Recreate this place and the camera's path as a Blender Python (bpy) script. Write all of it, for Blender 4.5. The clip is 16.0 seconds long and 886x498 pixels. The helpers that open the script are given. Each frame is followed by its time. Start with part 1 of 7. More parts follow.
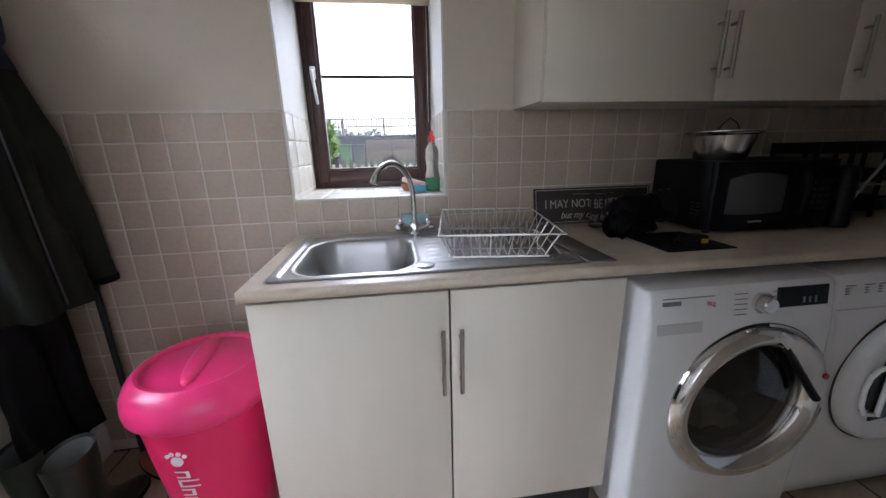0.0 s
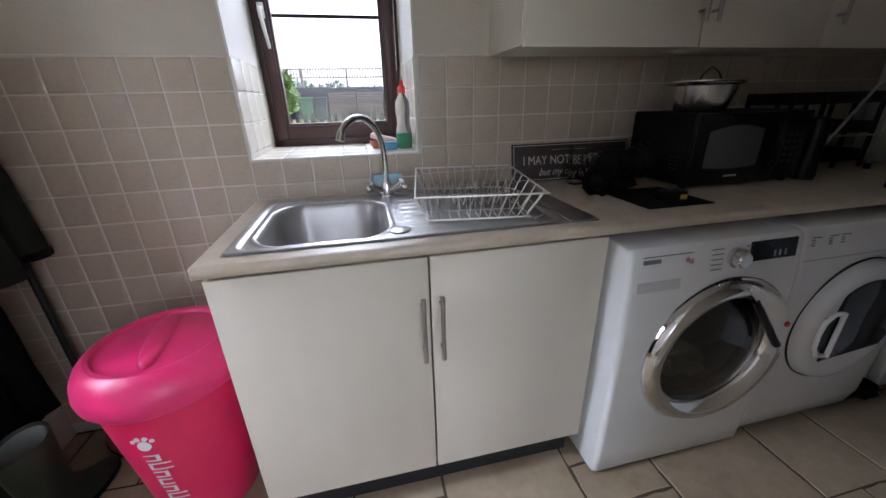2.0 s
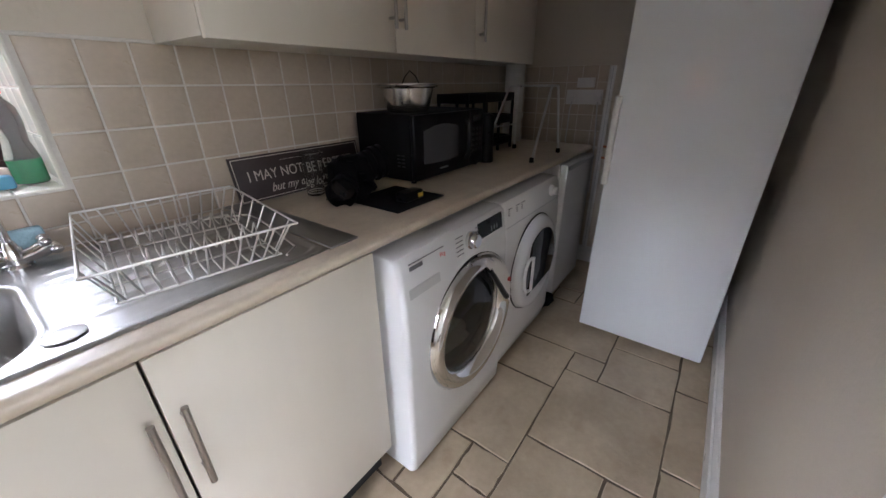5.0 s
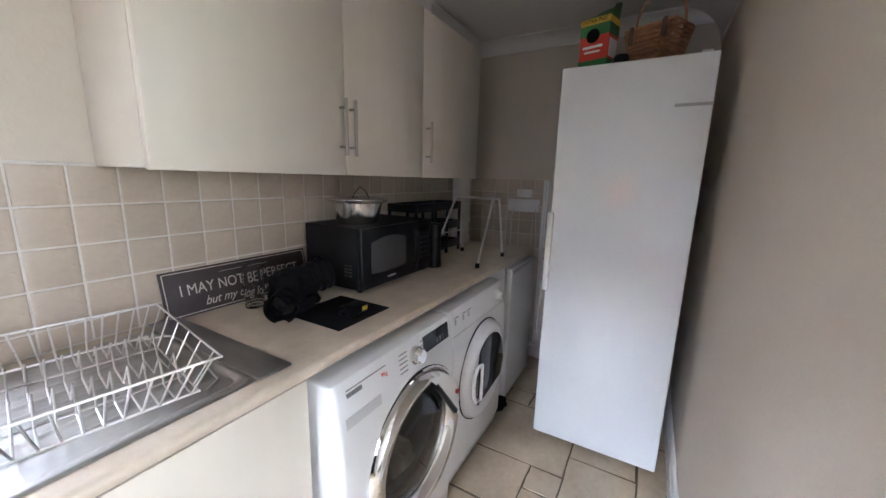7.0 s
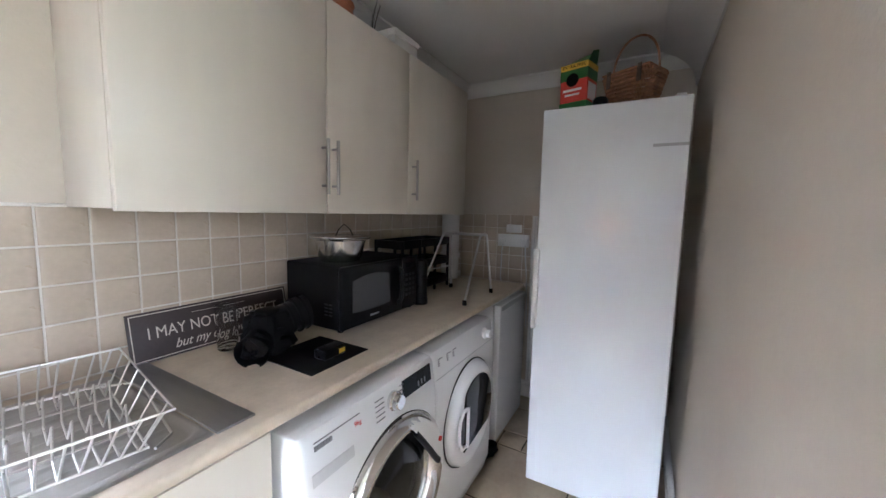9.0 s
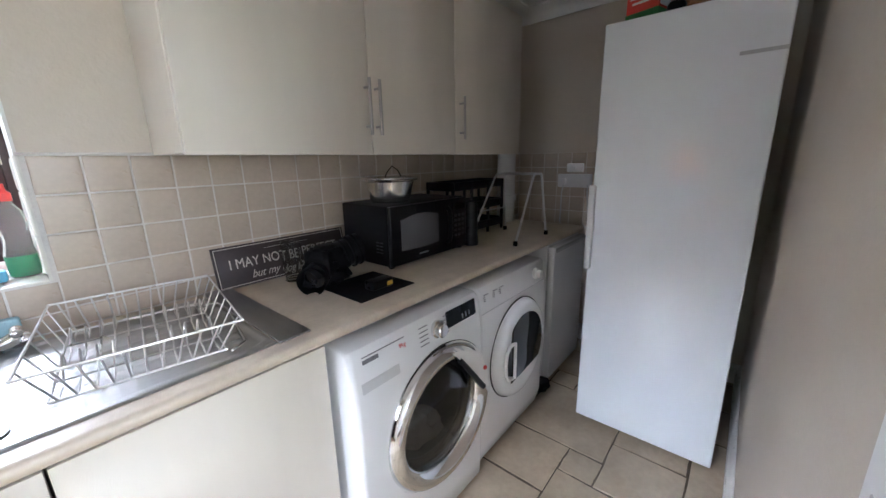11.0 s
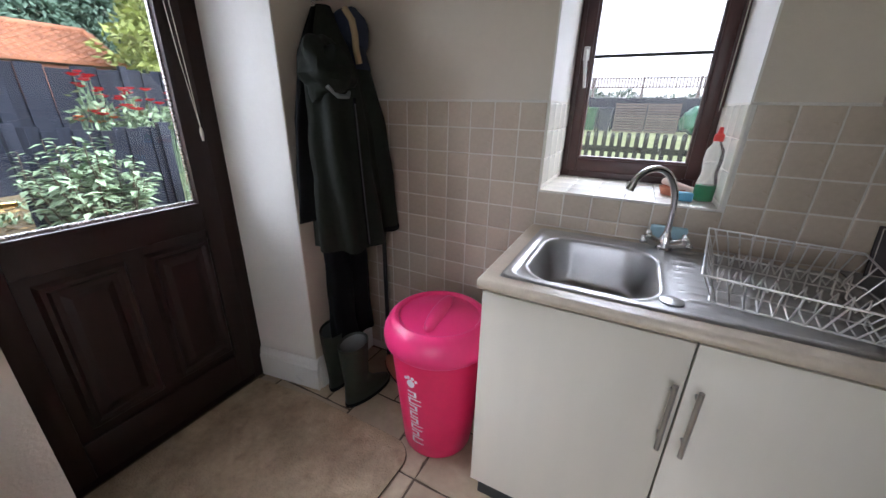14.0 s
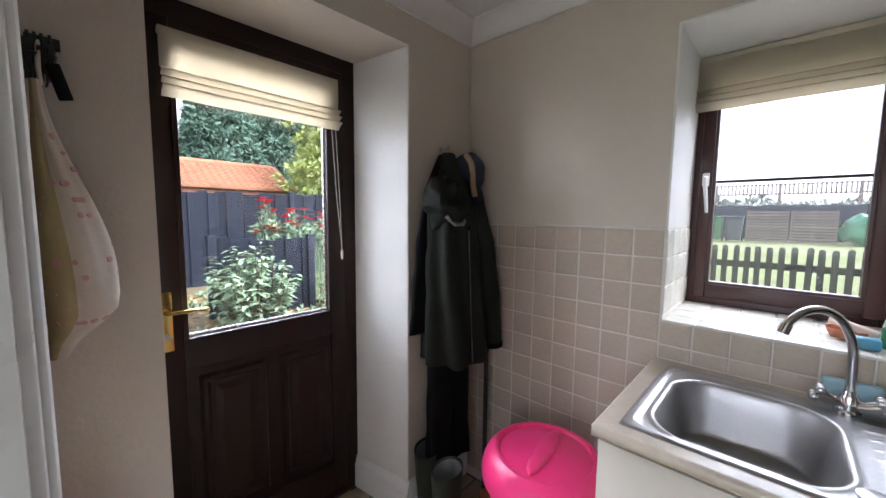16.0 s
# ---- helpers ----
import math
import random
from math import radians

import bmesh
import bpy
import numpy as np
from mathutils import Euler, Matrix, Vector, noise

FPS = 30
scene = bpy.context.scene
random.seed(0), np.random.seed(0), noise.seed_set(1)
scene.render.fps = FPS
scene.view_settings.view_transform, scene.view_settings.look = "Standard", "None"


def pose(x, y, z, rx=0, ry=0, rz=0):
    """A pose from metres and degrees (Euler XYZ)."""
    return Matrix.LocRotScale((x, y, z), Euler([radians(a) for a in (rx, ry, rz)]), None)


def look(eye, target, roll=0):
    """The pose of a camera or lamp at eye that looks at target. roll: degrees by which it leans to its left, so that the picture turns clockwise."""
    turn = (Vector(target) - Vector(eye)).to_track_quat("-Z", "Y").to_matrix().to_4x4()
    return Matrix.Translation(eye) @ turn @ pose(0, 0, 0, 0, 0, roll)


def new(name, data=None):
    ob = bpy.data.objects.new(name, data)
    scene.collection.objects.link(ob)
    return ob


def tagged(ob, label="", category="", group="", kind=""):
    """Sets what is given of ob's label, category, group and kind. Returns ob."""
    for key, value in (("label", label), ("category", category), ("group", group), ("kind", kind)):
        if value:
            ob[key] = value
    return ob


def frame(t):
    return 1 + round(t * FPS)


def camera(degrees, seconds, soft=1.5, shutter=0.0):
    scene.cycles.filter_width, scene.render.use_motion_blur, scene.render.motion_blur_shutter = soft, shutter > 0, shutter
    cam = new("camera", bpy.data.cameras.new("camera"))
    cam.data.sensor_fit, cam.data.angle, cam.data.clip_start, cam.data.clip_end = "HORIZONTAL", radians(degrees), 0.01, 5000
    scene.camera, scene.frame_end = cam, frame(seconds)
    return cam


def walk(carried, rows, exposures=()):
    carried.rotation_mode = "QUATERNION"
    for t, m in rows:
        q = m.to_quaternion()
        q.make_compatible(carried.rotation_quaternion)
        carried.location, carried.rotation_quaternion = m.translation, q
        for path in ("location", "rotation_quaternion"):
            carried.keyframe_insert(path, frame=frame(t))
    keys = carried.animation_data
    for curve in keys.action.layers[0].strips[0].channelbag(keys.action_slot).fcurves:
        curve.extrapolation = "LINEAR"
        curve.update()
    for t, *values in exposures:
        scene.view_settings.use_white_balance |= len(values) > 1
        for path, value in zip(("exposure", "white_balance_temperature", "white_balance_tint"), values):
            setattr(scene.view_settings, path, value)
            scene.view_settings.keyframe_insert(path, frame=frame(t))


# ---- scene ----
cam = camera(101.6, 16.0)
PATH = [
    (0, (0.211, 0.138, 1.236), (0.468, 2.048, 0.701), -1.3),
    (0.5, (0.225, 0.161, 1.212), (0.525, 2.029, 0.563), 0.3),
    (1, (0.208, 0.174, 1.183), (0.481, 1.994, 0.4), 0.0),
    (1.5, (0.214, 0.182, 1.195), (0.566, 1.997, 0.433), 0.1),
    (2, (0.206, 0.206, 1.231), (0.597, 2.016, 0.474), -1.5),
    (2.5, (0.22, 0.248, 1.26), (0.677, 2.047, 0.516), -2.5),
    (3, (0.24, 0.318, 1.263), (0.857, 2.038, 0.451), -2.6),
    (3.5, (0.227, 0.373, 1.265), (1.03, 1.993, 0.411), -3.3),
    (4, (0.226, 0.379, 1.274), (1.286, 1.815, 0.373), -3.1),
    (4.5, (0.257, 0.364, 1.273), (1.548, 1.61, 0.391), -2.9),
    (5, (0.275, 0.359, 1.274), (1.735, 1.446, 0.444), -0.6),
    (5.2, (0.278, 0.358, 1.276), (1.788, 1.388, 0.465), -0.1),
    (7.5, (0.321, 0.333, 1.398), (2.061, 1.289, 1.153), 1.2),
    (8, (0.329, 0.333, 1.413), (2.094, 1.263, 1.261), 1.2),
    (10.3, (0.396, 0.231, 1.352), (2.022, 1.328, 0.956), 0.1),
    (10.5, (0.397, 0.226, 1.357), (1.997, 1.348, 0.928), -0.4),
    (11, (0.395, 0.214, 1.346), (1.879, 1.467, 0.868), -1.2),
    (11.5, (0.397, 0.179, 1.35), (1.747, 1.591, 0.922), -1.1),
    (12, (0.336, 0.125, 1.343), (1.459, 1.741, 0.987), -0.0),
    (12.5, (0.231, 0.051, 1.357), (0.918, 1.871, 0.891), 0.0),
    (13, (0.179, 0.066, 1.345), (0.486, 1.978, 0.845), 1.4),
    (13.5, (0.161, 0.123, 1.339), (-0.011, 2.027, 0.752), 2.9),
    (14, (0.141, 0.162, 1.348), (-0.703, 1.825, 0.625), 1.2),
    (14.5, (0.126, 0.164, 1.348), (-1.135, 1.536, 0.622), 1.7),
    (15, (0.133, 0.17, 1.369), (-1.248, 1.533, 0.881), 2.0),
    (15.5, (0.141, 0.153, 1.413), (-1.239, 1.583, 1.187), 0.3),
    (16, (0.13, 0.135, 1.42), (-1.233, 1.587, 1.238), 0.6),
]
walk(cam, [(t, look(eye, target, roll)) for t, eye, target, roll in PATH], exposures=[(0.0, 2.30, 5580, 16), (2.0, 2.22, 5650, 16), (3.0, 2.12, 5720, 16), (4.0, 2.26, 5780, 17), (5.0, 2.94, 5850, 17), (7.5, 4.02, 5520, 15), (8.0, 4.08, 5500, 15), (10.5, 3.86, 5460, 14), (11.5, 3.28, 5500, 14), (12.0, 2.70, 5600, 14), (12.5, 2.54, 5720, 15), (14.0, 2.27, 5680, 15), (14.5, 2.48, 5720, 15), (16.0, 2.46, 5690, 15)])


# ---- world, sun, exposure ----
world = bpy.data.worlds.new("sky")
scene.world = world
world.use_nodes = True
wn = world.node_tree.nodes
sky = wn.new("ShaderNodeTexSky")
sky.sky_type = "NISHITA"
sky.sun_disc = False
sky.sun_elevation = radians(48)
sky.sun_rotation = radians(60)
sky.air_density, sky.dust_density, sky.ozone_density = 1.0, 4.0, 1.0
wn["Background"].inputs["Strength"].default_value = 0.15
# thin overcast: the blue of the clear sky is mostly washed out by cloud
grey = wn.new("ShaderNodeHueSaturation")
grey.inputs["Saturation"].default_value = 0.22
grey.inputs["Value"].default_value = 1.2
world.node_tree.links.new(sky.outputs["Color"], grey.inputs["Color"])
world.node_tree.links.new(grey.outputs["Color"], wn["Background"].inputs["Color"])

sun_data = bpy.data.lights.new("sun", "SUN")
sun_data.energy = 0.4
sun_data.angle = radians(20)
sun_data.color = (1.0, 0.96, 0.9)
sun = new("sun", sun_data)
sun.matrix_basis = look((8, 6, 14), (0, 0, 0))

# large added area lamps, out of view, that boost the overcast sky's light indoors
def fill_lamp(name, size, power, eye, target, color):
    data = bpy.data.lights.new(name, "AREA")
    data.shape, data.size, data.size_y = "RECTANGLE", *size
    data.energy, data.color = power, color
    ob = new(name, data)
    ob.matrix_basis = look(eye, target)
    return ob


fill_lamp("window_sky", (4.6, 2.2), 70, (0.13, 5.3, 4.15), (0.13, 1.0, 1.2), (0.93, 0.97, 1.0))
fill_lamp("door_sky", (3.2, 1.4), 112, (-3.0, 1.7, 3.05), (-1.42, 0.75, 2.1), (0.93, 0.97, 1.0))
fill_lamp("side_sky", (1.8, 1.5), 15, (-3.1, -1.5, 2.0), (-1.42, 0.7, 1.4), (0.95, 0.98, 1.0))
# added behind the view, in a made-up hall opening, to brighten the cabinet fronts
fill_lamp("hall_sky", (1.9, 1.1), 2.3, (0.30, -2.44, 1.54), (0.30, 0.0, 1.54), (1.0, 0.98, 0.95))

# ---- materials ----
def mat(name, color, rough=0.6, metal=0.0, vary=0.08, scale=6.0, fine=60.0, bump=0.0, bump_scale=120.0,
        tint=None, rand=0.0, island=0.0, coat=0.0, emit=None, stretch=None, rough_vary=0.08, spec=0.5, stain=0.0, stain_color=(0.2, 0.14, 0.09)):
    """Principled surface with colour variation at two scales, uneven gloss and fine relief."""
    m = bpy.data.materials.new(name)
    m.use_nodes = True
    nt = m.node_tree
    n, l = nt.nodes, nt.links
    b = n["Principled BSDF"]
    b.inputs["Metallic"].default_value = metal
    b.inputs["Specular IOR Level"].default_value = spec
    b.inputs["Coat Weight"].default_value = coat
    co = n.new("ShaderNodeTexCoord")
    src = co.outputs["Object"]
    if stretch:
        mp = n.new("ShaderNodeMapping")
        mp.inputs["Scale"].default_value = stretch
        l.new(src, mp.inputs["Vector"])
        src = mp.outputs["Vector"]
    def noise_at(s, detail=5.0):
        t = n.new("ShaderNodeTexNoise")
        t.inputs["Scale"].default_value = s
        t.inputs["Detail"].default_value = detail
        l.new(src, t.inputs["Vector"])
        return t.outputs["Fac"]
    def mix(fac, a, c, mode="MIX"):
        x = n.new("ShaderNodeMix")
        x.data_type, x.blend_type = "RGBA", mode
        for key, v in (("Factor", fac), ("A", a), ("B", c)):
            sock = x.inputs[0] if key == "Factor" else x.inputs[6] if key == "A" else x.inputs[7]
            if isinstance(v, (int, float, tuple)):
                sock.default_value = v if not isinstance(v, tuple) else (*v, 1.0)
            else:
                l.new(v, sock)
        return x.outputs[2]
    dark = tuple(c * (1 - 2 * vary) for c in color)
    lite = tuple(min(1.0, c * (1 + 1.2 * vary)) for c in (tint or color))
    col = mix(noise_at(scale), dark, lite)
    if fine:
        f = noise_at(fine, 8.0)
        mr = n.new("ShaderNodeMapRange")
        mr.inputs["To Min"].default_value, mr.inputs["To Max"].default_value = 1 - vary, 1 + vary
        l.new(f, mr.inputs["Value"])
        col = mix(1.0, col, mr.outputs["Result"], "MULTIPLY")
    for amount, node, out in ((rand, "ShaderNodeObjectInfo", "Random"), (island, "ShaderNodeNewGeometry", "Random Per Island")):
        if amount:
            mr = n.new("ShaderNodeMapRange")
            mr.inputs["To Min"].default_value, mr.inputs["To Max"].default_value = 1 - amount, 1 + amount
            l.new(n.new(node).outputs[out], mr.inputs["Value"])
            col = mix(1.0, col, mr.outputs["Result"], "MULTIPLY")
    if stain:
        ramp = n.new("ShaderNodeMapRange")
        ramp.inputs["From Min"].default_value, ramp.inputs["From Max"].default_value = 0.56, 0.78
        ramp.inputs["To Max"].default_value = stain
        l.new(noise_at(scale * 2.3, 9.0), ramp.inputs["Value"])
        col = mix(ramp.outputs["Result"], col, stain_color)
    l.new(col, b.inputs["Base Color"])
    rr = n.new("ShaderNodeMapRange")
    rr.inputs["To Min"].default_value, rr.inputs["To Max"].default_value = max(0.02, rough - rough_vary), min(1.0, rough + rough_vary)
    l.new(noise_at(scale * 3), rr.inputs["Value"])
    l.new(rr.outputs["Result"], b.inputs["Roughness"])
    if bump:
        bp = n.new("ShaderNodeBump")
        bp.inputs["Strength"].default_value = 1.0
        bp.inputs["Distance"].default_value = bump
        l.new(noise_at(bump_scale, 6.0), bp.inputs["Height"])
        l.new(bp.outputs["Normal"], b.inputs["Normal"])
    if emit:
        b.inputs["Emission Color"].default_value = (*color, 1)
        b.inputs["Emission Strength"].default_value = emit
    return m


def glass_mat(name, color=(1, 1, 1), rough=0.0, ior=1.45):
    m = bpy.data.materials.new(name)
    m.use_nodes = True
    b = m.node_tree.nodes["Principled BSDF"]
    b.inputs["Base Color"].default_value = (*color, 1)
    b.inputs["Transmission Weight"].default_value = 1.0
    b.inputs["Roughness"].default_value = rough
    b.inputs["IOR"].default_value = ior
    return m


M = {}
M["wall"] = mat("taupe_paint", (0.60, 0.53, 0.442), 0.62, vary=0.03, scale=1.6, fine=40, bump=0.0012, bump_scale=90)
M["reveal"] = mat("white_wall_paint", (0.74, 0.72, 0.68), 0.55, vary=0.03, scale=3, bump=0.0012, bump_scale=80)
M["ceiling"] = mat("ceiling_paint", (0.78, 0.76, 0.73), 0.8, vary=0.02, scale=2, bump=0.0008)
M["trim"] = mat("white_gloss_paint", (0.80, 0.79, 0.76), 0.30, vary=0.03, scale=4)
M["tile"] = mat("beige_ceramic_tile", (0.465, 0.378, 0.292), 0.30, vary=0.09, scale=9, fine=70, bump=0.0008, bump_scale=20, rand=0.06, tint=(0.54, 0.45, 0.355))
M["grout"] = mat("pale_grout", (0.70, 0.66, 0.61), 0.85, vary=0.10, scale=8, fine=180, bump=0.001)
M["sill_grout"] = mat("cream_sill_grout", (0.74, 0.71, 0.64), 0.8, vary=0.05, scale=10)
M["sill_tile"] = mat("cream_glazed_tile", (0.78, 0.75, 0.66), 0.22, vary=0.04, scale=9, bump=0.0008, bump_scale=30, rand=0.03)
M["floor_tile"] = mat("limestone_floor_tile", (0.37, 0.285, 0.19), 0.36, vary=0.16, scale=5, fine=38, bump=0.0022, bump_scale=28, rand=0.07, tint=(0.46, 0.37, 0.26), stain=0.45, stain_color=(0.26, 0.18, 0.11))
M["floor_grout"] = mat("dirty_floor_grout", (0.10, 0.074, 0.048), 0.9, vary=0.3, scale=14, fine=150, bump=0.002)
M["worktop"] = mat("beige_stone_laminate", (0.54, 0.445, 0.34), 0.34, vary=0.10, scale=14, fine=90, tint=(0.62, 0.53, 0.42), stain=0.25, stain_color=(0.42, 0.32, 0.22), bump=0.0003)
M["cream"] = mat("cream_cabinet_laminate", (0.71, 0.65, 0.555), 0.33, vary=0.025, scale=3, fine=0, bump=0.0004, bump_scale=260, stretch=(6, 6, 0.6), stain=0.05, stain_color=(0.6, 0.52, 0.42))
M["plinth"] = mat("black_plinth", (0.02, 0.02, 0.022), 0.5, vary=0.2)
M["steel"] = mat("brushed_steel", (0.62, 0.61, 0.60), 0.27, 1.0, vary=0.05, scale=5, fine=200, stretch=(1, 14, 14), bump=0.0002, bump_scale=120)
M["sink"] = mat("sink_steel", (0.50, 0.49, 0.48), 0.40, 1.0, vary=0.06, scale=4, fine=120, bump=0.0006, bump_scale=14, rough_vary=0.10)
M["bowl_steel"] = mat("satin_bowl_steel", (0.74, 0.72, 0.69), 0.22, 1.0, vary=0.06, scale=6, fine=150, bump=0.0005, bump_scale=18)
M["dark_steel"] = mat("grey_steel_tray", (0.40, 0.40, 0.41), 0.35, 1.0, vary=0.08, scale=6, fine=140, stretch=(8, 1, 1))
M["handle_steel"] = mat("satin_handle_steel", (0.42, 0.40, 0.38), 0.32, 1.0, vary=0.04, scale=8, fine=0)
M["chrome"] = mat("chrome", (0.80, 0.80, 0.80), 0.07, 1.0, vary=0.02, rough_vary=0.04)
M["wire"] = mat("plated_wire", (0.76, 0.75, 0.73), 0.30, 1.0, vary=0.05, scale=20)
M["white_enamel"] = mat("white_enamel", (0.80, 0.80, 0.80), 0.22, vary=0.015, scale=3, fine=0, bump=0.00015, bump_scale=60, stain=0.05, stain_color=(0.55, 0.52, 0.48))
M["fridge"] = mat("white_fridge_paint", (0.76, 0.78, 0.80), 0.11, spec=0.7, vary=0.010, scale=2, fine=0, bump=0.0001, bump_scale=300, rough_vary=0.02)
M["white_plastic"] = mat("white_plastic", (0.78, 0.77, 0.75), 0.35, vary=0.03)
M["grey_plastic"] = mat("grey_plastic", (0.42, 0.43, 0.44), 0.4, vary=0.05)
M["pale_grey"] = mat("pale_grey_plastic", (0.58, 0.58, 0.58), 0.4, vary=0.04)
M["black_plastic"] = mat("black_plastic", (0.006, 0.006, 0.008), 0.30, spec=0.2, vary=0.2, scale=12)
M["black_matt"] = mat("matt_black", (0.007, 0.007, 0.009), 0.62, spec=0.14, vary=0.25, scale=10, bump=0.0004)
M["black_gloss"] = mat("black_gloss_glass", (0.006, 0.006, 0.007), 0.06, vary=0.1)
# grey of the mesh glass also stands in for the reflection on it
M["mw_window"] = mat("dark_mesh_glass", (0.085, 0.085, 0.09), 0.10, vary=0.08, scale=200, fine=0)
M["display"] = mat("display_panel", (0.004, 0.007, 0.010), 0.25, spec=0.25, vary=0.1)
M["print_grey"] = mat("grey_print", (0.20, 0.20, 0.21), 0.5, vary=0.05)
M["button_grey"] = mat("dull_button_print", (0.045, 0.045, 0.05), 0.5, vary=0.1)
M["red_print"] = mat("red_print", (0.6, 0.03, 0.03), 0.4, vary=0.05)
M["door_glass_dark"] = glass_mat("smoked_porthole_glass", (0.42, 0.43, 0.44), 0.02)
M["drum"] = mat("drum_steel", (0.20, 0.195, 0.19), 0.35, 1.0, vary=0.2, scale=30)
M["brown"] = mat("rosewood_upvc", (0.022, 0.0095, 0.007), 0.42, spec=0.3, vary=0.22, scale=4, fine=60, stretch=(9, 9, 0.7), bump=0.0005, bump_scale=60)
M["brown_win"] = mat("rosewood_window_upvc", (0.060, 0.020, 0.018), 0.36, vary=0.2, scale=4, fine=60, stretch=(2, 2, 2), bump=0.0004, bump_scale=60)
M["gasket"] = mat("black_gasket", (0.02, 0.02, 0.02), 0.7)
M["brass"] = mat("polished_brass", (0.80, 0.55, 0.18), 0.20, 1.0, vary=0.06, scale=20)
M["pane"] = glass_mat("window_glass")
M["fabric"] = mat("cream_blind_fabric", (0.54, 0.48, 0.37), 0.9, vary=0.06, scale=8, fine=300, bump=0.0008, bump_scale=700)
M["cord"] = mat("cream_cord", (0.66, 0.6, 0.5), 0.9)
M["pink"] = mat("pink_polypropylene", (0.80, 0.022, 0.12), 0.36, vary=0.05, scale=5, fine=40, bump=0.0004, bump_scale=140)
M["pink_lid"] = mat("bright_pink_lid", (0.86, 0.04, 0.19), 0.33, vary=0.04, scale=5, bump=0.0004, bump_scale=140, stain=0.06, stain_color=(0.9, 0.4, 0.5))
M["white_ink"] = mat("white_ink", (0.80, 0.78, 0.78), 0.5, vary=0.04)
M["mat_pile"] = mat("beige_mat_pile", (0.30, 0.205, 0.118), 0.95, vary=0.26, scale=6, fine=50, bump=0.008, bump_scale=120, tint=(0.47, 0.36, 0.24), stain=0.6, stain_color=(0.19, 0.125, 0.075))
M["coat"] = mat("dark_olive_waxed_cotton", (0.013, 0.0155, 0.0115), 0.7, spec=0.15, vary=0.25, scale=5, fine=90, bump=0.003, bump_scale=18, tint=(0.019, 0.022, 0.016))
M["coat_dark"] = mat("black_cloth", (0.007, 0.007, 0.008), 0.9, spec=0.1, vary=0.25, scale=10, bump=0.003, bump_scale=24)
M["navy"] = mat("navy_cloth", (0.018, 0.026, 0.055), 0.85, vary=0.2, scale=20, bump=0.001, bump_scale=200)
M["tan"] = mat("tan_cloth", (0.34, 0.24, 0.13), 0.85, vary=0.1)
M["purple"] = mat("purple_wool", (0.06, 0.045, 0.075), 0.95, vary=0.2, bump=0.003, bump_scale=60)
M["rubber"] = mat("green_black_rubber", (0.024, 0.033, 0.024), 0.42, vary=0.2, scale=8, bump=0.0008, bump_scale=40)
M["rubber_in"] = mat("grey_boot_lining", (0.20, 0.22, 0.21), 0.8, vary=0.1)
M["radiator"] = mat("cream_radiator_enamel", (0.60, 0.53, 0.36), 0.4, vary=0.05, scale=6, bump=0.0003)
M["sponge"] = mat("blue_sponge", (0.42, 0.62, 0.70), 0.95, vary=0.1, scale=40, bump=0.002, bump_scale=200)
M["blue_plastic"] = mat("blue_plastic", (0.10, 0.33, 0.50), 0.4, vary=0.08)
M["terracotta"] = mat("terracotta", (0.42, 0.15, 0.08), 0.75, vary=0.12, scale=25)
M["soap"] = mat("pale_soap", (0.72, 0.55, 0.46), 0.6, vary=0.05)
M["bottle"] = glass_mat("cloudy_bottle", (0.97, 0.99, 0.98), 0.12, 1.10)
M["bottle"].node_tree.nodes["Principled BSDF"].inputs["Transmission Weight"].default_value = 0.92
M["green_liquid"] = mat("green_washing_up_liquid", (0.015, 0.26, 0.09), 0.12, vary=0.05)
M["red_cap"] = mat("red_cap", (0.70, 0.05, 0.04), 0.35)
M["glass"] = glass_mat("drinking_glass", (0.98, 0.99, 0.99), 0.0, 1.25)
M["sign"] = mat("dark_brown_sign_paint", (0.042, 0.026, 0.025), 0.5, vary=0.25, scale=12, fine=80)
M["sign_text"] = mat("cream_sign_paint", (0.62, 0.56, 0.48), 0.7, vary=0.15, scale=60)
M["pipe"] = mat("white_soil_pipe", (0.70, 0.68, 0.64), 0.4, vary=0.04)
M["copper"] = mat("copper_pipe", (0.50, 0.20, 0.12), 0.35, 0.9, vary=0.15)
M["wicker"] = mat("wicker", (0.33, 0.15, 0.07), 0.7, vary=0.25, scale=30, island=0.2)
M["red_card"] = mat("red_carton", (0.62, 0.05, 0.03), 0.5, vary=0.05)
M["green_card"] = mat("green_carton", (0.03, 0.16, 0.04), 0.5, vary=0.08)
M["yellow_card"] = mat("yellow_carton", (0.75, 0.50, 0.06), 0.5, vary=0.05)
M["cotton_bag"] = mat("cream_cotton", (0.56, 0.49, 0.40), 0.95, vary=0.06, scale=10, fine=200, bump=0.002, bump_scale=30)
M["bag_inside"] = mat("mustard_cotton", (0.42, 0.34, 0.17), 0.95, vary=0.08, scale=10, bump=0.002, bump_scale=30)
M["dot"] = mat("pink_dot_print", (0.50, 0.29, 0.26), 0.95, vary=0.1)
M["iron"] = mat("dark_iron", (0.05, 0.05, 0.05), 0.45, 0.8, vary=0.2)
M["grass"] = mat("lawn", (0.085, 0.105, 0.03), 0.95, vary=0.2, scale=1.5, fine=60, bump=0.01, bump_scale=60, tint=(0.12, 0.135, 0.045))
M["litter"] = mat("leaf_litter", (0.085, 0.064, 0.032), 0.95, vary=0.4, scale=12, fine=120, bump=0.02, bump_scale=45, tint=(0.14, 0.105, 0.05), stain=0.8, stain_color=(0.08, 0.10, 0.035))
M["fence_black"] = mat("black_stained_timber", (0.013, 0.016, 0.024), 0.8, spec=0.2, vary=0.25, scale=3, fine=50, stretch=(6, 6, 0.5), rand=0.18, bump=0.002, bump_scale=40)
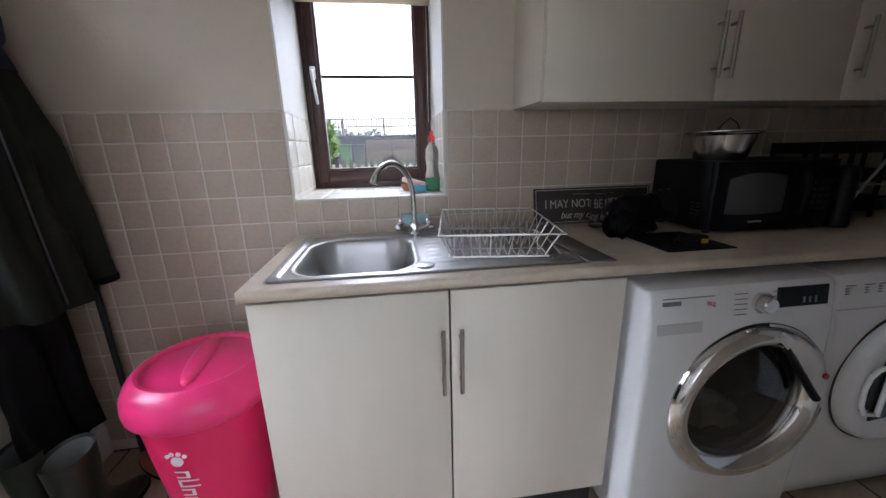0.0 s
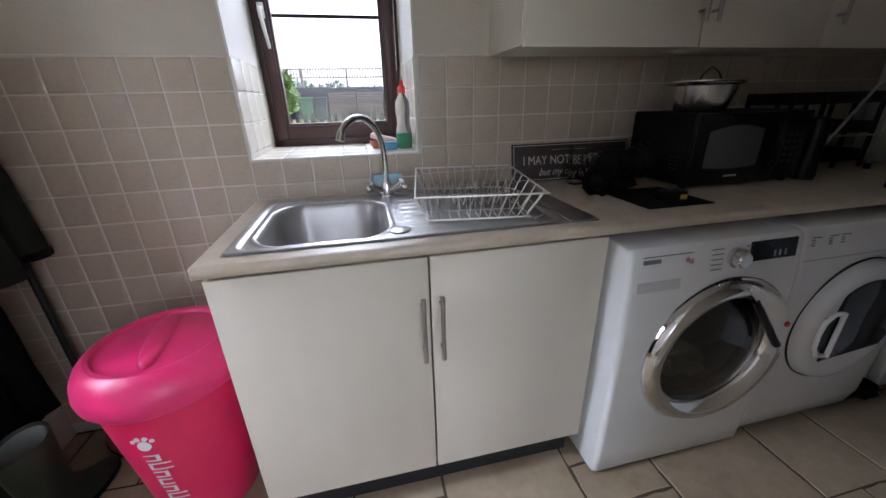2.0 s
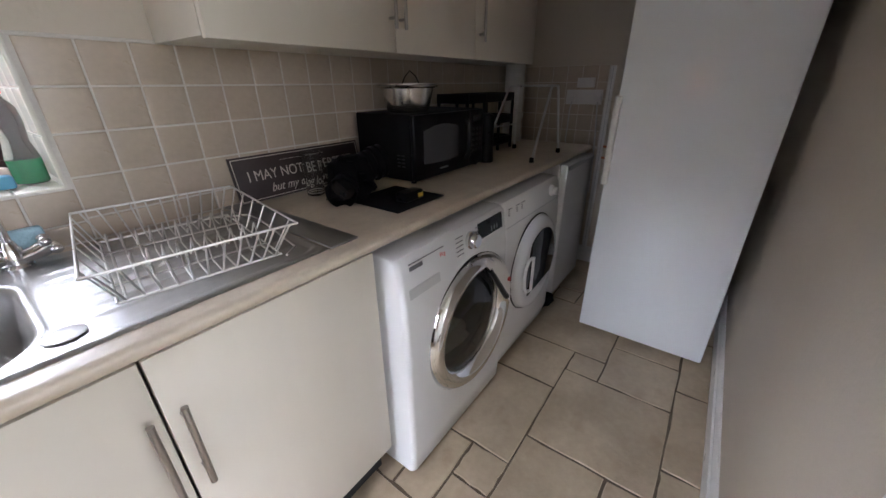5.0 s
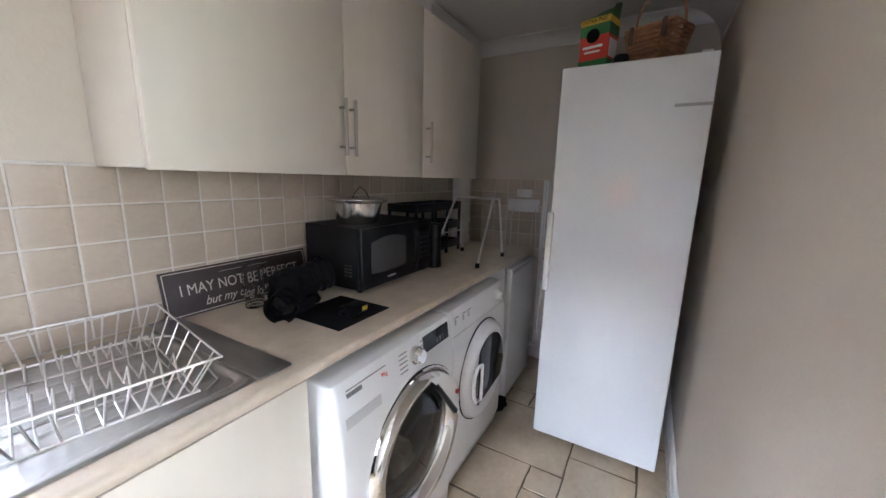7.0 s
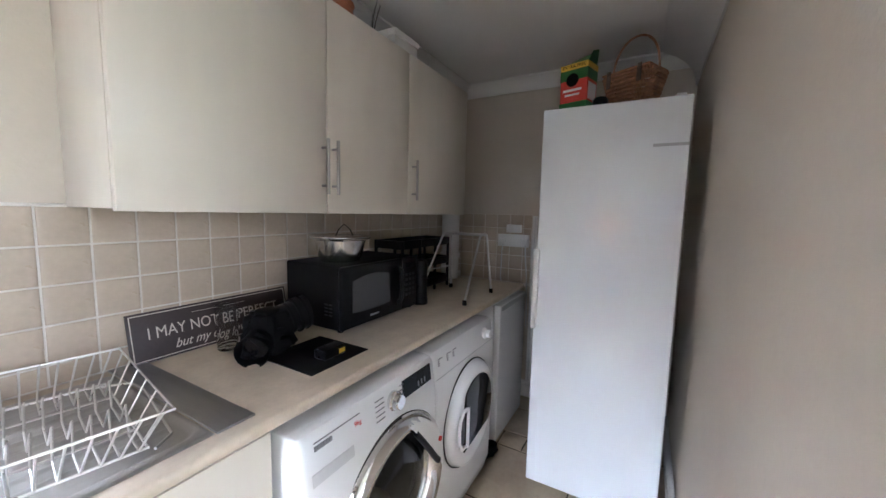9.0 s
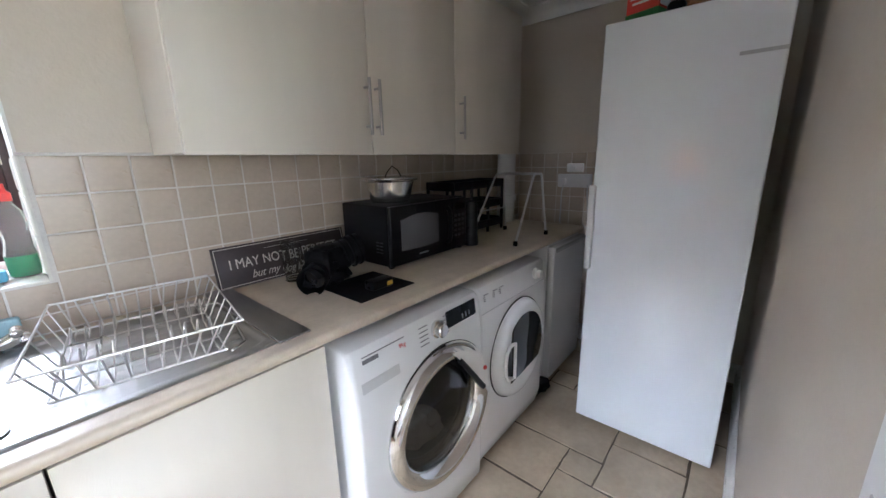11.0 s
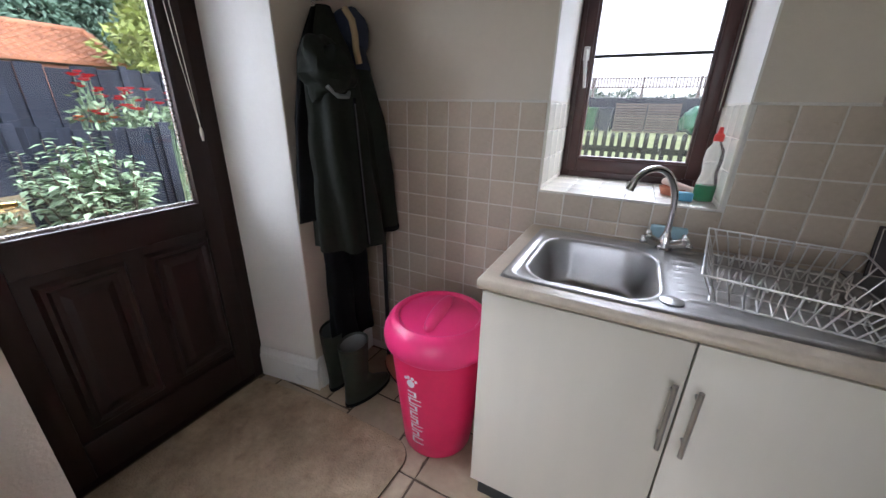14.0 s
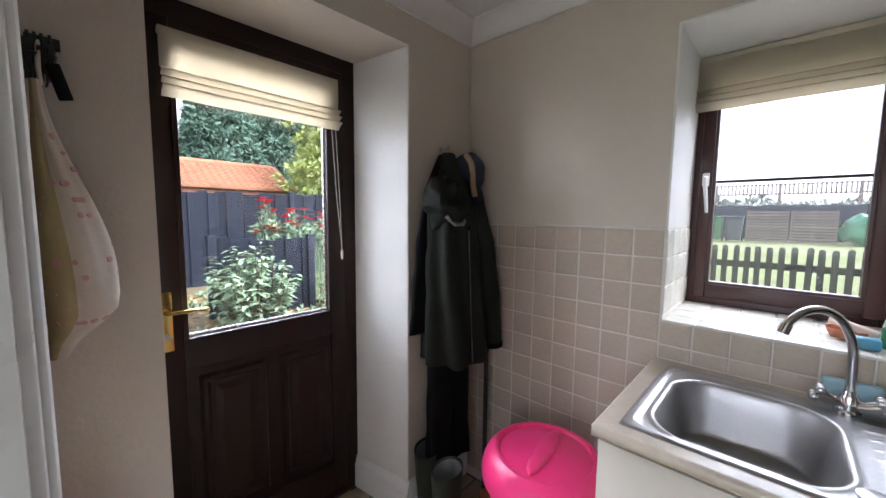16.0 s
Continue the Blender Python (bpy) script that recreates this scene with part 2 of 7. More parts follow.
M["fence_grey"] = mat("weathered_grey_timber", (0.135, 0.095, 0.076), 0.85, vary=0.25, scale=3, fine=50, rand=0.2, bump=0.002)
M["picket"] = mat("dark_picket_timber", (0.022, 0.023, 0.022), 0.8, vary=0.2, scale=6, rand=0.15)
M["roof_tile"] = mat("clay_pantile", (0.30, 0.12, 0.055), 0.8, vary=0.2, scale=6, island=0.22, rand=0.15, bump=0.004)
M["brick_wall"] = mat("brick_outbuilding", (0.30, 0.13, 0.08), 0.85, vary=0.2, scale=9)
M["leaf_far"] = mat("far_foliage", (0.085, 0.11, 0.075), 0.9, vary=0.15, scale=0.3, island=0.15, fine=0)
M["leaf_dark"] = mat("conifer_foliage", (0.105, 0.165, 0.12), 0.95, spec=0.1, vary=0.14, scale=0.5, island=0.16, fine=0)
M["leaf_bright"] = mat("bright_conifer_foliage", (0.11, 0.19, 0.035), 0.75, vary=0.3, scale=2, island=0.35, fine=0)
M["leaf_lime"] = mat("yellow_green_leaf", (0.28, 0.33, 0.09), 0.7, vary=0.25, scale=2, island=0.3, fine=0)
M["leaf_shrub"] = mat("shrub_leaf", (0.20, 0.285, 0.165), 0.75, spec=0.25, vary=0.25, scale=4, island=0.35, fine=0)
M["bark"] = mat("bark", (0.09, 0.065, 0.045), 0.9, vary=0.3, scale=10, bump=0.01)
M["petal_red"] = mat("red_petal", (0.62, 0.012, 0.03), 0.6, vary=0.2, island=0.2)
M["petal_orange"] = mat("orange_petal", (0.65, 0.16, 0.03), 0.6, vary=0.2, island=0.2)
M["bin_green"] = mat("green_bin_plastic", (0.02, 0.09, 0.03), 0.45, vary=0.1)
M["bin_grey"] = mat("charcoal_bin_plastic", (0.025, 0.03, 0.04), 0.45, vary=0.1)
M["tarp"] = mat("green_tarpaulin", (0.012, 0.12, 0.05), 0.4, vary=0.15, bump=0.02, bump_scale=6)
M["render_out"] = mat("outside_brick", (0.33, 0.19, 0.13), 0.85, vary=0.2, scale=8)


# ---- mesh tools ----
def box(bm, x0, y0, z0, x1, y1, z1, bevel=0.0, seg=2):
    r = bmesh.ops.create_cube(bm, size=1.0)
    vs = r["verts"]
    for v in vs:
        v.co = Vector((x0 + (v.co.x + 0.5) * (x1 - x0), y0 + (v.co.y + 0.5) * (y1 - y0), z0 + (v.co.z + 0.5) * (z1 - z0)))
    if bevel:
        es = list({e for v in vs for e in v.link_edges})
        bmesh.ops.bevel(bm, geom=es, offset=bevel, segments=seg, profile=0.5, affect="EDGES", clamp_overlap=True)
    return bm


def boxes(*specs, bevel=0.0, seg=2):
    bm = bmesh.new()
    for s in specs:
        box(bm, *s, bevel=bevel, seg=seg)
    return bm


def prism(bm, poly, z0, z1):
    """An upright prism on a plan polygon."""
    a = [bm.verts.new((x, y, z0)) for x, y in poly]
    c = [bm.verts.new((x, y, z1)) for x, y in poly]
    n = len(poly)
    bm.faces.new(a[::-1])
    bm.faces.new(c)
    for i in range(n):
        bm.faces.new((a[i], a[(i + 1) % n], c[(i + 1) % n], c[i]))
    return bm


def sweep(bm, section, path, closed_section=True):
    """Rings of points joined in order; the first and last are capped."""
    rings = [[bm.verts.new(p) for p in ring] for ring in path]
    n = len(rings[0])
    for a, c in zip(rings, rings[1:]):
        for i in range(n if closed_section else n - 1):
            bm.faces.new((a[i], a[(i + 1) % n], c[(i + 1) % n], c[i]))
    if section and closed_section:
        bm.faces.new(rings[0][::-1])
        bm.faces.new(rings[-1])
    return bm


def tube(bm, pts, r, seg=8, r1=None, cap=True):
    """A round bar along a line of points."""
    pts = [Vector(p) for p in pts]
    n = len(pts)
    rings = []
    ref = None
    for i, p in enumerate(pts):
        d = (pts[min(i + 1, n - 1)] - pts[max(i - 1, 0)]).normalized()
        if ref is None:
            ref = d.orthogonal().normalized()
        ref = (ref - d * ref.dot(d)).normalized()
        side = d.cross(ref)
        rad = r if r1 is None else r + (r1 - r) * i / max(1, n - 1)
        rings.append([p + (ref * math.cos(2 * math.pi * k / seg) + side * math.sin(2 * math.pi * k / seg)) * rad for k in range(seg)])
    return sweep(bm, cap, rings)


def lathe(bm, prof, c=(0, 0, 0), seg=32, axis="z", squash=1.0, hollow=False):
    """A turned shape: prof is (radius, height) from one end to the other; hollow closes it into a ring."""
    prof = list(prof) + ([prof[0]] if hollow else [])
    rings = []
    for r, h in prof:
        ring = []
        for k in range(seg):
            a = 2 * math.pi * k / seg
            u, v = r * math.cos(a), r * math.sin(a) * squash
            p = {"z": (u, v, h), "y": (u, h, -v), "x": (h, u, v)}[axis]
            ring.append(Vector(c) + Vector(p))
        rings.append(ring)
    sweep(bm, not hollow, rings)
    if hollow:
        bmesh.ops.remove_doubles(bm, verts=bm.verts[:], dist=1e-6)
    return bm


def blob(bm, c, rx, ry, rz, seg=16, rough=0.0, seed=0.0):
    """A lumpy soft body."""
    n = len(bm.verts)
    r = bmesh.ops.create_uvsphere(bm, u_segments=seg, v_segments=max(6, seg * 2 // 3), radius=1.0)
    for v in r["verts"]:
        k = 1 + rough * noise.noise(v.co * 1.7 + Vector((seed, seed * 0.7, 3.1)))
        v.co = Vector((c[0] + v.co.x * rx * k, c[1] + v.co.y * ry * k, c[2] + v.co.z * rz * k))
    return bm


def mesh_of(name, bm, material, smooth=40):
    bmesh.ops.recalc_face_normals(bm, faces=bm.faces)
    me = bpy.data.meshes.new(name)
    bm.to_mesh(me)
    bm.free()
    if smooth:
        for p in me.polygons:
            p.use_smooth = True
        me.set_sharp_from_angle(angle=radians(smooth))
    me.materials.append(material)
    return me


def part(name, bm, material, parent=None, label="", smooth=40):
    ob = new(name, mesh_of(name, bm, material, smooth))
    if parent is not None:
        ob.parent = parent
        if parent.parent is None:
            ob.matrix_parent_inverse = parent.matrix_basis.inverted()
    if label:
        ob["label"] = label
    return ob


def thing(name, at, label, category, group=""):
    ob = new(name)
    ob.empty_display_size = 0.05
    ob.matrix_basis = Matrix.Translation(at)
    return tagged(ob, label, category, group)


def setting(name, bm, material, label, category, smooth=30):
    return tagged(part(name, bm, material, smooth=smooth), label, category, kind="structure")


def letters(name, text, size, m, material, parent, label="", squeeze=1.0, shear=0.0):
    """Flat lettering with the built-in font, turned into a thin mesh at the pose m."""
    cu = bpy.data.curves.new(name, "FONT")
    cu.body, cu.size, cu.extrude, cu.shear = text, size, 0.0004, shear
    cu.align_x, cu.align_y = "CENTER", "CENTER"
    tmp = bpy.data.objects.new(name, cu)
    me = bpy.data.meshes.new_from_object(tmp)
    bpy.data.objects.remove(tmp)
    me.transform(m @ Matrix.Diagonal((squeeze, 1, 1, 1)))
    me.materials.clear()
    me.materials.append(material)
    ob = new(name, me)
    ob.parent = parent
    if parent.parent is None:
        ob.matrix_parent_inverse = parent.matrix_basis.inverted()
    if label:
        ob["label"] = label
    return ob


# ---- large structure ----
XL, XR, YW, YN, ZC = -1.08, 3.0, 1.61, 0.10, 2.35          # room: left, far end, window wall, near wall, ceiling
WX0, WX1, WZ0, WZ1, WY = -0.172, 0.427, 1.053, 2.08, 2.03   # window opening and frame plane
DX, DY0, DY1, DZ = -1.42, 0.315, 1.201, 2.14                # back door plane and opening

setting("floor", boxes((-1.55, -2.5, -0.12, 3.1, 2.13, -0.004)), M["floor_grout"], "dark dirty grout bed under the stone floor tiles", "floor")
setting("ceiling", boxes((-1.69, -2.5, ZC, 3.1, 2.13, ZC + 0.12)), M["ceiling"], "smooth matt off-white painted ceiling", "ceiling")

bm = bmesh.new()
box(bm, XL, YW + 0.007, 0, WX0, 2.13, ZC)
box(bm, WX1, YW + 0.007, 0, 3.1, 2.13, ZC)
box(bm, WX0, YW + 0.007, 0, WX1, 2.13, WZ0 - 0.004)
box(bm, WX0, YW + 0.007, WZ1, WX1, 2.13, ZC)
wall_window = setting("wall_window", bm, M["wall"], "taupe painted wall with a tiled lower half around the window", "wall")

bm = bmesh.new()
prism(bm, [(XL, DY1), (XL, 2.13), (-1.56, 2.13), (-1.56, 1.15), (DX, 1.15)], 0, ZC)
prism(bm, [(XL, -0.02), (XL, DY0), (DX, DY0 - 0.01), (-1.56, DY0 - 0.01), (-1.56, -0.02)], 0, ZC)
box(bm, -1.56, DY0 - 0.01, DZ, XL, DY1, ZC)
wall_door = setting("wall_door", bm, M["wall"], "taupe painted wall with a deep back door recess", "wall")

setting("wall_far", boxes((XR, -0.02, 0, 3.1, YW + 0.007, ZC)), M["wall"], "taupe painted end wall, tiled above the worktop", "wall")
bm = boxes((0.70, 0.0, 0, XR, YN, ZC), (XL, 0.0, 0, -0.36, YN, ZC), (-0.36, 0.0, 2.04, 0.70, YN, ZC))
setting("wall_near", bm, M["wall"], "taupe painted wall with a wide doorway", "wall")
# never in view; the gap in the back wall is made up for the hall lamp
bm = boxes((-1.0, -2.5, 0, -0.9, 0.0, ZC), (1.5, -2.5, 0, 1.6, 0.0, ZC), (-0.9, -2.5, 0, -0.65, -2.4, ZC), (1.25, -2.5, 0, 1.5, -2.4, ZC), (-0.65, -2.5, 0, 1.25, -2.4, 0.15), (-0.65, -2.5, 2.1, 1.25, -2.4, ZC))
setting("wall_hall", bm, M["reveal"], "unseen plain painted hall walls behind the doorway, with an added light opening", "wall")

# painted plaster lining of the window and door recesses
bm = bmesh.new()
box(bm, WX0 - 0.001, YW + 0.004, 1.385, WX0 + 0.006, WY, WZ1)
box(bm, WX1 - 0.006, YW + 0.004, 1.385, WX1 + 0.001, WY, WZ1)
box(bm, WX0 + 0.006, YW + 0.004, WZ1 - 0.006, WX1 - 0.006, WY, WZ1 + 0.001)
setting("window_lining", bm, M["reveal"], "white painted plaster lining the window recess", "trim")
bm = bmesh.new()
prism(bm, [(XL - 0.003, DY1 - 0.004), (XL - 0.003, DY1 + 0.002), (DX, 1.152), (DX, 1.146)], 0.17, DZ - 0.004)
setting("door_lining", bm, M["reveal"], "white painted side of the back door recess", "trim")

# coving: a quarter-round strip along the wall tops
def coving(bm, p, q, inward, w=0.09):
    p, q, n = Vector(p), Vector(q), Vector(inward)
    prof = [(0, 0), (w, 0), (w, -0.01)]
    for k in range(1, 7):
        a = k / 7 * math.pi / 2
        prof.append((w - (w - 0.01) * math.sin(a), -0.01 - (w - 0.01) * (1 - math.cos(a))))
    prof += [(0.01, -w), (0, -w)]
    rings = [[e + n * u + Vector((0, 0, v)) for u, v in prof] for e in (p, q)]
    sweep(bm, True, rings)

zt = ZC - 0.001
for nm, p, q, inw in (("coving_window", (XL, YW + 0.006, zt), (XR, YW + 0.006, zt), (0, -1, 0)), ("coving_far", (XR - 0.001, YN, zt), (XR - 0.001, YW, zt), (-1, 0, 0)),
                      ("coving_near", (XL, YN + 0.001, zt), (XR, YN + 0.001, zt), (0, 1, 0)), ("coving_door", (XL + 0.001, YN, zt), (XL + 0.001, YW, zt), (1, 0, 0))):
    bm = bmesh.new()
    coving(bm, p, q, inw, 0.19 if nm == "coving_near" else 0.085)
    setting(nm, bm, M["ceiling"], "off-white plaster coving along the ceiling edge", "coving", smooth=50)

# skirting boards with a stepped, rounded top
def skirting(bm, p, q, inward, h=0.17, t=0.024):
    p, q, n = Vector(p), Vector(q), Vector(inward)
    prof = [(0, 0), (t, 0), (t, h * 0.72), (t * 0.72, h * 0.78), (t * 0.72, h * 0.86), (t * 0.4, h * 0.97), (t * 0.25, h), (0, h)]
    sweep(bm, True, [[e + n * u + Vector((0, 0, v)) for u, v in prof] for e in (p, q)])

bm = bmesh.new()
skirting(bm, (0.775, YN, 0), (XR, YN, 0), (0, 1, 0), 0.12)
skirting(bm, (XL, YN, 0), (-0.43, YN, 0), (0, 1, 0), 0.12)
setting("baseboard_near", bm, M["trim"], "white gloss painted skirting board with scuffs", "skirting")
bm = bmesh.new()
skirting(bm, (XL, DY1, 0), (XL, YW, 0), (1, 0, 0))
d = Vector((DX - XL, 1.15 - DY1, 0)).normalized()
skirting(bm, (XL + 0.016, DY1, 0), (DX, 1.15, 0), (d.y, -d.x, 0) if d.y * 0 - d.x * 1 < 0 else (-d.y, d.x, 0))
skirting(bm, (XL, YN, 0), (XL, DY0, 0), (1, 0, 0))
setting("baseboard_door", bm, M["trim"], "white gloss painted skirting board round the door recess", "skirting")
bm = bmesh.new()
skirting(bm, (XR, YN, 0), (XR, YW, 0), (-1, 0, 0), 0.12)
setting("baseboard_far", bm, M["trim"], "white painted skirting board on the end wall", "skirting")

# doorway lining and architrave
bm = boxes((-0.36, -0.01, 0, -0.34, YN + 0.004, 2.04), (0.68, -0.01, 0, 0.70, YN + 0.004, 2.04), (-0.34, -0.01, 2.02, 0.68, YN + 0.004, 2.04))
for x0, x1 in ((-0.43, -0.352), (0.692, 0.775)):
    box(bm, x0, YN, 0, x1, YN + 0.014, 2.11, 0.003)
    box(bm, x0 + 0.012, YN + 0.010, 0, x1 - 0.02, YN + 0.021, 2.10, 0.004)
box(bm, -0.43, YN, 2.032, 0.775, YN + 0.014, 2.11, 0.003)
setting("door_frame", bm, M["trim"], "white gloss painted door lining with moulded architrave", "door frame")

# ---- window ----
win = setting("window_1", boxes((WX0 - 0.004, WY, WZ0 - 0.02, WX0 + 0.045, WY + 0.07, WZ1 + 0.01), (WX1 - 0.04, WY, WZ0 - 0.02, WX1 + 0.004, WY + 0.07, WZ1 + 0.01),
                                (WX0 + 0.045, WY, WZ0 - 0.02, WX1 - 0.04, WY + 0.07, WZ0 + 0.045), (WX0 + 0.045, WY, WZ1 - 0.035, WX1 - 0.04, WY + 0.07, WZ1 + 0.01), bevel=0.004),
              M["brown_win"], "dark red-brown plastic casement window frame", "window")
sx0, sx1, sz0, sz1 = WX0 + 0.030, WX1 - 0.028, WZ0 + 0.032, WZ1 - 0.02
gx0, gx1, gz0, gz1 = -0.092, 0.346, 1.150, 1.99
part("sash", boxes((sx0, WY - 0.018, sz0, gx0 - 0.006, WY + 0.06, sz1), (gx1 + 0.006, WY - 0.018, sz0, sx1, WY + 0.06, sz1), (gx0 - 0.006, WY - 0.018, sz0, gx1 + 0.006, WY + 0.06, gz0 - 0.006),
                   (gx0 - 0.006, WY - 0.018, gz1 + 0.006, gx1 + 0.006, WY + 0.06, sz1), bevel=0.006), M["brown_win"], win, "dark brown opening sash")
part("glazing_bead", boxes((gx0 - 0.008, WY - 0.006, gz0 - 0.008, gx0 + 0.004, WY + 0.03, gz1 + 0.008), (gx1 - 0.004, WY - 0.006, gz0 - 0.008, gx1 + 0.008, WY + 0.03, gz1 + 0.008),
                           (gx0 + 0.004, WY - 0.006, gz0 - 0.008, gx1 - 0.004, WY + 0.03, gz0 + 0.004)), M["brown_win"], win)
part("glazing_bar", boxes((gx0 + 0.004, WY + 0.02, 1.570, gx1 - 0.004, WY + 0.042, 1.5805)), M["gasket"], win, "thin dark horizontal glazing bar")
pane = part("pane", boxes((gx0, WY + 0.026, gz0, gx1, WY + 0.032, gz1)), M["pane"], win, "clear window glass")
pane.visible_shadow = False
bm = boxes((-0.132, WY - 0.028, 1.555, -0.108, WY - 0.016, 1.61), bevel=0.004)
hb = [(-0.120, WY - 0.03, 1.590), (-0.120, WY - 0.05, 1.585), (-0.116, WY - 0.056, 1.55), (-0.110, WY - 0.056, 1.49), (-0.106, WY - 0.052, 1.445)]
tube(bm, hb, 0.009, 10, 0.006)
part("window_handle", bm, M["white_plastic"], win, "white cranked window handle")

# ---- back door ----
door = setting("door_1", boxes((DX - 0.07, 0.29, 0, DX, 0.345, 2.16), (DX - 0.07, 1.085, 0, DX, 1.16, 2.16), (DX - 0.07, 0.345, 2.075, DX, 1.085, 2.16), (DX - 0.07, 0.345, 0.0, DX, 1.085, 0.035), bevel=0.005),
               M["brown"], "dark rosewood-effect plastic back door frame", "door")
lx = DX + 0.008
ly0, ly1 = 0.348, 1.082
dgy0, dgy1, dgz0, dgz1 = 0.436, 0.992, 0.968, 1.98
leaf = boxes((lx - 0.05, ly0, 0.04, lx, dgy0 - 0.012, 2.07), (lx - 0.05, dgy1 + 0.012, 0.04, lx, ly1, 2.07), (lx - 0.05, dgy0 - 0.012, dgz1 + 0.012, lx, dgy1 + 0.012, 2.07),
             (lx - 0.05, dgy0 - 0.012, 0.85, lx, dgy1 + 0.012, dgz0 - 0.012), (lx - 0.05, dgy0 - 0.012, 0.04, lx - 0.012, dgy1 + 0.012, 0.85),
             (lx - 0.05, dgy0 - 0.012, 0.04, lx, dgy1 + 0.012, 0.20), bevel=0.004)
leaf_ob = part("door_leaf", leaf, M["brown"], door, "dark brown door leaf, glazed above and panelled below")
for y0, y1 in ((0.462, 0.706), (0.762, 1.003)):
    bm = bmesh.new()
    rings = []
    for inset, xx in ((0.0, -0.012), (0.012, 0.004), (0.024, 0.004), (0.036, -0.006), (0.052, -0.006), (0.075, 0.001)):
        rings.append([(lx + xx, y0 + inset, 0.235 + inset), (lx + xx, y1 - inset, 0.235 + inset), (lx + xx, y1 - inset, 0.815 - inset), (lx + xx, y0 + inset, 0.815 - inset)])
    sweep(bm, True, rings)
    part("panel", bm, M["brown"], leaf_ob, smooth=0)
part("glazing_bead", boxes((lx - 0.03, dgy0 - 0.014, dgz0 - 0.014, lx + 0.006, dgy0, dgz1 + 0.014), (lx - 0.03, dgy1, dgz0 - 0.014, lx + 0.006, dgy1 + 0.014, dgz1 + 0.014),
                           (lx - 0.03, dgy0, dgz0 - 0.014, lx + 0.006, dgy1, dgz0)), M["brown"], leaf_ob)
part("spacer", boxes((lx - 0.034, dgy0, dgz0, lx - 0.022, dgy1, dgz0 + 0.010), (lx - 0.034, dgy0, dgz0 + 0.01, lx - 0.022, dgy0 + 0.006, dgz1), (lx - 0.034, dgy1 - 0.006, dgz0 + 0.01, lx - 0.022, dgy1, dgz1)), M["steel"], leaf_ob, "silver glazing spacer bar")
pane = part("pane", boxes((lx - 0.020, dgy0 - 0.004, dgz0 - 0.004, lx - 0.014, dgy1 + 0.004, dgz1)), M["pane"], leaf_ob, "clear door glass")
pane.visible_shadow = False
bm = boxes((lx, 0.352, 0.935, lx + 0.008, 0.392, 1.148), bevel=0.003)
plate = part("handle_plate", bm, M["brass"], leaf_ob, "polished brass lever handle plate")
bm = bmesh.new()
tube(bm, [(lx + 0.006, 0.372, 1.082), (lx + 0.045, 0.372, 1.082), (lx + 0.056, 0.378, 1.082), (lx + 0.058, 0.43, 1.080), (lx + 0.054, 0.492, 1.078)], 0.0095, 12, 0.007)
lathe(bm, [(0.0, 0.0), (0.017, 0.0), (0.017, 0.012), (0.0, 0.012)], (lx + 0.006, 0.372, 1.082), 16, "x")
part("lever", bm, M["brass"], leaf_ob)
bm = bmesh.new()
lathe(bm, [(0.0, 0.0), (0.010, 0.0), (0.010, 0.010), (0.0, 0.010)], (lx + 0.006, 0.372, 0.99), 14, "x")
part("lock_cylinder", bm, M["steel"], leaf_ob)


# ---- kitchen run ----
def bar_handle(bm, x, y, z0, z1, r=0.006, stand=0.03):
    """A round bar on two posts, standing off a door whose face is at y."""
    tube(bm, [(x, y - stand, z0), (x, y - stand, z1)], r, 12)
    for z in (z0 + 0.03, z1 - 0.03):
        tube(bm, [(x, y, z), (x, y - stand, z)], r * 0.75, 8)
    return bm


WT, WF = 0.912, 1.005
# continuous worktop with a rounded front edge and an opening for the sink bowl
def worktop():
    wt = thing("worktop", (1.29, 1.3, 0.872), "beige stone-effect laminate worktop with a rounded edge", "worktop")
    part("surface", worktop_mesh(), M["worktop"], wt, smooth=50)
    part("end_strip", boxes((-0.1815, WF + 0.003, 0.8825, -0.178, YW - 0.002, WT - 0.001), bevel=0.001), M["cream"], wt, "pale glued edge strip on the end")
    return wt


def worktop_mesh():
    bm = bmesh.new()
    hole = (-0.10, 0.285, 1.075, 1.505)
    x0, x1, z0, z1, yb = -0.182, 2.76, 0.881, WT, YW - 0.001
    r = 0.014
    def front(xa, xb, ya, yb_, rounded):
        pr = [(yb_, z0), (yb_, z1)]
        if rounded:
            for k in range(5):
                a = k / 4 * math.pi / 2
                pr.append((ya + r - r * math.sin(a), z1 - r + r * math.cos(a)))
            for k in range(5):
                a = k / 4 * math.pi / 2
                pr.append((ya + r - r * math.cos(a), z0 + r - r * math.sin(a)))
        else:
            pr += [(ya, z1), (ya, z0)]
        sweep(bm, True, [[(x, y, z) for y, z in pr] for x in (xa, xb)])
    front(x0 + 0.004, hole[0], WF, yb, True)
    front(hole[1], x1, WF, yb, True)
    front(hole[0], hole[1], WF, hole[2], True)
    front(hole[0], hole[1], hole[3], yb, False)
    return bm


worktop()

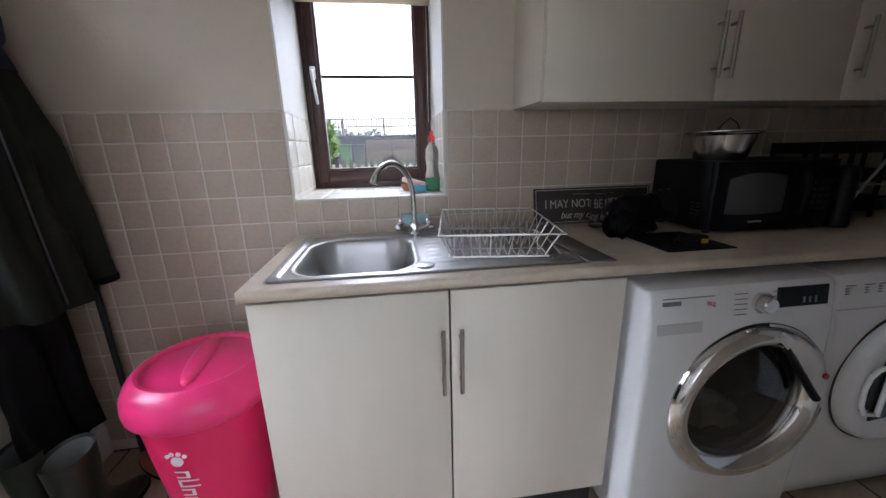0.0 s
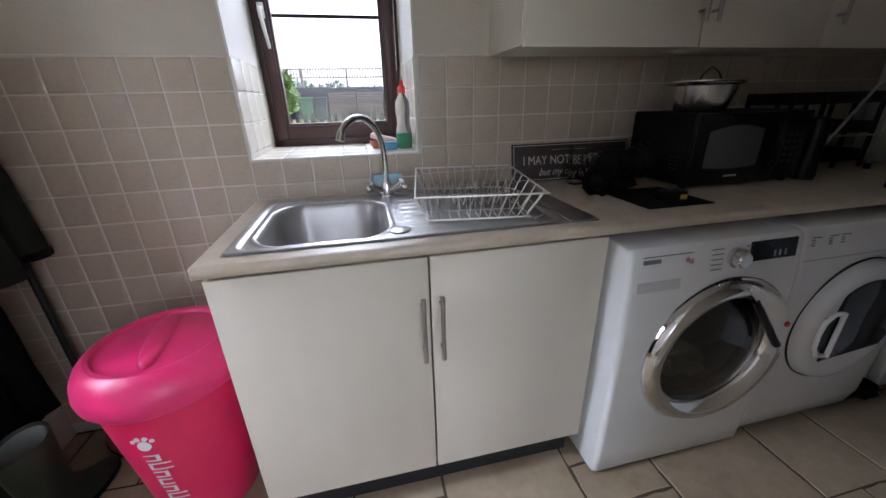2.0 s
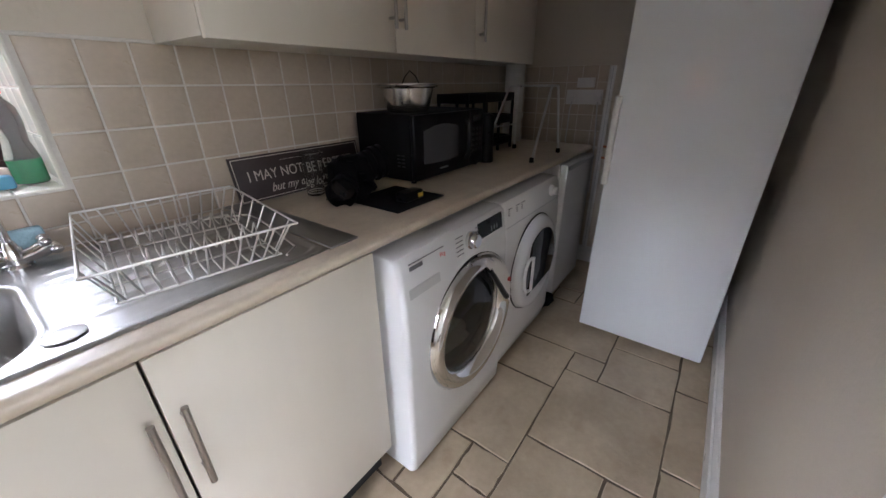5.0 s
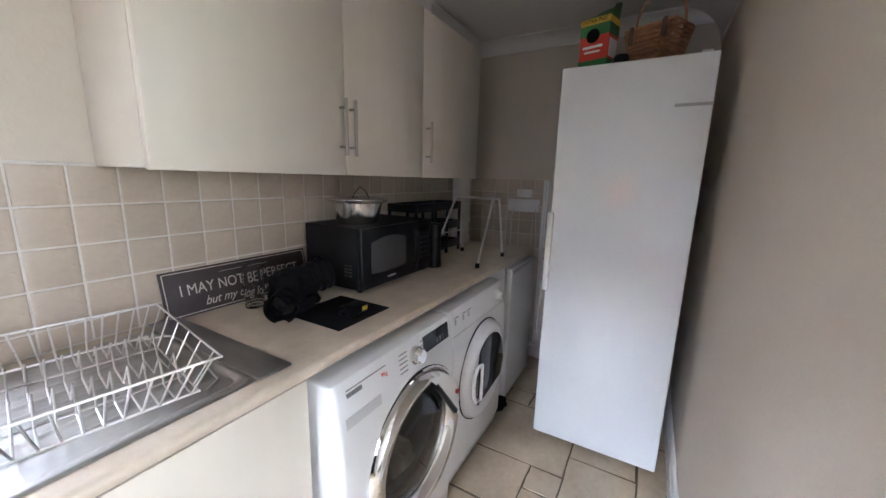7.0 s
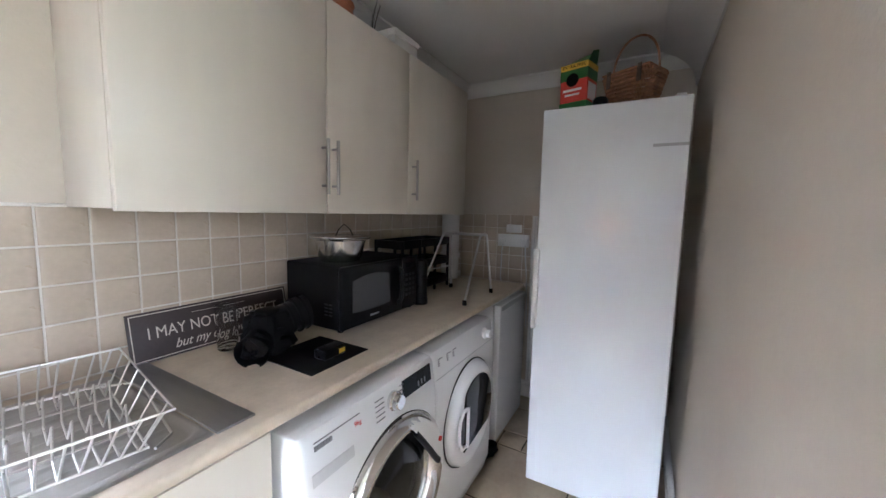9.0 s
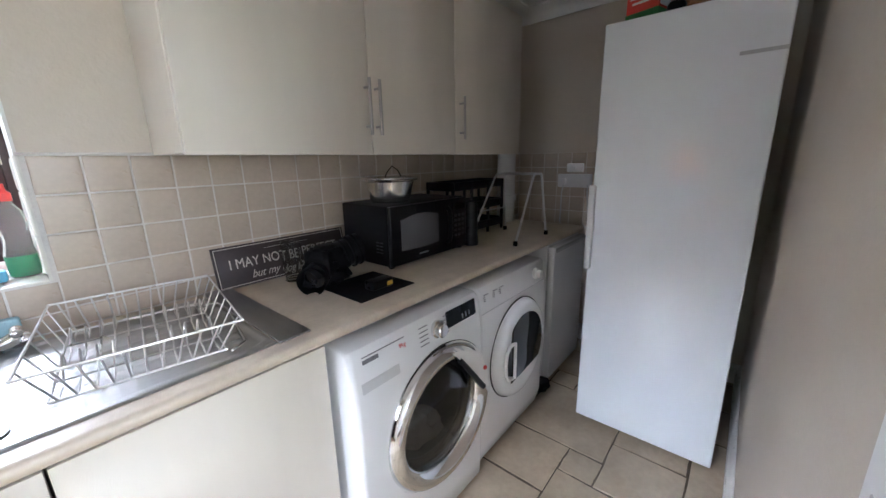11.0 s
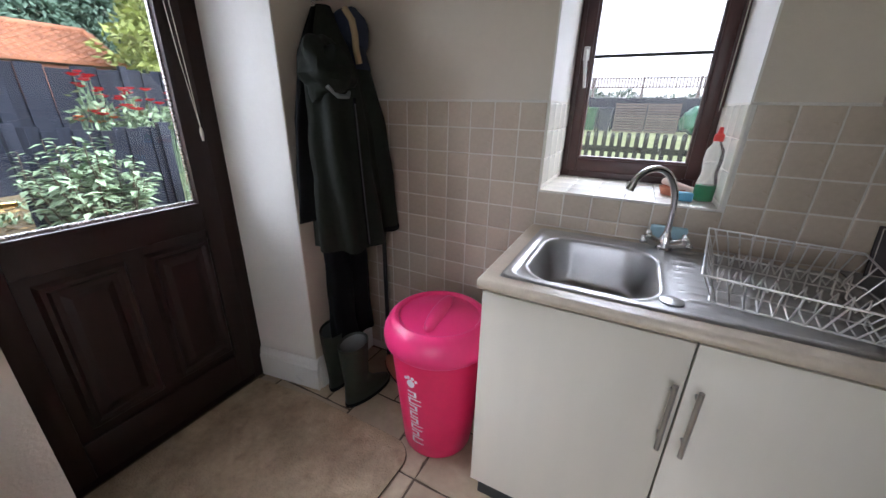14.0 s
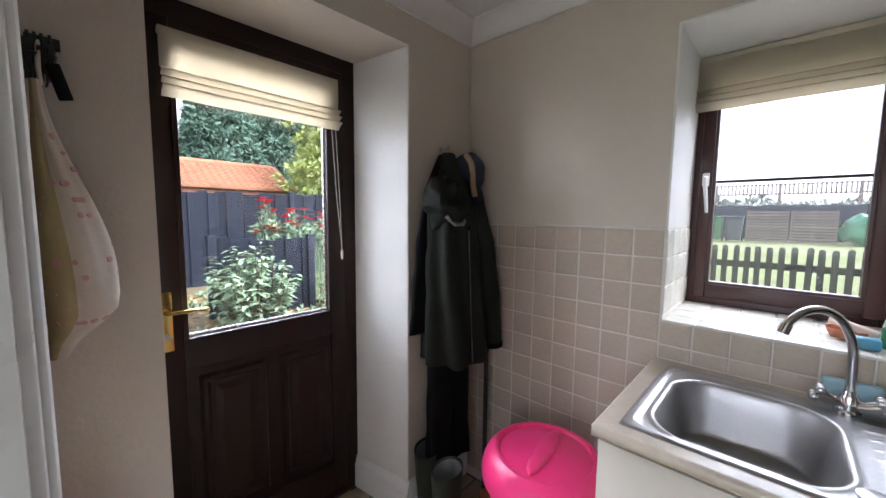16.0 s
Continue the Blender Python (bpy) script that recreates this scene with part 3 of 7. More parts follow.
# sink base unit
base = thing("base_cabinet", (0.345, 1.3, 0), "cream two-door base cabinet under the steel sink", "cabinet")
part("carcass", boxes((-0.168, 1.045, 0.125, -0.150, 1.59, 0.8805), (0.838, 1.045, 0.125, 0.856, 1.59, 0.8805), (-0.15, 1.045, 0.125, 0.838, 1.59, 0.143), (-0.15, 1.575, 0.143, 0.838, 1.59, 0.70)), M["cream"], base, "white melamine carcass")
for x0, x1, hx in ((-0.168, 0.3425, 0.322), (0.3475, 0.856, 0.372)):
    dr = part("door", boxes((x0, 1.022, 0.127, x1, 1.042, 0.872), bevel=0.002), M["cream"], base, "plain cream slab door")
    bm = bar_handle(bmesh.new(), hx, 1.022, 0.575, 0.77)
    part("handle", bm, M["handle_steel"], dr, "brushed steel bar handle")
part("plinth", boxes((-0.155, 1.075, 0.0, 0.845, 1.09, 0.122)), M["plinth"], base, "black kickboard")

# wall units
def wall_unit(x0, x1, handles, label):
    u = thing("wall_cabinet", ((x0 + x1) / 2, 1.46, 1.375), label, "cabinet", "wall cabinets over the worktop")
    part("carcass", boxes((x0 + 0.001, 1.338, 1.378, x1 - 0.001, 1.615, 2.112), bevel=0.001), M["cream"], u)
    dr = part("door", boxes((x0 + 0.002, 1.316, 1.372, x1 - 0.002, 1.336, 2.116), bevel=0.002), M["cream"], u, "plain cream slab door")
    for hx in handles:
        part("handle", bar_handle(bmesh.new(), hx, 1.316, 1.440, 1.632), M["handle_steel"], dr, "brushed steel bar handle")
    return u


wall_unit(0.700, 1.306, (1.283,), "wide cream wall cabinet with one slab door")
wall_unit(1.306, 1.812, (1.330,), "cream wall cabinet with one slab door")
wall_unit(1.812, 2.434, (1.845,), "cream end wall cabinet with one slab door")


# inset sink with bowl, drainer grooves and tap hole
def rrect(x0, x1, y0, y1, r, n=6):
    pts = []
    for cx, cy, a0 in ((x1 - r, y1 - r, 0), (x0 + r, y1 - r, 90), (x0 + r, y0 + r, 180), (x1 - r, y0 + r, 270)):
        for k in range(n + 1):
            a = radians(a0 + 90 * k / n)
            pts.append((cx + r * math.cos(a), cy + r * math.sin(a)))
    return pts


sink = thing("sink", (0.3, 1.3, WT), "stainless steel single-bowl sink with a ridged drainer, set into the worktop", "sink")
bm = bmesh.new()
SX0, SX1, SY0, SY1, SZ = -0.134, 0.752, 1.056, 1.562, WT
# pressed surface: a fine grid with the bowl, a raised rim and drainer ridges, trimmed to the sink's outline
nx, ny = 148, 84
def smooth01(t):
    t = max(0.0, min(1.0, t))
    return t * t * (3 - 2 * t)
def rr_dist(x, y, x0, x1, y0, y1, r):
    dx = max(x0 + r - x, 0, x - (x1 - r))
    dy = max(y0 + r - y, 0, y - (y1 - r))
    inside = min(x - x0, x1 - x, y - y0, y1 - y)
    return math.hypot(dx, dy) - r if (dx > 0 or dy > 0) else -min(inside, 1.0) if inside < r else -inside
def sink_z(x, y):
    z = SZ + 0.006
    d = rr_dist(x, y, SX0, SX1, SY0, SY1, 0.02)
    z -= 0.005 * smooth01((d + 0.006) / 0.006)
    d2 = rr_dist(x, y, SX0 + 0.022, SX1 - 0.012, SY0 + 0.020, SY1 - 0.022, 0.04)
    z -= 0.0055 * smooth01(-d2 / 0.010)
    db = rr_dist(x, y, -0.084, 0.266, 1.086, 1.492, 0.105)
    if db < 0.0:
        t = smooth01(-db / 0.042)
        z -= 0.150 * t + 0.010 * smooth01((-db - 0.04) / 0.13)
    z += 0.003 * math.exp(-((db - 0.006) / 0.006) ** 2)
    if 0.31 < x < 0.72 and 1.11 < y < 1.50:
        s = smooth01((x - 0.31) / 0.02) * smooth01((0.72 - x) / 0.02) * smooth01((y - 1.11) / 0.02) * smooth01((1.50 - y) / 0.02)
        z += 0.0032 * s * max(0.0, math.cos((y - 1.11) / 0.048 * 2 * math.pi)) ** 2
    return z
def steps(a, c, n, dense):
    return [a + (c - a) * i / n for i in range(n + 1)]
xs = steps(SX0, 0.30, 96, None) + steps(0.30, SX1, 60, None)[1:]
ys = steps(SY0, SY1, 120, None)
grid = [[bm.verts.new((x, y, sink_z(x, y))) for x in xs] for y in ys]
for j in range(len(ys) - 1):
    for i in range(len(xs) - 1):
        bm.faces.new((grid[j][i], grid[j][i + 1], grid[j + 1][i + 1], grid[j + 1][i]))
part("basin", bm, M["sink"], sink, "pressed stainless steel bowl and drainer", smooth=60)
bm = bmesh.new()
lathe(bm, [(0, 0.004), (0.022, 0.004), (0.036, 0.0), (0.036, 0.008), (0.030, 0.010), (0.0, 0.006)], (0.10, 1.30, SZ - 0.150), 24)
part("waste", bm, M["chrome"], sink, "round chrome plughole")
bm = bmesh.new()
lathe(bm, [(0, 0.0), (0.027, 0.0), (0.028, 0.0015), (0.026, 0.0025), (0, 0.0028)], (0.291, 1.128, SZ + 0.002), 28)
part("drain_cap", bm, M["sink"], sink, "round steel cap beside the bowl")
bm = boxes((0.754, 1.052, WT + 0.0005, 0.838, 1.600, WT + 0.006), bevel=0.001)
tagged(part("steel_tray", bm, M["dark_steel"]), "flat dark grey steel board on the worktop beside the sink", "tray")

# mixer tap
tap = thing("tap", (0.288, 1.535, WT + 0.004), "chrome swan-neck mixer tap with two lever handles behind the bowl", "tap")
bm = bmesh.new()
lathe(bm, [(0, 0), (0.027, 0), (0.027, 0.006), (0.020, 0.012), (0.019, 0.045), (0.015, 0.052), (0.012, 0.062), (0, 0.062)], (0.288, 1.535, WT + 0.001), 24)
part("body", bm, M["chrome"], tap)
bm = bmesh.new()
P0 = Vector((0.288, 1.535, WT + 0.05))
E0 = Vector((0.129, 1.397, 0))
neck = [(P0.x, P0.y, WT + 0.05), (P0.x, P0.y, WT + 0.12)]
for k in range(1, 17):
    a = k / 16 * radians(130)
    u = (1 - math.cos(a)) / 2
    neck.append((P0.x + (E0.x - P0.x) * u, P0.y + (E0.y - P0.y) * u, WT + 0.135 + 0.145 * math.sin(a) - 0.005 * u))
tip_dir = ((Vector(neck[-1]) - Vector(neck[-2])).normalized() + Vector((0, 0, -0.9))).normalized()
neck.append(tuple(Vector(neck[-1]) + tip_dir * 0.012))
tube(bm, neck, 0.0105, 16)
part("spout", bm, M["chrome"], tap)
bm = bmesh.new()
e = neck[-1]
tube(bm, [Vector(e) - tip_dir * 0.006, Vector(e) + tip_dir * 0.020], 0.0132, 18)
part("aerator", bm, M["chrome"], tap)
for s in (-1, 1):
    bm = bmesh.new()
    tube(bm, [(0.288 + s * 0.012, 1.535, WT + 0.022), (0.288 + s * 0.038, 1.53, WT + 0.030), (0.288 + s * 0.062, 1.525, WT + 0.042)], 0.015, 12, 0.019)
    for k in range(4):
        a = radians(45 + 90 * k)
        c = Vector((0.288 + s * 0.060, 1.525, WT + 0.042))
        up = Vector((-s * 0.5, 0, 0.86))
        side = Vector((0, 1, 0))
        d = up * math.sin(a) * 0.017 + side * math.cos(a) * 0.017
        blob(bm, c + d, 0.013, 0.012, 0.012, 10)
    part("handle", bm, M["chrome"], tap)


# front-loading machines
def machine(x0, x1, yf, name, label, toe=0.006):
    w = thing(name, ((x0 + x1) / 2, 1.25, 0), label, name.replace("_", " "))
    bm = bmesh.new()
    # body with a rounded front and a top edge that leans back
    prof = [(1.56, 0.012), (1.56, 0.85), (yf + 0.06, 0.85), (yf + 0.035, 0.846), (yf + 0.022, 0.832), (yf + 0.004, 0.70), (yf, 0.60), (yf + toe * 0.3, 0.10), (yf + toe, 0.02), (yf + toe + 0.006, 0.012)]
    n = 6
    rings = []
    for k in range(2 * n + 2):
        if k <= n:
            a = k / n * math.pi / 2
            x, pull = x0 + 0.018 * (1 - math.cos(a)), 0.018 * (1 - math.sin(a))
        else:
            a = (2 * n + 1 - k) / n * math.pi / 2
            x, pull = x1 - 0.018 * (1 - math.cos(a)), 0.018 * (1 - math.sin(a))
        rings.append([(x, y + (pull if y < 1.0 else 0), z - (pull * 0.3 if z > 0.8 else 0)) for y, z in prof])
    sweep(bm, True, rings)
    part("body", bm, M["white_enamel"], w, smooth=35)
    for fx in (x0 + 0.06, x1 - 0.06):
        bm = bmesh.new()
        lathe(bm, [(0, 0), (0.022, 0), (0.02, 0.013), (0, 0.013)], (fx, yf + 0.08, 0), 12)
        part("foot", bm, M["black_matt"], w)
    return w


def cut_round(ob, c, r, depth):
    """Opens a round hole through a front panel."""
    bm = bmesh.new()
    lathe(bm, [(r, -0.1), (r, depth)], c, 48, "y")
    tool = bpy.data.objects.new("tool", mesh_of("tool", bm, M["gasket"], 0))
    scene.collection.objects.link(tool)
    mod = ob.modifiers.new("hole", "BOOLEAN")
    mod.operation, mod.object = "DIFFERENCE", tool
    bpy.context.view_layer.update()
    me = bpy.data.meshes.new_from_object(ob.evaluated_get(bpy.context.evaluated_depsgraph_get()))
    ob.modifiers.clear()
    ob.data = me
    bpy.data.objects.remove(tool)


washer = machine(0.882, 1.494, 0.942, "washing_machine", "white front-loading washing machine with a chrome porthole door")
WC = (1.243, 0.946, 0.463)
cut_round(washer.children[0], WC, 0.226, 0.34)
# black ring that draws the shade in the gap round the washer door
bm = bmesh.new()
lathe(bm, [(0.266, 0.012), (0.269, -0.002), (0.267, -0.003), (0.260, 0.004)], WC, 64, "y", hollow=True)
part("door_seal", bm, M["gasket"], washer, "black ring standing in for the shaded gap round the porthole")
bm = bmesh.new()
lathe(bm, [(0.192, 0.01), (0.194, -0.006), (0.201, -0.015), (0.220, -0.033), (0.242, -0.034), (0.257, -0.020), (0.265, 0.0), (0.265, 0.012)], WC, 72, "y", hollow=True)
wdoor = part("door", bm, M["chrome"], washer, "thick polished chrome door ring", smooth=60)
bm = bmesh.new()
rings = []
for k in range(28):
    a = radians(-6 + 92 * k / 27)
    s = abs(k / 13.5 - 1) ** 2.2
    ring = []
    for r, h in ((0.170, -0.022), (0.184, -0.034), (0.205, -0.0385), (0.226, -0.0385), (0.241, -0.0365), (0.253, -0.027), (0.2605, -0.020), (0.2678, 0.0)):
        u = (r - 0.170) / 0.0978
        r2 = r + (0.070 * s) * (1 - u)
        h2 = h if s < 0.05 else {True: -0.0365 + (r2 - 0.214) * 0.05, False: -0.0365 + max(0.0, r2 - 0.241) * 1.36}[r2 < 0.248] if u < 0.98 else h
        ring.append((WC[0] + r2 * math.cos(a), WC[1] + h2, WC[2] + r2 * math.sin(a)))
    rings.append(ring)
sweep(bm, False, rings, closed_section=False)
part("door_cover", bm, M["white_plastic"], wdoor, "pale grey plastic segment on the door rim", smooth=60)
bm = bmesh.new()
lathe(bm, [(0.0, -0.024), (0.07, -0.022), (0.13, -0.014), (0.178, -0.003), (0.196, 0.006), (0.190, 0.010), (0.172, 0.002), (0.125, -0.009), (0.07, -0.016), (0.0, -0.018)], WC, 48, "y")
part("porthole", bm, M["door_glass_dark"], wdoor, "bulging dark porthole glass")
bm = bmesh.new()
lathe(bm, [(0.0, 0.30), (0.17, 0.30), (0.20, 0.26), (0.205, 0.06), (0.200, 0.03), (0.199, 0.016), (0.206, 0.03), (0.215, 0.07), (0.215, 0.27), (0.18, 0.315), (0.0, 0.315)], WC, 40, "y")
part("drum", bm, M["drum"], washer, "dark perforated steel drum")
bm = bmesh.new()
lathe(bm, [(0.205, 0.012), (0.198, 0.022), (0.186, 0.024), (0.180, 0.034), (0.190, 0.046), (0.184, 0.056), (0.205, 0.060)], WC, 48, "y", hollow=True)
part("bellows", bm, M["gasket"], washer, "dark folded rubber door bellows")
bm = bmesh.new()
for k, (dx, dz, r) in enumerate(((-0.05, -0.09, 0.07), (0.03, -0.11, 0.06), (-0.09, -0.02, 0.05))):
    blob(bm, (WC[0] + dx, WC[1] + 0.12, WC[2] + dz), r, 0.07, r * 0.8, 14, 0.5, k * 2.3)
part("laundry", bm, M["fabric"], washer, "crumpled laundry inside the drum")
bm = bmesh.new()
grip = [(WC[0] + rr_ * math.cos(radians(a)), WC[1] + h, WC[2] + rr_ * math.sin(radians(a))) for a, rr_, h in ((74, 0.206, -0.034), (62, 0.184, -0.036), (48, 0.171, -0.036), (34, 0.170, -0.036), (20, 0.177, -0.037), (11, 0.188, -0.039), (6, 0.199, -0.040))]
tube(bm, grip, 0.010, 10, 0.012)
part("door_handle", bm, M["black_plastic"], wdoor, "black curved door grip")
bm = bmesh.new()
lathe(bm, [(0, 0.004), (0.009, 0.004), (0.009, -0.002), (0, -0.002)], (WC[0] + 0.212, WC[1] - 0.0405, WC[2] + 0.095), 16, "y")
part("badge", bm, M["red_print"], wdoor)
def panel_plate(bm, x0, x1, z0, z1, yf, t=0.003):
    """A plate that lies on the leaning control panel."""
    def y_at(z):
        return yf + 0.004 + (z - 0.70) / 0.132 * 0.018
    vs = [bm.verts.new((x, y_at(z) - tt, z)) for tt in (-0.006, t) for x, z in ((x0, z0), (x1, z0), (x1, z1), (x0, z1))]
    for f in ((0, 1, 2, 3), (7, 6, 5, 4), (0, 4, 5, 1), (1, 5, 6, 2), (2, 6, 7, 3), (3, 7, 4, 0)):
        bm.faces.new([vs[i] for i in f])
    return bm
part("display", panel_plate(bmesh.new(), 1.287, 1.458, 0.773, 0.832, 0.942), M["display"], washer, "dark glossy display panel", smooth=0)
def mark(name, x0, x1, z0, z1, yf, material, parent, t=0.0032):
    part(name, panel_plate(bmesh.new(), x0, x1, z0, z1, yf, t), material, parent, smooth=0)
for k in range(3):
    mark("display_mark", 1.372 + 0.02 * k, 1.380 + 0.02 * k, 0.782, 0.800, 0.942, M["print_grey"], washer, 0.0036)
bm = bmesh.new()
lathe(bm, [(0, 0.01), (0.030, 0.01), (0.031, -0.006), (0.025, -0.010), (0.024, -0.026), (0.020, -0.030), (0, -0.030)], (1.236, 0.955, 0.793), 28, "y")
part("dial", bm, M["chrome"], washer, "chrome programme dial")
for k in range(5):
    mark("programme_mark", 1.150, 1.190, 0.762 + 0.015 * k, 0.7635 + 0.015 * k, 0.942, M["print_grey"], washer)
    mark("programme_mark", 1.272, 1.292, 0.762 + 0.015 * k, 0.7635 + 0.015 * k, 0.942, M["print_grey"], washer)
mark("panel_line", 0.925, 1.085, 0.823, 0.8245, 0.942, M["print_grey"], washer)
for k in range(6):
    mark("maker_mark", 0.926 + k * 0.0095, 0.9335 + k * 0.0095, 0.804, 0.815, 0.942, M["print_grey"], washer)
part("detergent_drawer", panel_plate(bmesh.new(), 0.912, 1.052, 0.722, 0.752, 0.942, 0.002), M["pale_grey"], washer, "pale grey drawer grip", smooth=0)
letters("capacity_mark", "9kg", 0.020, Matrix.Translation((1.070, 0.9535, 0.805)) @ pose(0, 0, 0, 90 - 8, 0, 0), M["red_print"], washer)

dryer = machine(1.500, 2.095, 0.950, "tumble_dryer", "white tumble dryer with a round white-rimmed door", 0.03)
DC = (1.800, 0.950, 0.485)
bm = bmesh.new()
lathe(bm, [(0, 0.01), (0, -0.026), (0.120, -0.028), (0.180, -0.034), (0.205, -0.034), (0.222, -0.026), (0.233, -0.010), (0.236, 0.008)], DC, 64, "y")
ddoor = part("door", bm, M["white_enamel"], dryer, "wide white door ring", smooth=40)
bm = bmesh.new()
# same for the dryer: gap shade drawn as a thin black ring
lathe(bm, [(0.236, 0.004), (0.2385, -0.003), (0.241, 0.004)], DC, 64, "y", hollow=True)
part("door_seal", bm, M["gasket"], dryer, "thin black ring standing in for the shaded gap round the door")
# round glass cut off along its foot and beside the grip
outline = []
for k in range(64):
    a = 2 * math.pi * k / 64
    x, z = 0.178 * math.cos(a), 0.178 * math.sin(a)
    x = max(x, -0.118)
    z = max(z, -0.125 + 0.10 * (x + 0.118))
    outline.append((DC[0] + x, DC[2] + z))
bm = bmesh.new()
sweep(bm, True, [[(x, DC[1] - 0.022, z) for x, z in outline], [(x, DC[1] - 0.0375, z) for x, z in outline],
                 [(DC[0] + (x - DC[0]) * 0.96, DC[1] - 0.040, DC[2] + (z - DC[2]) * 0.96) for x, z in outline]])
part("porthole", bm, M["black_gloss"], ddoor, "dark smoked door glass", smooth=25)
bm = bmesh.new()
grip = [(-0.100, -0.098), (-0.150, -0.090), (-0.172, -0.055), (-0.178, 0.0), (-0.170, 0.045), (-0.145, 0.070), (-0.108, 0.072)]
tube(bm, [(DC[0] + x, DC[1] - 0.040, DC[2] + z) for x, z in grip], 0.0075, 10)
tube(bm, [(DC[0] - 0.104, DC[1] - 0.042, DC[2] + z) for z in (-0.100, -0.03, 0.03, 0.074)], 0.009, 10)
part("door_handle", bm, M["white_plastic"], ddoor, "white moulded door grip")
part("grip_recess", boxes((DC[0] - 0.166, DC[1] - 0.037, DC[2] - 0.082, DC[0] - 0.112, DC[1] - 0.024, DC[2] + 0.060), bevel=0.005), M["black_plastic"], ddoor, "dark recess in the grip")
bm = bmesh.new()
lathe(bm, [(0, 0.01), (0.026, 0.01), (0.027, -0.008), (0.020, -0.012), (0.018, -0.030), (0, -0.030)], (1.985, 0.962, 0.795), 28, "y")
part("dial", bm, M["white_plastic"], dryer, "white timer dial")
for x in (1.53, 1.60, 1.65):
    mark("programme_mark", x, x + 0.035, 0.815, 0.8168, 0.950, M["print_grey"], dryer)
    for j in range(3):
        mark("programme_mark", x, x + 0.012, 0.790 + 0.008 * j, 0.7925 + 0.008 * j, 0.950, M["print_grey"], dryer)
mark("panel_line", 1.51, 2.085, 0.742, 0.7435, 0.950, M["grey_plastic"], dryer, 0.002)

# undercounter freezer at the end of the run
fz = thing("freezer", (2.53, 1.3, 0), "small white undercounter freezer under the end of the worktop", "freezer")
part("body", boxes((2.262, 1.03, 0.03, 2.740, 1.57, 0.868), bevel=0.004), M["white_enamel"], fz)
fdoor = part("door", boxes((2.262, 0.985, 0.05, 2.740, 1.026, 0.866), bevel=0.008, seg=3), M["white_enamel"], fz)
part("handle", boxes((2.275, 0.975, 0.835, 2.725, 0.990, 0.858), bevel=0.004), M["grey_plastic"], fdoor, "grey grip along the door top")
part("foot", boxes((2.28, 1.04, 0.0, 2.72, 1.10, 0.032)), M["black_matt"], fz)

# tall fridge
fr = thing("fridge", (2.40, 0.466, 0), "tall white upright fridge with a plain door beside the near wall", "fridge")
part("body", boxes((2.160, 0.180, 0.03, 2.70, 0.752, 1.862), bevel=0.005), M["fridge"], fr)
frd = part("door", boxes((2.093, 0.175, 0.034, 2.152, 0.755, 1.868), bevel=0.008, seg=3), M["fridge"], fr, "plain white door, slightly glossy")
part("gasket", boxes((2.150, 0.186, 0.07, 2.162, 0.746, 1.85)), M["gasket"], fr)
bm = boxes((2.070, 0.737, 0.835, 2.096, 0.765, 1.222), bevel=0.006, seg=3)
part("handle", bm, M["white_plastic"], frd, "long white vertical grip")
part("trim_strip", boxes((2.0905, 0.177, 1.672, 2.096, 0.302, 1.684)), M["grey_plastic"], frd, "narrow grey strip")
part("hinge", boxes((2.10, 0.20, 1.862, 2.15, 0.235, 1.878), bevel=0.004), M["white_plastic"], fr)
for fy in (0.21, 0.72):
    bm = bmesh.new()
    lathe(bm, [(0, 0), (0.02, 0), (0.02, 0.032), (0, 0.032)], (2.19, fy, 0), 12)
    part("foot", bm, M["black_matt"], fr)
part("kick_panel", boxes((2.17, 0.19, 0.004, 2.66, 0.74, 0.03)), M["grey_plastic"], fr)


# ---- on the worktop ----
rack = thing("dish_rack", (0.55, 1.31, WT + 0.006), "empty chrome wire dish rack on the drainer", "dish rack")
RZ, BZ = 0.999, WT + 0.016
rim = [(0.372, 1.085), (0.728, 1.085), (0.728, 1.545), (0.372, 1.545)]
foot = [(0.402, 1.112), (0.690, 1.112), (0.690, 1.500), (0.402, 1.500)]
bm = bmesh.new()
tube(bm, [(*p, RZ) for p in rim] + [(*rim[0], RZ)], 0.0029, 8)
part("rim", bm, M["wire"], rack)
bm = bmesh.new()
tube(bm, [(*p, BZ) for p in foot] + [(*foot[0], BZ)], 0.003, 8)
for yy in (1.20, 1.40):
    tube(bm, [(0.398, yy, BZ), (0.690, yy, BZ)], 0.0025, 6)
part("base_frame", bm, M["wire"], rack)
n = 11
for k in range(n):
    t = (k + 0.5) / n
    xb, xt = 0.402 + 0.288 * t, 0.372 + 0.356 * t
    bm = bmesh.new()
    tube(bm, [(xt, 1.085, RZ), (xb, 1.112, BZ), (xb, 1.190, BZ), (xb + 0.004, 1.225, BZ + 0.048), (xb, 1.262, BZ), (xb, 1.350, BZ), (xb + 0.004, 1.386, BZ + 0.048), (xb, 1.42, BZ), (xb, 1.500, BZ), (xt, 1.545, RZ)], 0.0022, 6)
    part("wire", bm, M["wire"], rack)
for k in range(6):
    t = (k + 0.5) / 6
    yb_, yt = 1.112 + 0.388 * t, 1.085 + 0.460 * t
    for xb, xt in ((0.402, 0.372), (0.690, 0.728)):
        bm = bmesh.new()
        tube(bm, [(xt, yt, RZ), (xb, yb_, BZ)], 0.0019, 6)
        part("side_wire", bm, M["wire"], rack)
bm = bmesh.new()
tube(bm, [(0.640, 1.500, BZ + 0.002), (0.735, 1.47, WT + 0.012), (0.748, 1.40, WT + 0.011), (0.735, 1.14, WT + 0.011), (0.700, 1.105, WT + 0.012)], 0.0028, 8)
part("foot_wire", bm, M["wire"], rack)
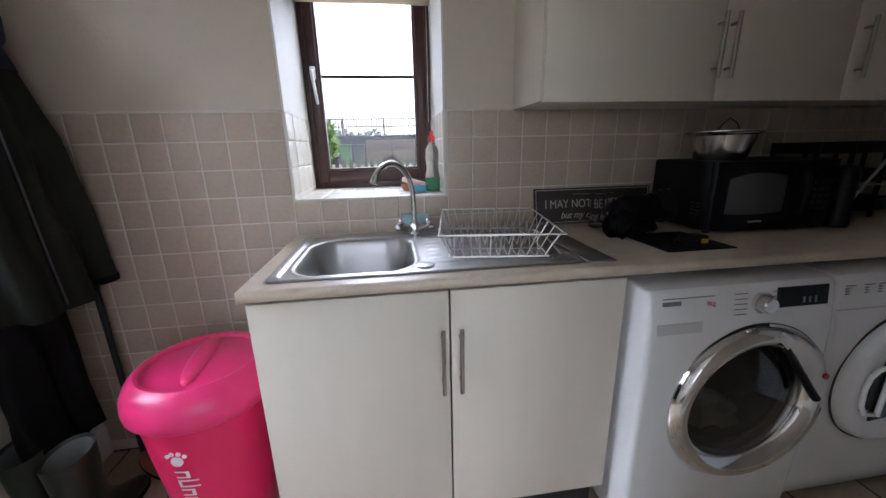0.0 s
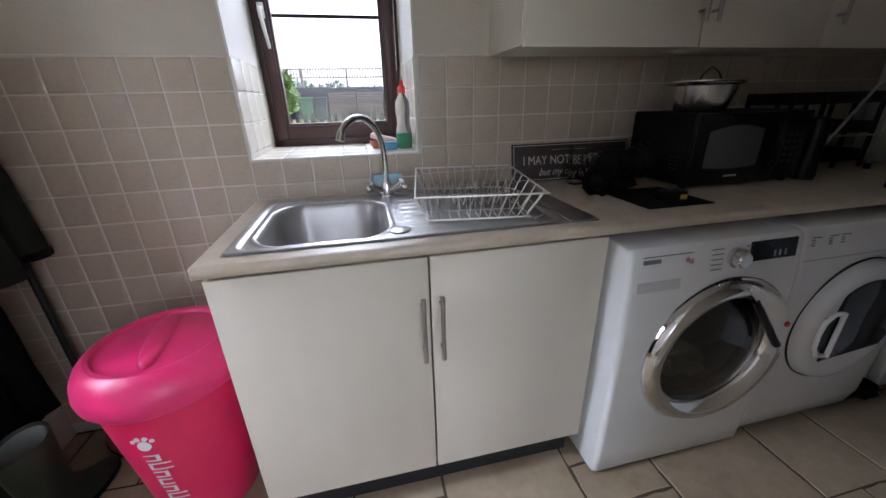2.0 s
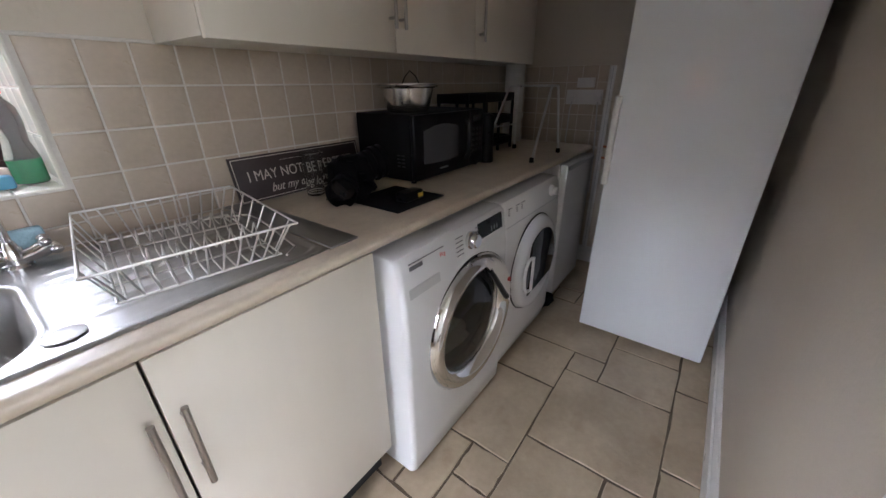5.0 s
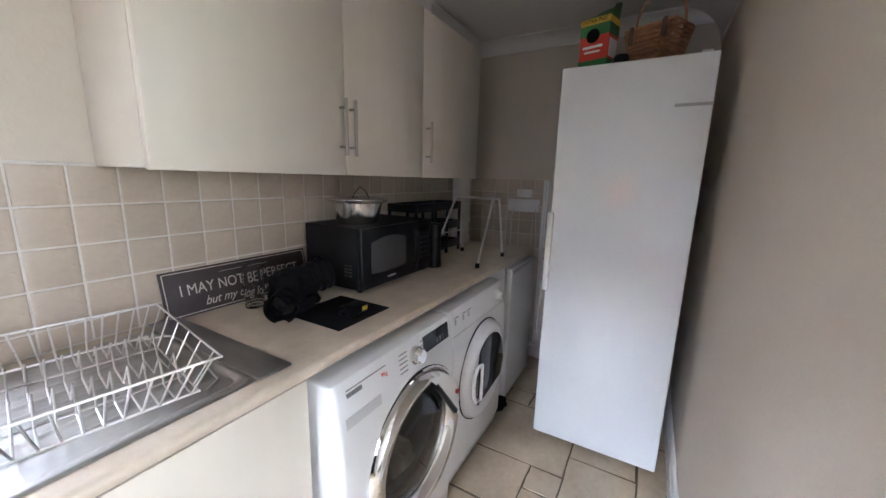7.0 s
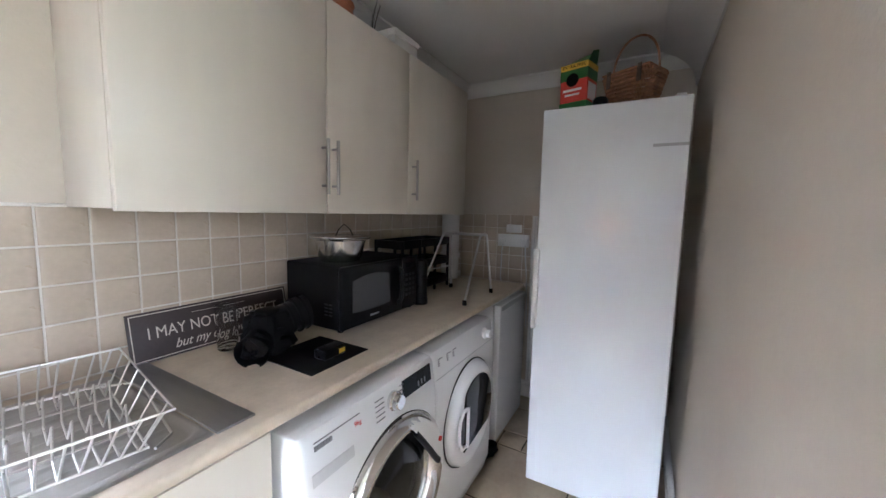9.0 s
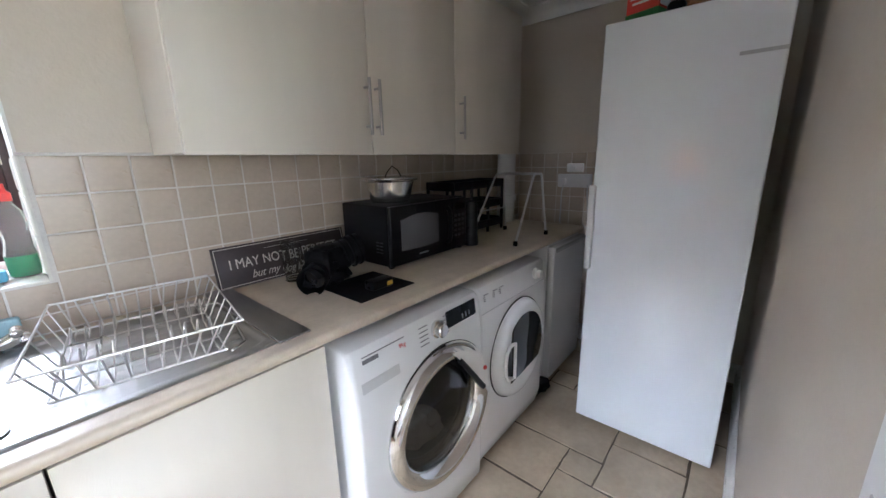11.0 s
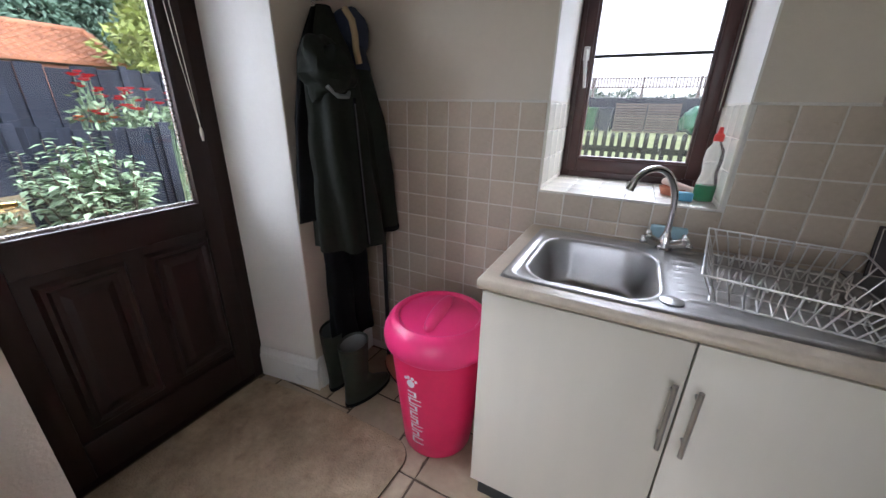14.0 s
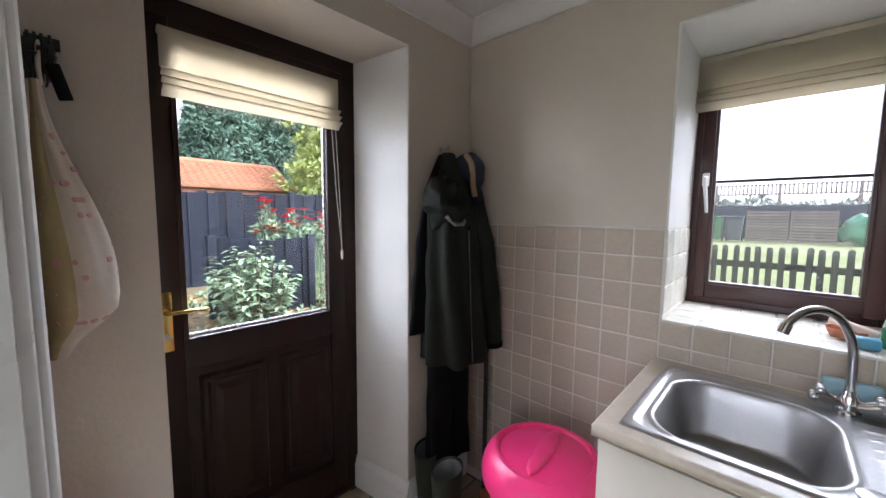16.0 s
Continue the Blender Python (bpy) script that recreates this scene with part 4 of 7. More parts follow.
rack.matrix_basis = rack.matrix_basis @ pose(-0.006, 0.005, 0, 0, 0, -9)

sign = thing("wall_sign", (1.06, 1.585, WT), "long dark brown sign with cream lettering, leaning on the tiles", "sign")
lean = Matrix.Translation((1.066, 1.575, WT + 0.002)) @ pose(0, 0, 0, -11.5, 0, 0)
bm = boxes((-0.266, 0.0, 0, 0.266, 0.006, 0.152), bevel=0.001)
bm.transform(lean)
part("board", bm, M["sign"], sign)
bm = boxes((-0.259, -0.001, 0.143, 0.259, 0.0005, 0.1455), (-0.259, -0.001, 0.0065, 0.259, 0.0005, 0.009), (-0.259, -0.001, 0.009, -0.2565, 0.0005, 0.143), (0.2565, -0.001, 0.009, 0.259, 0.0005, 0.143))
bm.transform(lean)
part("border", bm, M["sign_text"], sign, "thin worn cream border")
letters("lettering", "I MAY NOT BE PERFECT", 0.050, lean @ Matrix.Translation((0.0, -0.0008, 0.083)) @ pose(0, 0, 0, 90, 0, 0), M["sign_text"], sign, squeeze=0.83)
letters("lettering", "but my dog loves me", 0.042, lean @ Matrix.Translation((0.005, -0.0008, 0.036)) @ pose(0, 0, 0, 90, 0, 0), M["sign_text"], sign, squeeze=0.88, shear=0.45)
bm = boxes((-0.09, -0.001, 0.124, -0.012, 0.0004, 0.1252), (0.012, -0.001, 0.124, 0.09, 0.0004, 0.1252))
bm.transform(lean)
part("flourish", bm, M["sign_text"], sign)

tumbler = thing("drinking_glass", (1.035, 1.50, WT), "clear straight-sided drinking glass on the worktop", "glass")
bm = bmesh.new()
lathe(bm, [(0.0004, 0), (0.029, 0), (0.031, 0.003), (0.035, 0.150), (0.0336, 0.150), (0.0296, 0.010), (0.0004, 0.008)], (1.035, 1.50, WT + 0.0005), 32, hollow=True)
part("tumbler", bm, M["glass"], tumbler)

tagged(part("black_mat", boxes((1.04, 1.10, WT + 0.0005, 1.280, 1.335, WT + 0.004), bevel=0.001), M["black_matt"]), "thin square black mat lying on the worktop", "mat")

dslr = thing("camera_body", (1.12, 1.36, WT), "black camera with a big lens and strap lying on the worktop", "camera")
bm = bmesh.new()
tube(bm, [(1.120, 1.392, 0.988), (1.160, 1.384, 1.000), (1.205, 1.374, 1.010)], 0.054, 20)
tube(bm, [(1.200, 1.375, 1.010), (1.242, 1.365, 1.016)], 0.060, 20)
lens = part("lens", bm, M["black_plastic"], dslr, "fat black zoom lens")
for k in range(4):
    x = 1.150 + 0.024 * k
    bm = bmesh.new()
    tube(bm, [(x, 1.386 - 0.22 * (x - 1.15), 0.996 + 0.22 * (x - 1.15)), (x + 0.008, 1.384 - 0.22 * (x - 1.15), 0.998 + 0.22 * (x - 1.15))], 0.0565 if k < 2 else 0.0625, 20)
    part("lens_ring", bm, M["black_matt"], lens)
bm = boxes((1.052, 1.335, WT + 0.003, 1.165, 1.455, 1.030), bevel=0.018, seg=3)
part("body", bm, M["black_matt"], dslr)
bm = boxes((1.075, 1.36, 1.02, 1.14, 1.42, 1.052), bevel=0.012, seg=3)
part("prism_hump", bm, M["black_matt"], dslr)
bm = bmesh.new()
blob(bm, (1.035, 1.36, WT + 0.038), 0.050, 0.045, 0.037, 16, 0.7, 1.0)
blob(bm, (1.090, 1.325, WT + 0.034), 0.055, 0.035, 0.033, 16, 0.7, 4.0)
blob(bm, (1.085, 1.350, WT + 0.070), 0.072, 0.050, 0.064, 22, 0.6, 6.0)
part("strap", bm, M["coat_dark"], dslr, "bunched black cloth strap")
bm = bmesh.new()
tube(bm, [(1.01, 1.35, WT + 0.05), (1.03, 1.31, WT + 0.075), (1.08, 1.31, WT + 0.085), (1.14, 1.33, WT + 0.075), (1.17, 1.33, WT + 0.02)], 0.008, 8)
part("strap_loop", bm, M["black_matt"], dslr)
bm = bmesh.new()
ax0, ax1 = Vector((1.060, 1.350, 0.968)), Vector((0.985, 1.292, 0.957))
tube(bm, [ax0, ax0.lerp(ax1, 0.3), ax1], 0.040, 20, 0.050, cap=False)
tube(bm, [ax0.lerp(ax1, 0.25), ax0.lerp(ax1, 0.3)], 0.047, 20)
bmesh.ops.solidify(bm, geom=bm.faces[:], thickness=0.002)
hood = part("lens_hood", bm, M["black_matt"], dslr, "flared black lens hood")
bm = bmesh.new()
tube(bm, [ax0.lerp(ax1, 0.55), ax0.lerp(ax1, 0.60)], 0.036, 20)
part("front_glass", bm, M["black_gloss"], hood, "dark coated front glass")
for x, y, r in ((1.085, 1.43, 0.014), (1.150, 1.375, 0.011), (1.145, 1.415, 0.012)):
    bm = bmesh.new()
    lathe(bm, [(0, 0), (r, 0), (r, 0.012), (r * 0.85, 0.015), (0, 0.015)], (x, y, 1.027), 16)
    part("dial", bm, M["black_plastic"], dslr)
bm = bmesh.new()
rings = []
for k in range(25):
    t = k / 24
    a = math.pi * 1.25 * t
    c = Vector((1.075 + 0.075 * math.cos(a + 0.4), 1.320 + 0.030 * math.sin(a * 1.4), WT + 0.030 + 0.075 * math.sin(math.pi * t) + 0.012 * math.sin(9 * t)))
    u = Vector((0.3 * math.sin(5 * t), 0.7, 0.6 * math.cos(4 * t))).normalized() * 0.019
    n = Vector((0.0012, 0, 0.0012))
    rings.append([c - u - n, c + u - n, c + u + n, c - u + n])
sweep(bm, True, rings)
part("strap_band", bm, M["coat_dark"], dslr, "flat woven black neck strap")
bat = thing("battery_pack", (1.165, 1.165, WT + 0.004), "small black charger block with a yellow label on the mat", "charger")
part("case", boxes((1.125, 1.14, WT + 0.0045, 1.215, 1.19, WT + 0.036), bevel=0.006, seg=3), M["black_plastic"], bat)
part("label_patch", boxes((1.185, 1.1385, WT + 0.012, 1.210, 1.1405, WT + 0.026)), M["yellow_card"], bat)

mw = thing("microwave", (1.59, 1.43, WT), "black microwave oven with a pale window on the worktop", "microwave")
part("body", boxes((1.337, 1.300, WT + 0.010, 1.842, 1.592, 1.172), bevel=0.005), M["black_matt"], mw)
mwd = part("door", boxes((1.337, 1.278, WT + 0.012, 1.725, 1.299, 1.170), bevel=0.006, seg=3), M["black_plastic"], mw, "glossy black door")
bm = bmesh.new()
prof = []
for k in range(9):
    t = k / 8
    prof.append((1.392 + 0.235 * t, 1.108 + 0.022 * math.sin(math.pi * t * 0.9 + 0.1)))
bot = [(1.627 - 0.235 * k / 8, 0.985 - 0.006 * math.sin(math.pi * k / 8)) for k in range(9)]
ring = prof + bot
sweep(bm, True, [[(x, 1.2785, z) for x, z in ring], [(x, 1.2755, z) for x, z in ring]])
part("window", bm, M["mw_window"], mwd, "mesh-backed door window, its pale grey partly a painted-in reflection", smooth=0)
bm = bmesh.new()
tube(bm, [(1.690, 1.279, 0.968), (1.692, 1.262, 0.985), (1.692, 1.258, 1.045), (1.692, 1.262, 1.115), (1.690, 1.279, 1.132)], 0.010, 10)
part("door_handle", bm, M["black_plastic"], mwd)
mwp = part("control_panel", boxes((1.728, 1.279, WT + 0.012, 1.841, 1.299, 1.170), bevel=0.005), M["black_plastic"], mw)
part("badge", boxes((1.497, 1.2765, 0.949, 1.553, 1.279, 0.956)), M["grey_plastic"], mwd)
for r in range(5):
    for c in range(3):
        part("button", boxes((1.745 + 0.029 * c, 1.2772, 0.985 + 0.024 * r, 1.764 + 0.029 * c, 1.280, 0.997 + 0.024 * r), bevel=0.002), M["button_grey"], mwp)
part("clock_window", boxes((1.745, 1.2775, 1.118, 1.825, 1.280, 1.145)), M["black_gloss"], mwp)
for fx in (1.36, 1.82):
    for fy in (1.31, 1.57):
        bm = bmesh.new()
        lathe(bm, [(0, 0), (0.012, 0), (0.014, 0.012), (0, 0.012)], (fx, fy, WT), 12)
        part("foot", bm, M["black_matt"], mw)
for r in range(2):
    for c in range(4):
        part("vent", boxes((1.3352, 1.33 + 0.024 * r, 0.975 + 0.014 * c, 1.3375, 1.347 + 0.024 * r, 0.980 + 0.014 * c)), M["button_grey"], mw)

bw = thing("mixing_bowl", (1.47, 1.42, 1.172), "steel bowl with a rolled rim on the microwave", "bowl")
bm = bmesh.new()
lathe(bm, [(0, 0.0), (0.076, 0.0), (0.084, 0.005), (0.092, 0.03), (0.106, 0.088), (0.124, 0.094), (0.126, 0.098), (0.104, 0.097), (0.083, 0.010), (0, 0.006)], (1.475, 1.425, 1.1725), 40)
part("bowl", bm, M["bowl_steel"], bw)
bm = bmesh.new()
lathe(bm, [(0, 0.0), (0.110, 0.0), (0.127, 0.003), (0.127, 0.006), (0.108, 0.008), (0.100, 0.003), (0, 0.003)], (1.475, 1.425, 1.271), 36)
part("lid", bm, M["bowl_steel"], bw, "flat steel lid with a raised rim")
bm = bmesh.new()
tube(bm, [(1.465, 1.44, 1.277), (1.478, 1.44, 1.300), (1.500, 1.43, 1.325), (1.525, 1.42, 1.305), (1.538, 1.415, 1.277)], 0.0028, 6)
part("loop_handle", bm, M["iron"], bw, "thin dark wire loop")

fl = thing("flask", (1.90, 1.29, WT), "black insulated flask on the worktop beside the microwave", "flask")
bm = bmesh.new()
lathe(bm, [(0, 0), (0.036, 0), (0.038, 0.006), (0.038, 0.02), (0.034, 0.06), (0.034, 0.16), (0.036, 0.20), (0.030, 0.225), (0.018, 0.232), (0, 0.232)], (1.905, 1.295, WT + 0.0005), 24)
part("body", bm, M["black_plastic"], fl)
bm = bmesh.new()
lathe(bm, [(0.032, 0.155), (0.0335, 0.157), (0.0335, 0.163), (0.032, 0.165)], (1.905, 1.295, WT), 24)
part("band", bm, M["grey_plastic"], fl)

# black wire-and-slat caddy with three tiers
cad = thing("tiered_rack", (2.12, 1.48, WT), "black three-tier plastic storage rack against the tiles", "rack")
for k, z in enumerate((WT + 0.03, WT + 0.15, WT + 0.27)):
    bm = boxes((1.90, 1.41, z, 2.42, 1.422, z + 0.046), (1.90, 1.588, z, 2.42, 1.60, z + 0.046), (1.90, 1.422, z, 1.912, 1.588, z + 0.046), (2.408, 1.422, z, 2.42, 1.588, z + 0.046), bevel=0.003)
    tray = part("tray", bm, M["black_plastic"], cad)
    for i in range(8):
        part("slat", boxes((1.925 + 0.060 * i, 1.4225, z + 0.002, 1.955 + 0.060 * i, 1.5875, z + 0.008)), M["black_plastic"], tray)
for x in (1.91, 2.08, 2.25, 2.41):
    for y in (1.416, 1.594):
        bm = bmesh.new()
        tube(bm, [(x, y, WT + 0.0005), (x, y, WT + 0.316)], 0.009, 8)
        part("post", bm, M["black_plastic"], cad)

# folding wire stand with rubber feet
st = thing("wire_stand", (2.19, 1.23, WT), "chrome wire stand with four splayed legs and black feet", "stand")
tops = [(2.235, 1.11), (2.315, 1.11), (2.315, 1.335), (2.235, 1.345)]
feet = [(2.005, 1.090), (2.362, 1.088), (2.365, 1.362), (2.06, 1.40)]
for (tx, ty), (fx, fy) in zip(tops, feet):
    bm = bmesh.new()
    tube(bm, [(fx, fy, WT + 0.012), (tx + (fx - tx) * 0.08, ty + (fy - ty) * 0.08, 1.245), (tx, ty, 1.262)], 0.0062, 10)
    part("leg", bm, M["wire"], st)
    bm = bmesh.new()
    lathe(bm, [(0, 0), (0.011, 0), (0.012, 0.004), (0.011, 0.024), (0, 0.026)], (fx, fy, WT + 0.0003), 12)
    part("foot", bm, M["black_matt"], st)
for a, c in ((0, 1), (1, 2), (2, 3), (3, 0)):
    bm = bmesh.new()
    tube(bm, [(*tops[a], 1.262), (*tops[c], 1.262)], 0.0058, 10)
    part("top_rail", bm, M["wire"], st)
bm = bmesh.new()
tube(bm, [(2.09, 1.36, 1.06), (2.335, 1.34, 1.06)], 0.004, 8)
part("cross_rail", bm, M["wire"], st)

# soil pipe in the corner
sp = thing("soil_pipe", (2.66, 1.535, WT), "white round waste pipe rising from the worktop", "pipe")
bm = bmesh.new()
lathe(bm, [(0.0, 0), (0.062, 0), (0.062, 0.50), (0, 0.50)], (2.665, 1.535, WT), 28)
part("pipe", bm, M["pipe"], sp)
bm = bmesh.new()
lathe(bm, [(0.062, 0.150), (0.070, 0.152), (0.070, 0.185), (0.062, 0.187)], (2.665, 1.535, WT), 28)
part("collar", bm, M["pipe"], sp)

# sockets on the end wall
def socket(y0, y1, z0, z1, holes, label):
    s = thing("wall_socket", (2.99, (y0 + y1) / 2, z0), label, "socket")
    part("plate", boxes((2.966, y0, z0, 2.994, y1, z1), bevel=0.004), M["white_plastic"], s)
    for y, z in holes:
        part("switch", boxes((2.961, y - 0.007, z - 0.011, 2.967, y + 0.007, z + 0.011), bevel=0.002), M["white_plastic"], s)
    return s


socket(1.050, 1.285, 1.140, 1.232, ((1.10, 1.20), (1.22, 1.20)), "white double wall socket with cables plugged in")
socket(1.110, 1.222, 1.245, 1.305, ((1.165, 1.275),), "small white switched spur above the double socket")
for k, pts in enumerate(([(2.965, 1.24, 1.16), (2.95, 1.245, 1.10), (2.965, 1.25, 0.99), (2.97, 1.255, 0.90), (2.96, 1.2, 0.70)], [(2.965, 1.07, 1.16), (2.94, 1.06, 1.10), (2.955, 1.05, 0.95), (2.96, 1.04, 0.75), (2.955, 1.035, 0.55)])):
    cb = thing("cable", (pts[0][0], pts[0][1], pts[0][2]), "thin grey appliance cable hanging from the socket", "cable", "socket cables")
    bm = bmesh.new()
    box(bm, pts[0][0] - 0.03, pts[0][1] - 0.022, pts[0][2], pts[0][0] + 0.001, pts[0][1] + 0.022, pts[0][2] + 0.04, 0.006)
    part("plug", bm, M["white_plastic"], cb)
    bm = bmesh.new()
    tube(bm, pts, 0.0048, 8)
    part("lead", bm, M["pale_grey"], cb)
tk = thing("cable_trunking", (2.99, 1.01, 0.12), "white plastic cable trunking down the end wall", "trunking")
part("channel", boxes((2.978, 0.992, 0.122, 2.9995, 1.026, 1.372), bevel=0.003), M["white_plastic"], tk)
part("cover_seam", boxes((2.9765, 1.006, 0.13, 2.979, 1.0085, 1.365)), M["grey_plastic"], tk)
hb_ = thing("black_bag", (2.18, 1.02, 0), "crumpled black bag on the floor between dryer and freezer", "bag")
bm = bmesh.new()
blob(bm, (2.180, 1.12, 0.10), 0.066, 0.12, 0.10, 20, 0.45, 3.0)
blob(bm, (2.180, 1.05, 0.05), 0.064, 0.09, 0.05, 18, 0.5, 8.0)
for v in bm.verts:
    v.co.z = max(v.co.z, 0.002)
    v.co.x = min(max(v.co.x, 2.102), 2.256)
part("sack", bm, M["coat_dark"], hb_)
cp = thing("copper_pipe", (2.9, 1.0, 0.75), "pair of copper pipes along the end wall", "pipe")
for z in (0.80, 0.875):
    bm = bmesh.new()
    tube(bm, [(2.975, 0.70, z), (2.975, 0.99, z)], 0.0075, 10)
    part("pipe", bm, M["copper"], cp)

# ---- on the fridge and the wall units ----
FT = 1.870
bx = thing("plant_food_carton", (2.19, 0.64, 1.863), "torn-open red and green cardboard carton on the fridge", "carton")
part("carton", boxes((2.165, 0.575, 1.863, 2.268, 0.705, 2.090), bevel=0.001), M["red_card"], bx)
for z0, z1 in ((2.015, 2.062), (1.864, 1.915)):
    part("green_band", boxes((2.1635, 0.5735, z0, 2.2695, 0.7065, z1)), M["green_card"], bx, smooth=0)
part("yellow_band", boxes((2.163, 0.573, 2.063, 2.270, 0.707, 2.089)), M["yellow_card"], bx, smooth=0)
bm = bmesh.new()
lathe(bm, [(0, 0), (0.030, 0), (0.030, 0.002), (0, 0.002)], (2.1605, 0.645, 2.015), 24, "x")
part("emblem", bm, M["black_matt"], bx)
part("print_bar", boxes((2.1625, 0.60, 1.965, 2.166, 0.69, 1.975), (2.1625, 0.61, 1.945, 2.166, 0.68, 1.953)), M["white_ink"], bx)
bm = bmesh.new()
sweep(bm, False, [[(2.166, 0.577, 2.09), (2.205, 0.580, 2.128)], [(2.166, 0.64, 2.09), (2.21, 0.64, 2.122)], [(2.166, 0.703, 2.09), (2.20, 0.70, 2.100)]], closed_section=False)
sweep(bm, False, [[(2.267, 0.577, 2.09), (2.262, 0.575, 2.150)], [(2.267, 0.703, 2.09), (2.262, 0.705, 2.135)]], closed_section=False)
sweep(bm, False, [[(2.170, 0.576, 2.09), (2.190, 0.566, 2.135)], [(2.262, 0.576, 2.09), (2.245, 0.562, 2.155)]], closed_section=False)
bmesh.ops.solidify(bm, geom=bm.faces[:], thickness=0.0012)
part("flap", bm, M["green_card"], bx)
letters("lettering", "EXTRA FREE", 0.021, Matrix.Translation((2.1622, 0.640, 2.076)) @ pose(0, 0, 0, 90, 0, -90), M["black_matt"], bx)
part("side_print", boxes((2.178, 0.5725, 1.925, 2.255, 0.5755, 2.000)), M["white_ink"], bx, "white printed side panel")
bx.matrix_basis = bx.matrix_basis @ pose(0.02, 0, 0, 0, 0, -16)

bk = thing("wicker_basket", (2.27, 0.40, 1.863), "small brown wicker basket with a tall hoop handle on the fridge", "basket")
bm = bmesh.new()
ncol, nrow = 34, 10
for r in range(nrow):
    z = 1.868 + r * 0.0165
    f = r / (nrow - 1)
    hx, hy = 0.058 + 0.026 * f, 0.078 + 0.036 * f
    pts = []
    for k in range(ncol * 2 + 1):
        a = 2 * math.pi * k / (ncol * 2)
        w = 0.004 * (1 if (k + r) % 2 else -1)
        c, s = math.cos(a), math.sin(a)
        e = 0.45
        pts.append((2.275 + (hx + w) * math.copysign(abs(c) ** e, c), 0.40 + (hy + w) * math.copysign(abs(s) ** e, s), z))
    tube(bm, pts, 0.0075, 6, cap=False)
weave = part("weave", bm, M["wicker"], bk, "woven brown willow sides")
bm = bmesh.new()
tube(bm, [(2.275, 0.40 - 0.108 * math.cos(math.pi * k / 20), 2.01 + 0.185 * math.sin(math.pi * k / 20) ** 0.8) for k in range(21)], 0.0055, 8)
part("handle", bm, M["wicker"], bk)
for k in range(9):
    part("lid_cane", boxes((2.192 + 0.018 * k, 0.290, 2.026, 2.208 + 0.018 * k, 0.510, 2.036), bevel=0.004), M["wicker"], bk)
for y in (0.330, 0.470):
    part("strap", boxes((2.183, y - 0.010, 1.965, 2.188, y + 0.010, 2.040), bevel=0.002), M["bark"], bk, "worn brown leather strap")
bk.matrix_basis = bk.matrix_basis @ pose(0, 0, 0, 0, 0, -27)
pot = thing("dark_jar", (2.19, 0.535, 1.863), "small dark pot between the carton and the basket", "jar")
bm = bmesh.new()
lathe(bm, [(0, 0), (0.030, 0), (0.034, 0.01), (0.034, 0.05), (0.026, 0.062), (0, 0.062)], (2.21, 0.528, 1.8635), 20)
part("jar", bm, M["black_plastic"], pot)

sb = thing("storage_box", (1.84, 1.42, 2.112), "shallow white lidded box on the wall cabinets", "box")
part("box", boxes((1.72, 1.335, 2.1165, 1.90, 1.50, 2.185), bevel=0.004), M["reveal"], sb)
part("lid", boxes((1.712, 1.327, 2.168, 1.908, 1.508, 2.196), bevel=0.004), M["reveal"], sb)
gv = thing("glass_vase", (1.56, 1.38, 2.112), "clear fluted glass vase on the wall cabinets", "vase")
bm = bmesh.new()
prof = [(0, 0), (0.04, 0), (0.045, 0.01), (0.05, 0.06), (0.06, 0.10), (0.068, 0.13), (0.066, 0.13), (0.056, 0.10), (0.046, 0.06), (0.04, 0.014), (0, 0.010)]
rings = []
for r, h in prof:
    rings.append([(1.585 + r * (1 + 0.08 * math.cos(8 * a)) * math.cos(a), 1.40 + r * (1 + 0.08 * math.cos(8 * a)) * math.sin(a), 2.1168 + h) for a in [2 * math.pi * k / 64 for k in range(64)]])
sweep(bm, True, rings)
part("vase", bm, M["glass"], gv)
orn = thing("clay_ornament", (1.44, 1.37, 2.112), "rough reddish clay ornament on the wall cabinets", "ornament")
bm = bmesh.new()
blob(bm, (1.44, 1.375, 2.150), 0.045, 0.035, 0.036, 16, 0.5, 2.0)
blob(bm, (1.465, 1.375, 2.175), 0.025, 0.025, 0.03, 12, 0.5, 7.0)
part("body", bm, M["terracotta"], orn)

# ---- on the sill ----
bt = thing("detergent_bottle", (0.385, 1.72, WZ0), "clear red-capped bottle of green liquid on the sill", "bottle")
bz = WZ0 + 0.0065
bm = bmesh.new()
lathe(bm, [(0, 0), (0.028, 0), (0.031, 0.005), (0.032, 0.06), (0.024, 0.10), (0.029, 0.14), (0.027, 0.175), (0.013, 0.198), (0.012, 0.205), (0, 0.205)], (0.385, 1.715, bz), 24, squash=0.75)
part("bottle", bm, M["bottle"], bt)
bm = bmesh.new()
lathe(bm, [(0, 0.002), (0.0265, 0.002), (0.0295, 0.006), (0.0305, 0.058), (0, 0.058)], (0.385, 1.715, bz), 24, squash=0.75)
part("liquid", bm, M["green_liquid"], bt)
bm = bmesh.new()
lathe(bm, [(0, 0.205), (0.015, 0.205), (0.015, 0.225), (0.008, 0.232), (0.006, 0.25), (0, 0.25)], (0.385, 1.715, bz), 20)
part("cap", bm, M["red_cap"], bt)
dish = thing("soap_dish", (0.29, 1.78, WZ0), "terracotta dish holding a pale brush and soap on the sill", "dish")
bm = bmesh.new()
lathe(bm, [(0, 0), (0.040, 0), (0.052, 0.028), (0.048, 0.028), (0.037, 0.006), (0, 0.006)], (0.30, 1.785, bz), 28)
part("dish", bm, M["terracotta"], dish)
bm = boxes((-0.055, -0.016, 0, 0.055, 0.016, 0.022), bevel=0.007, seg=3)
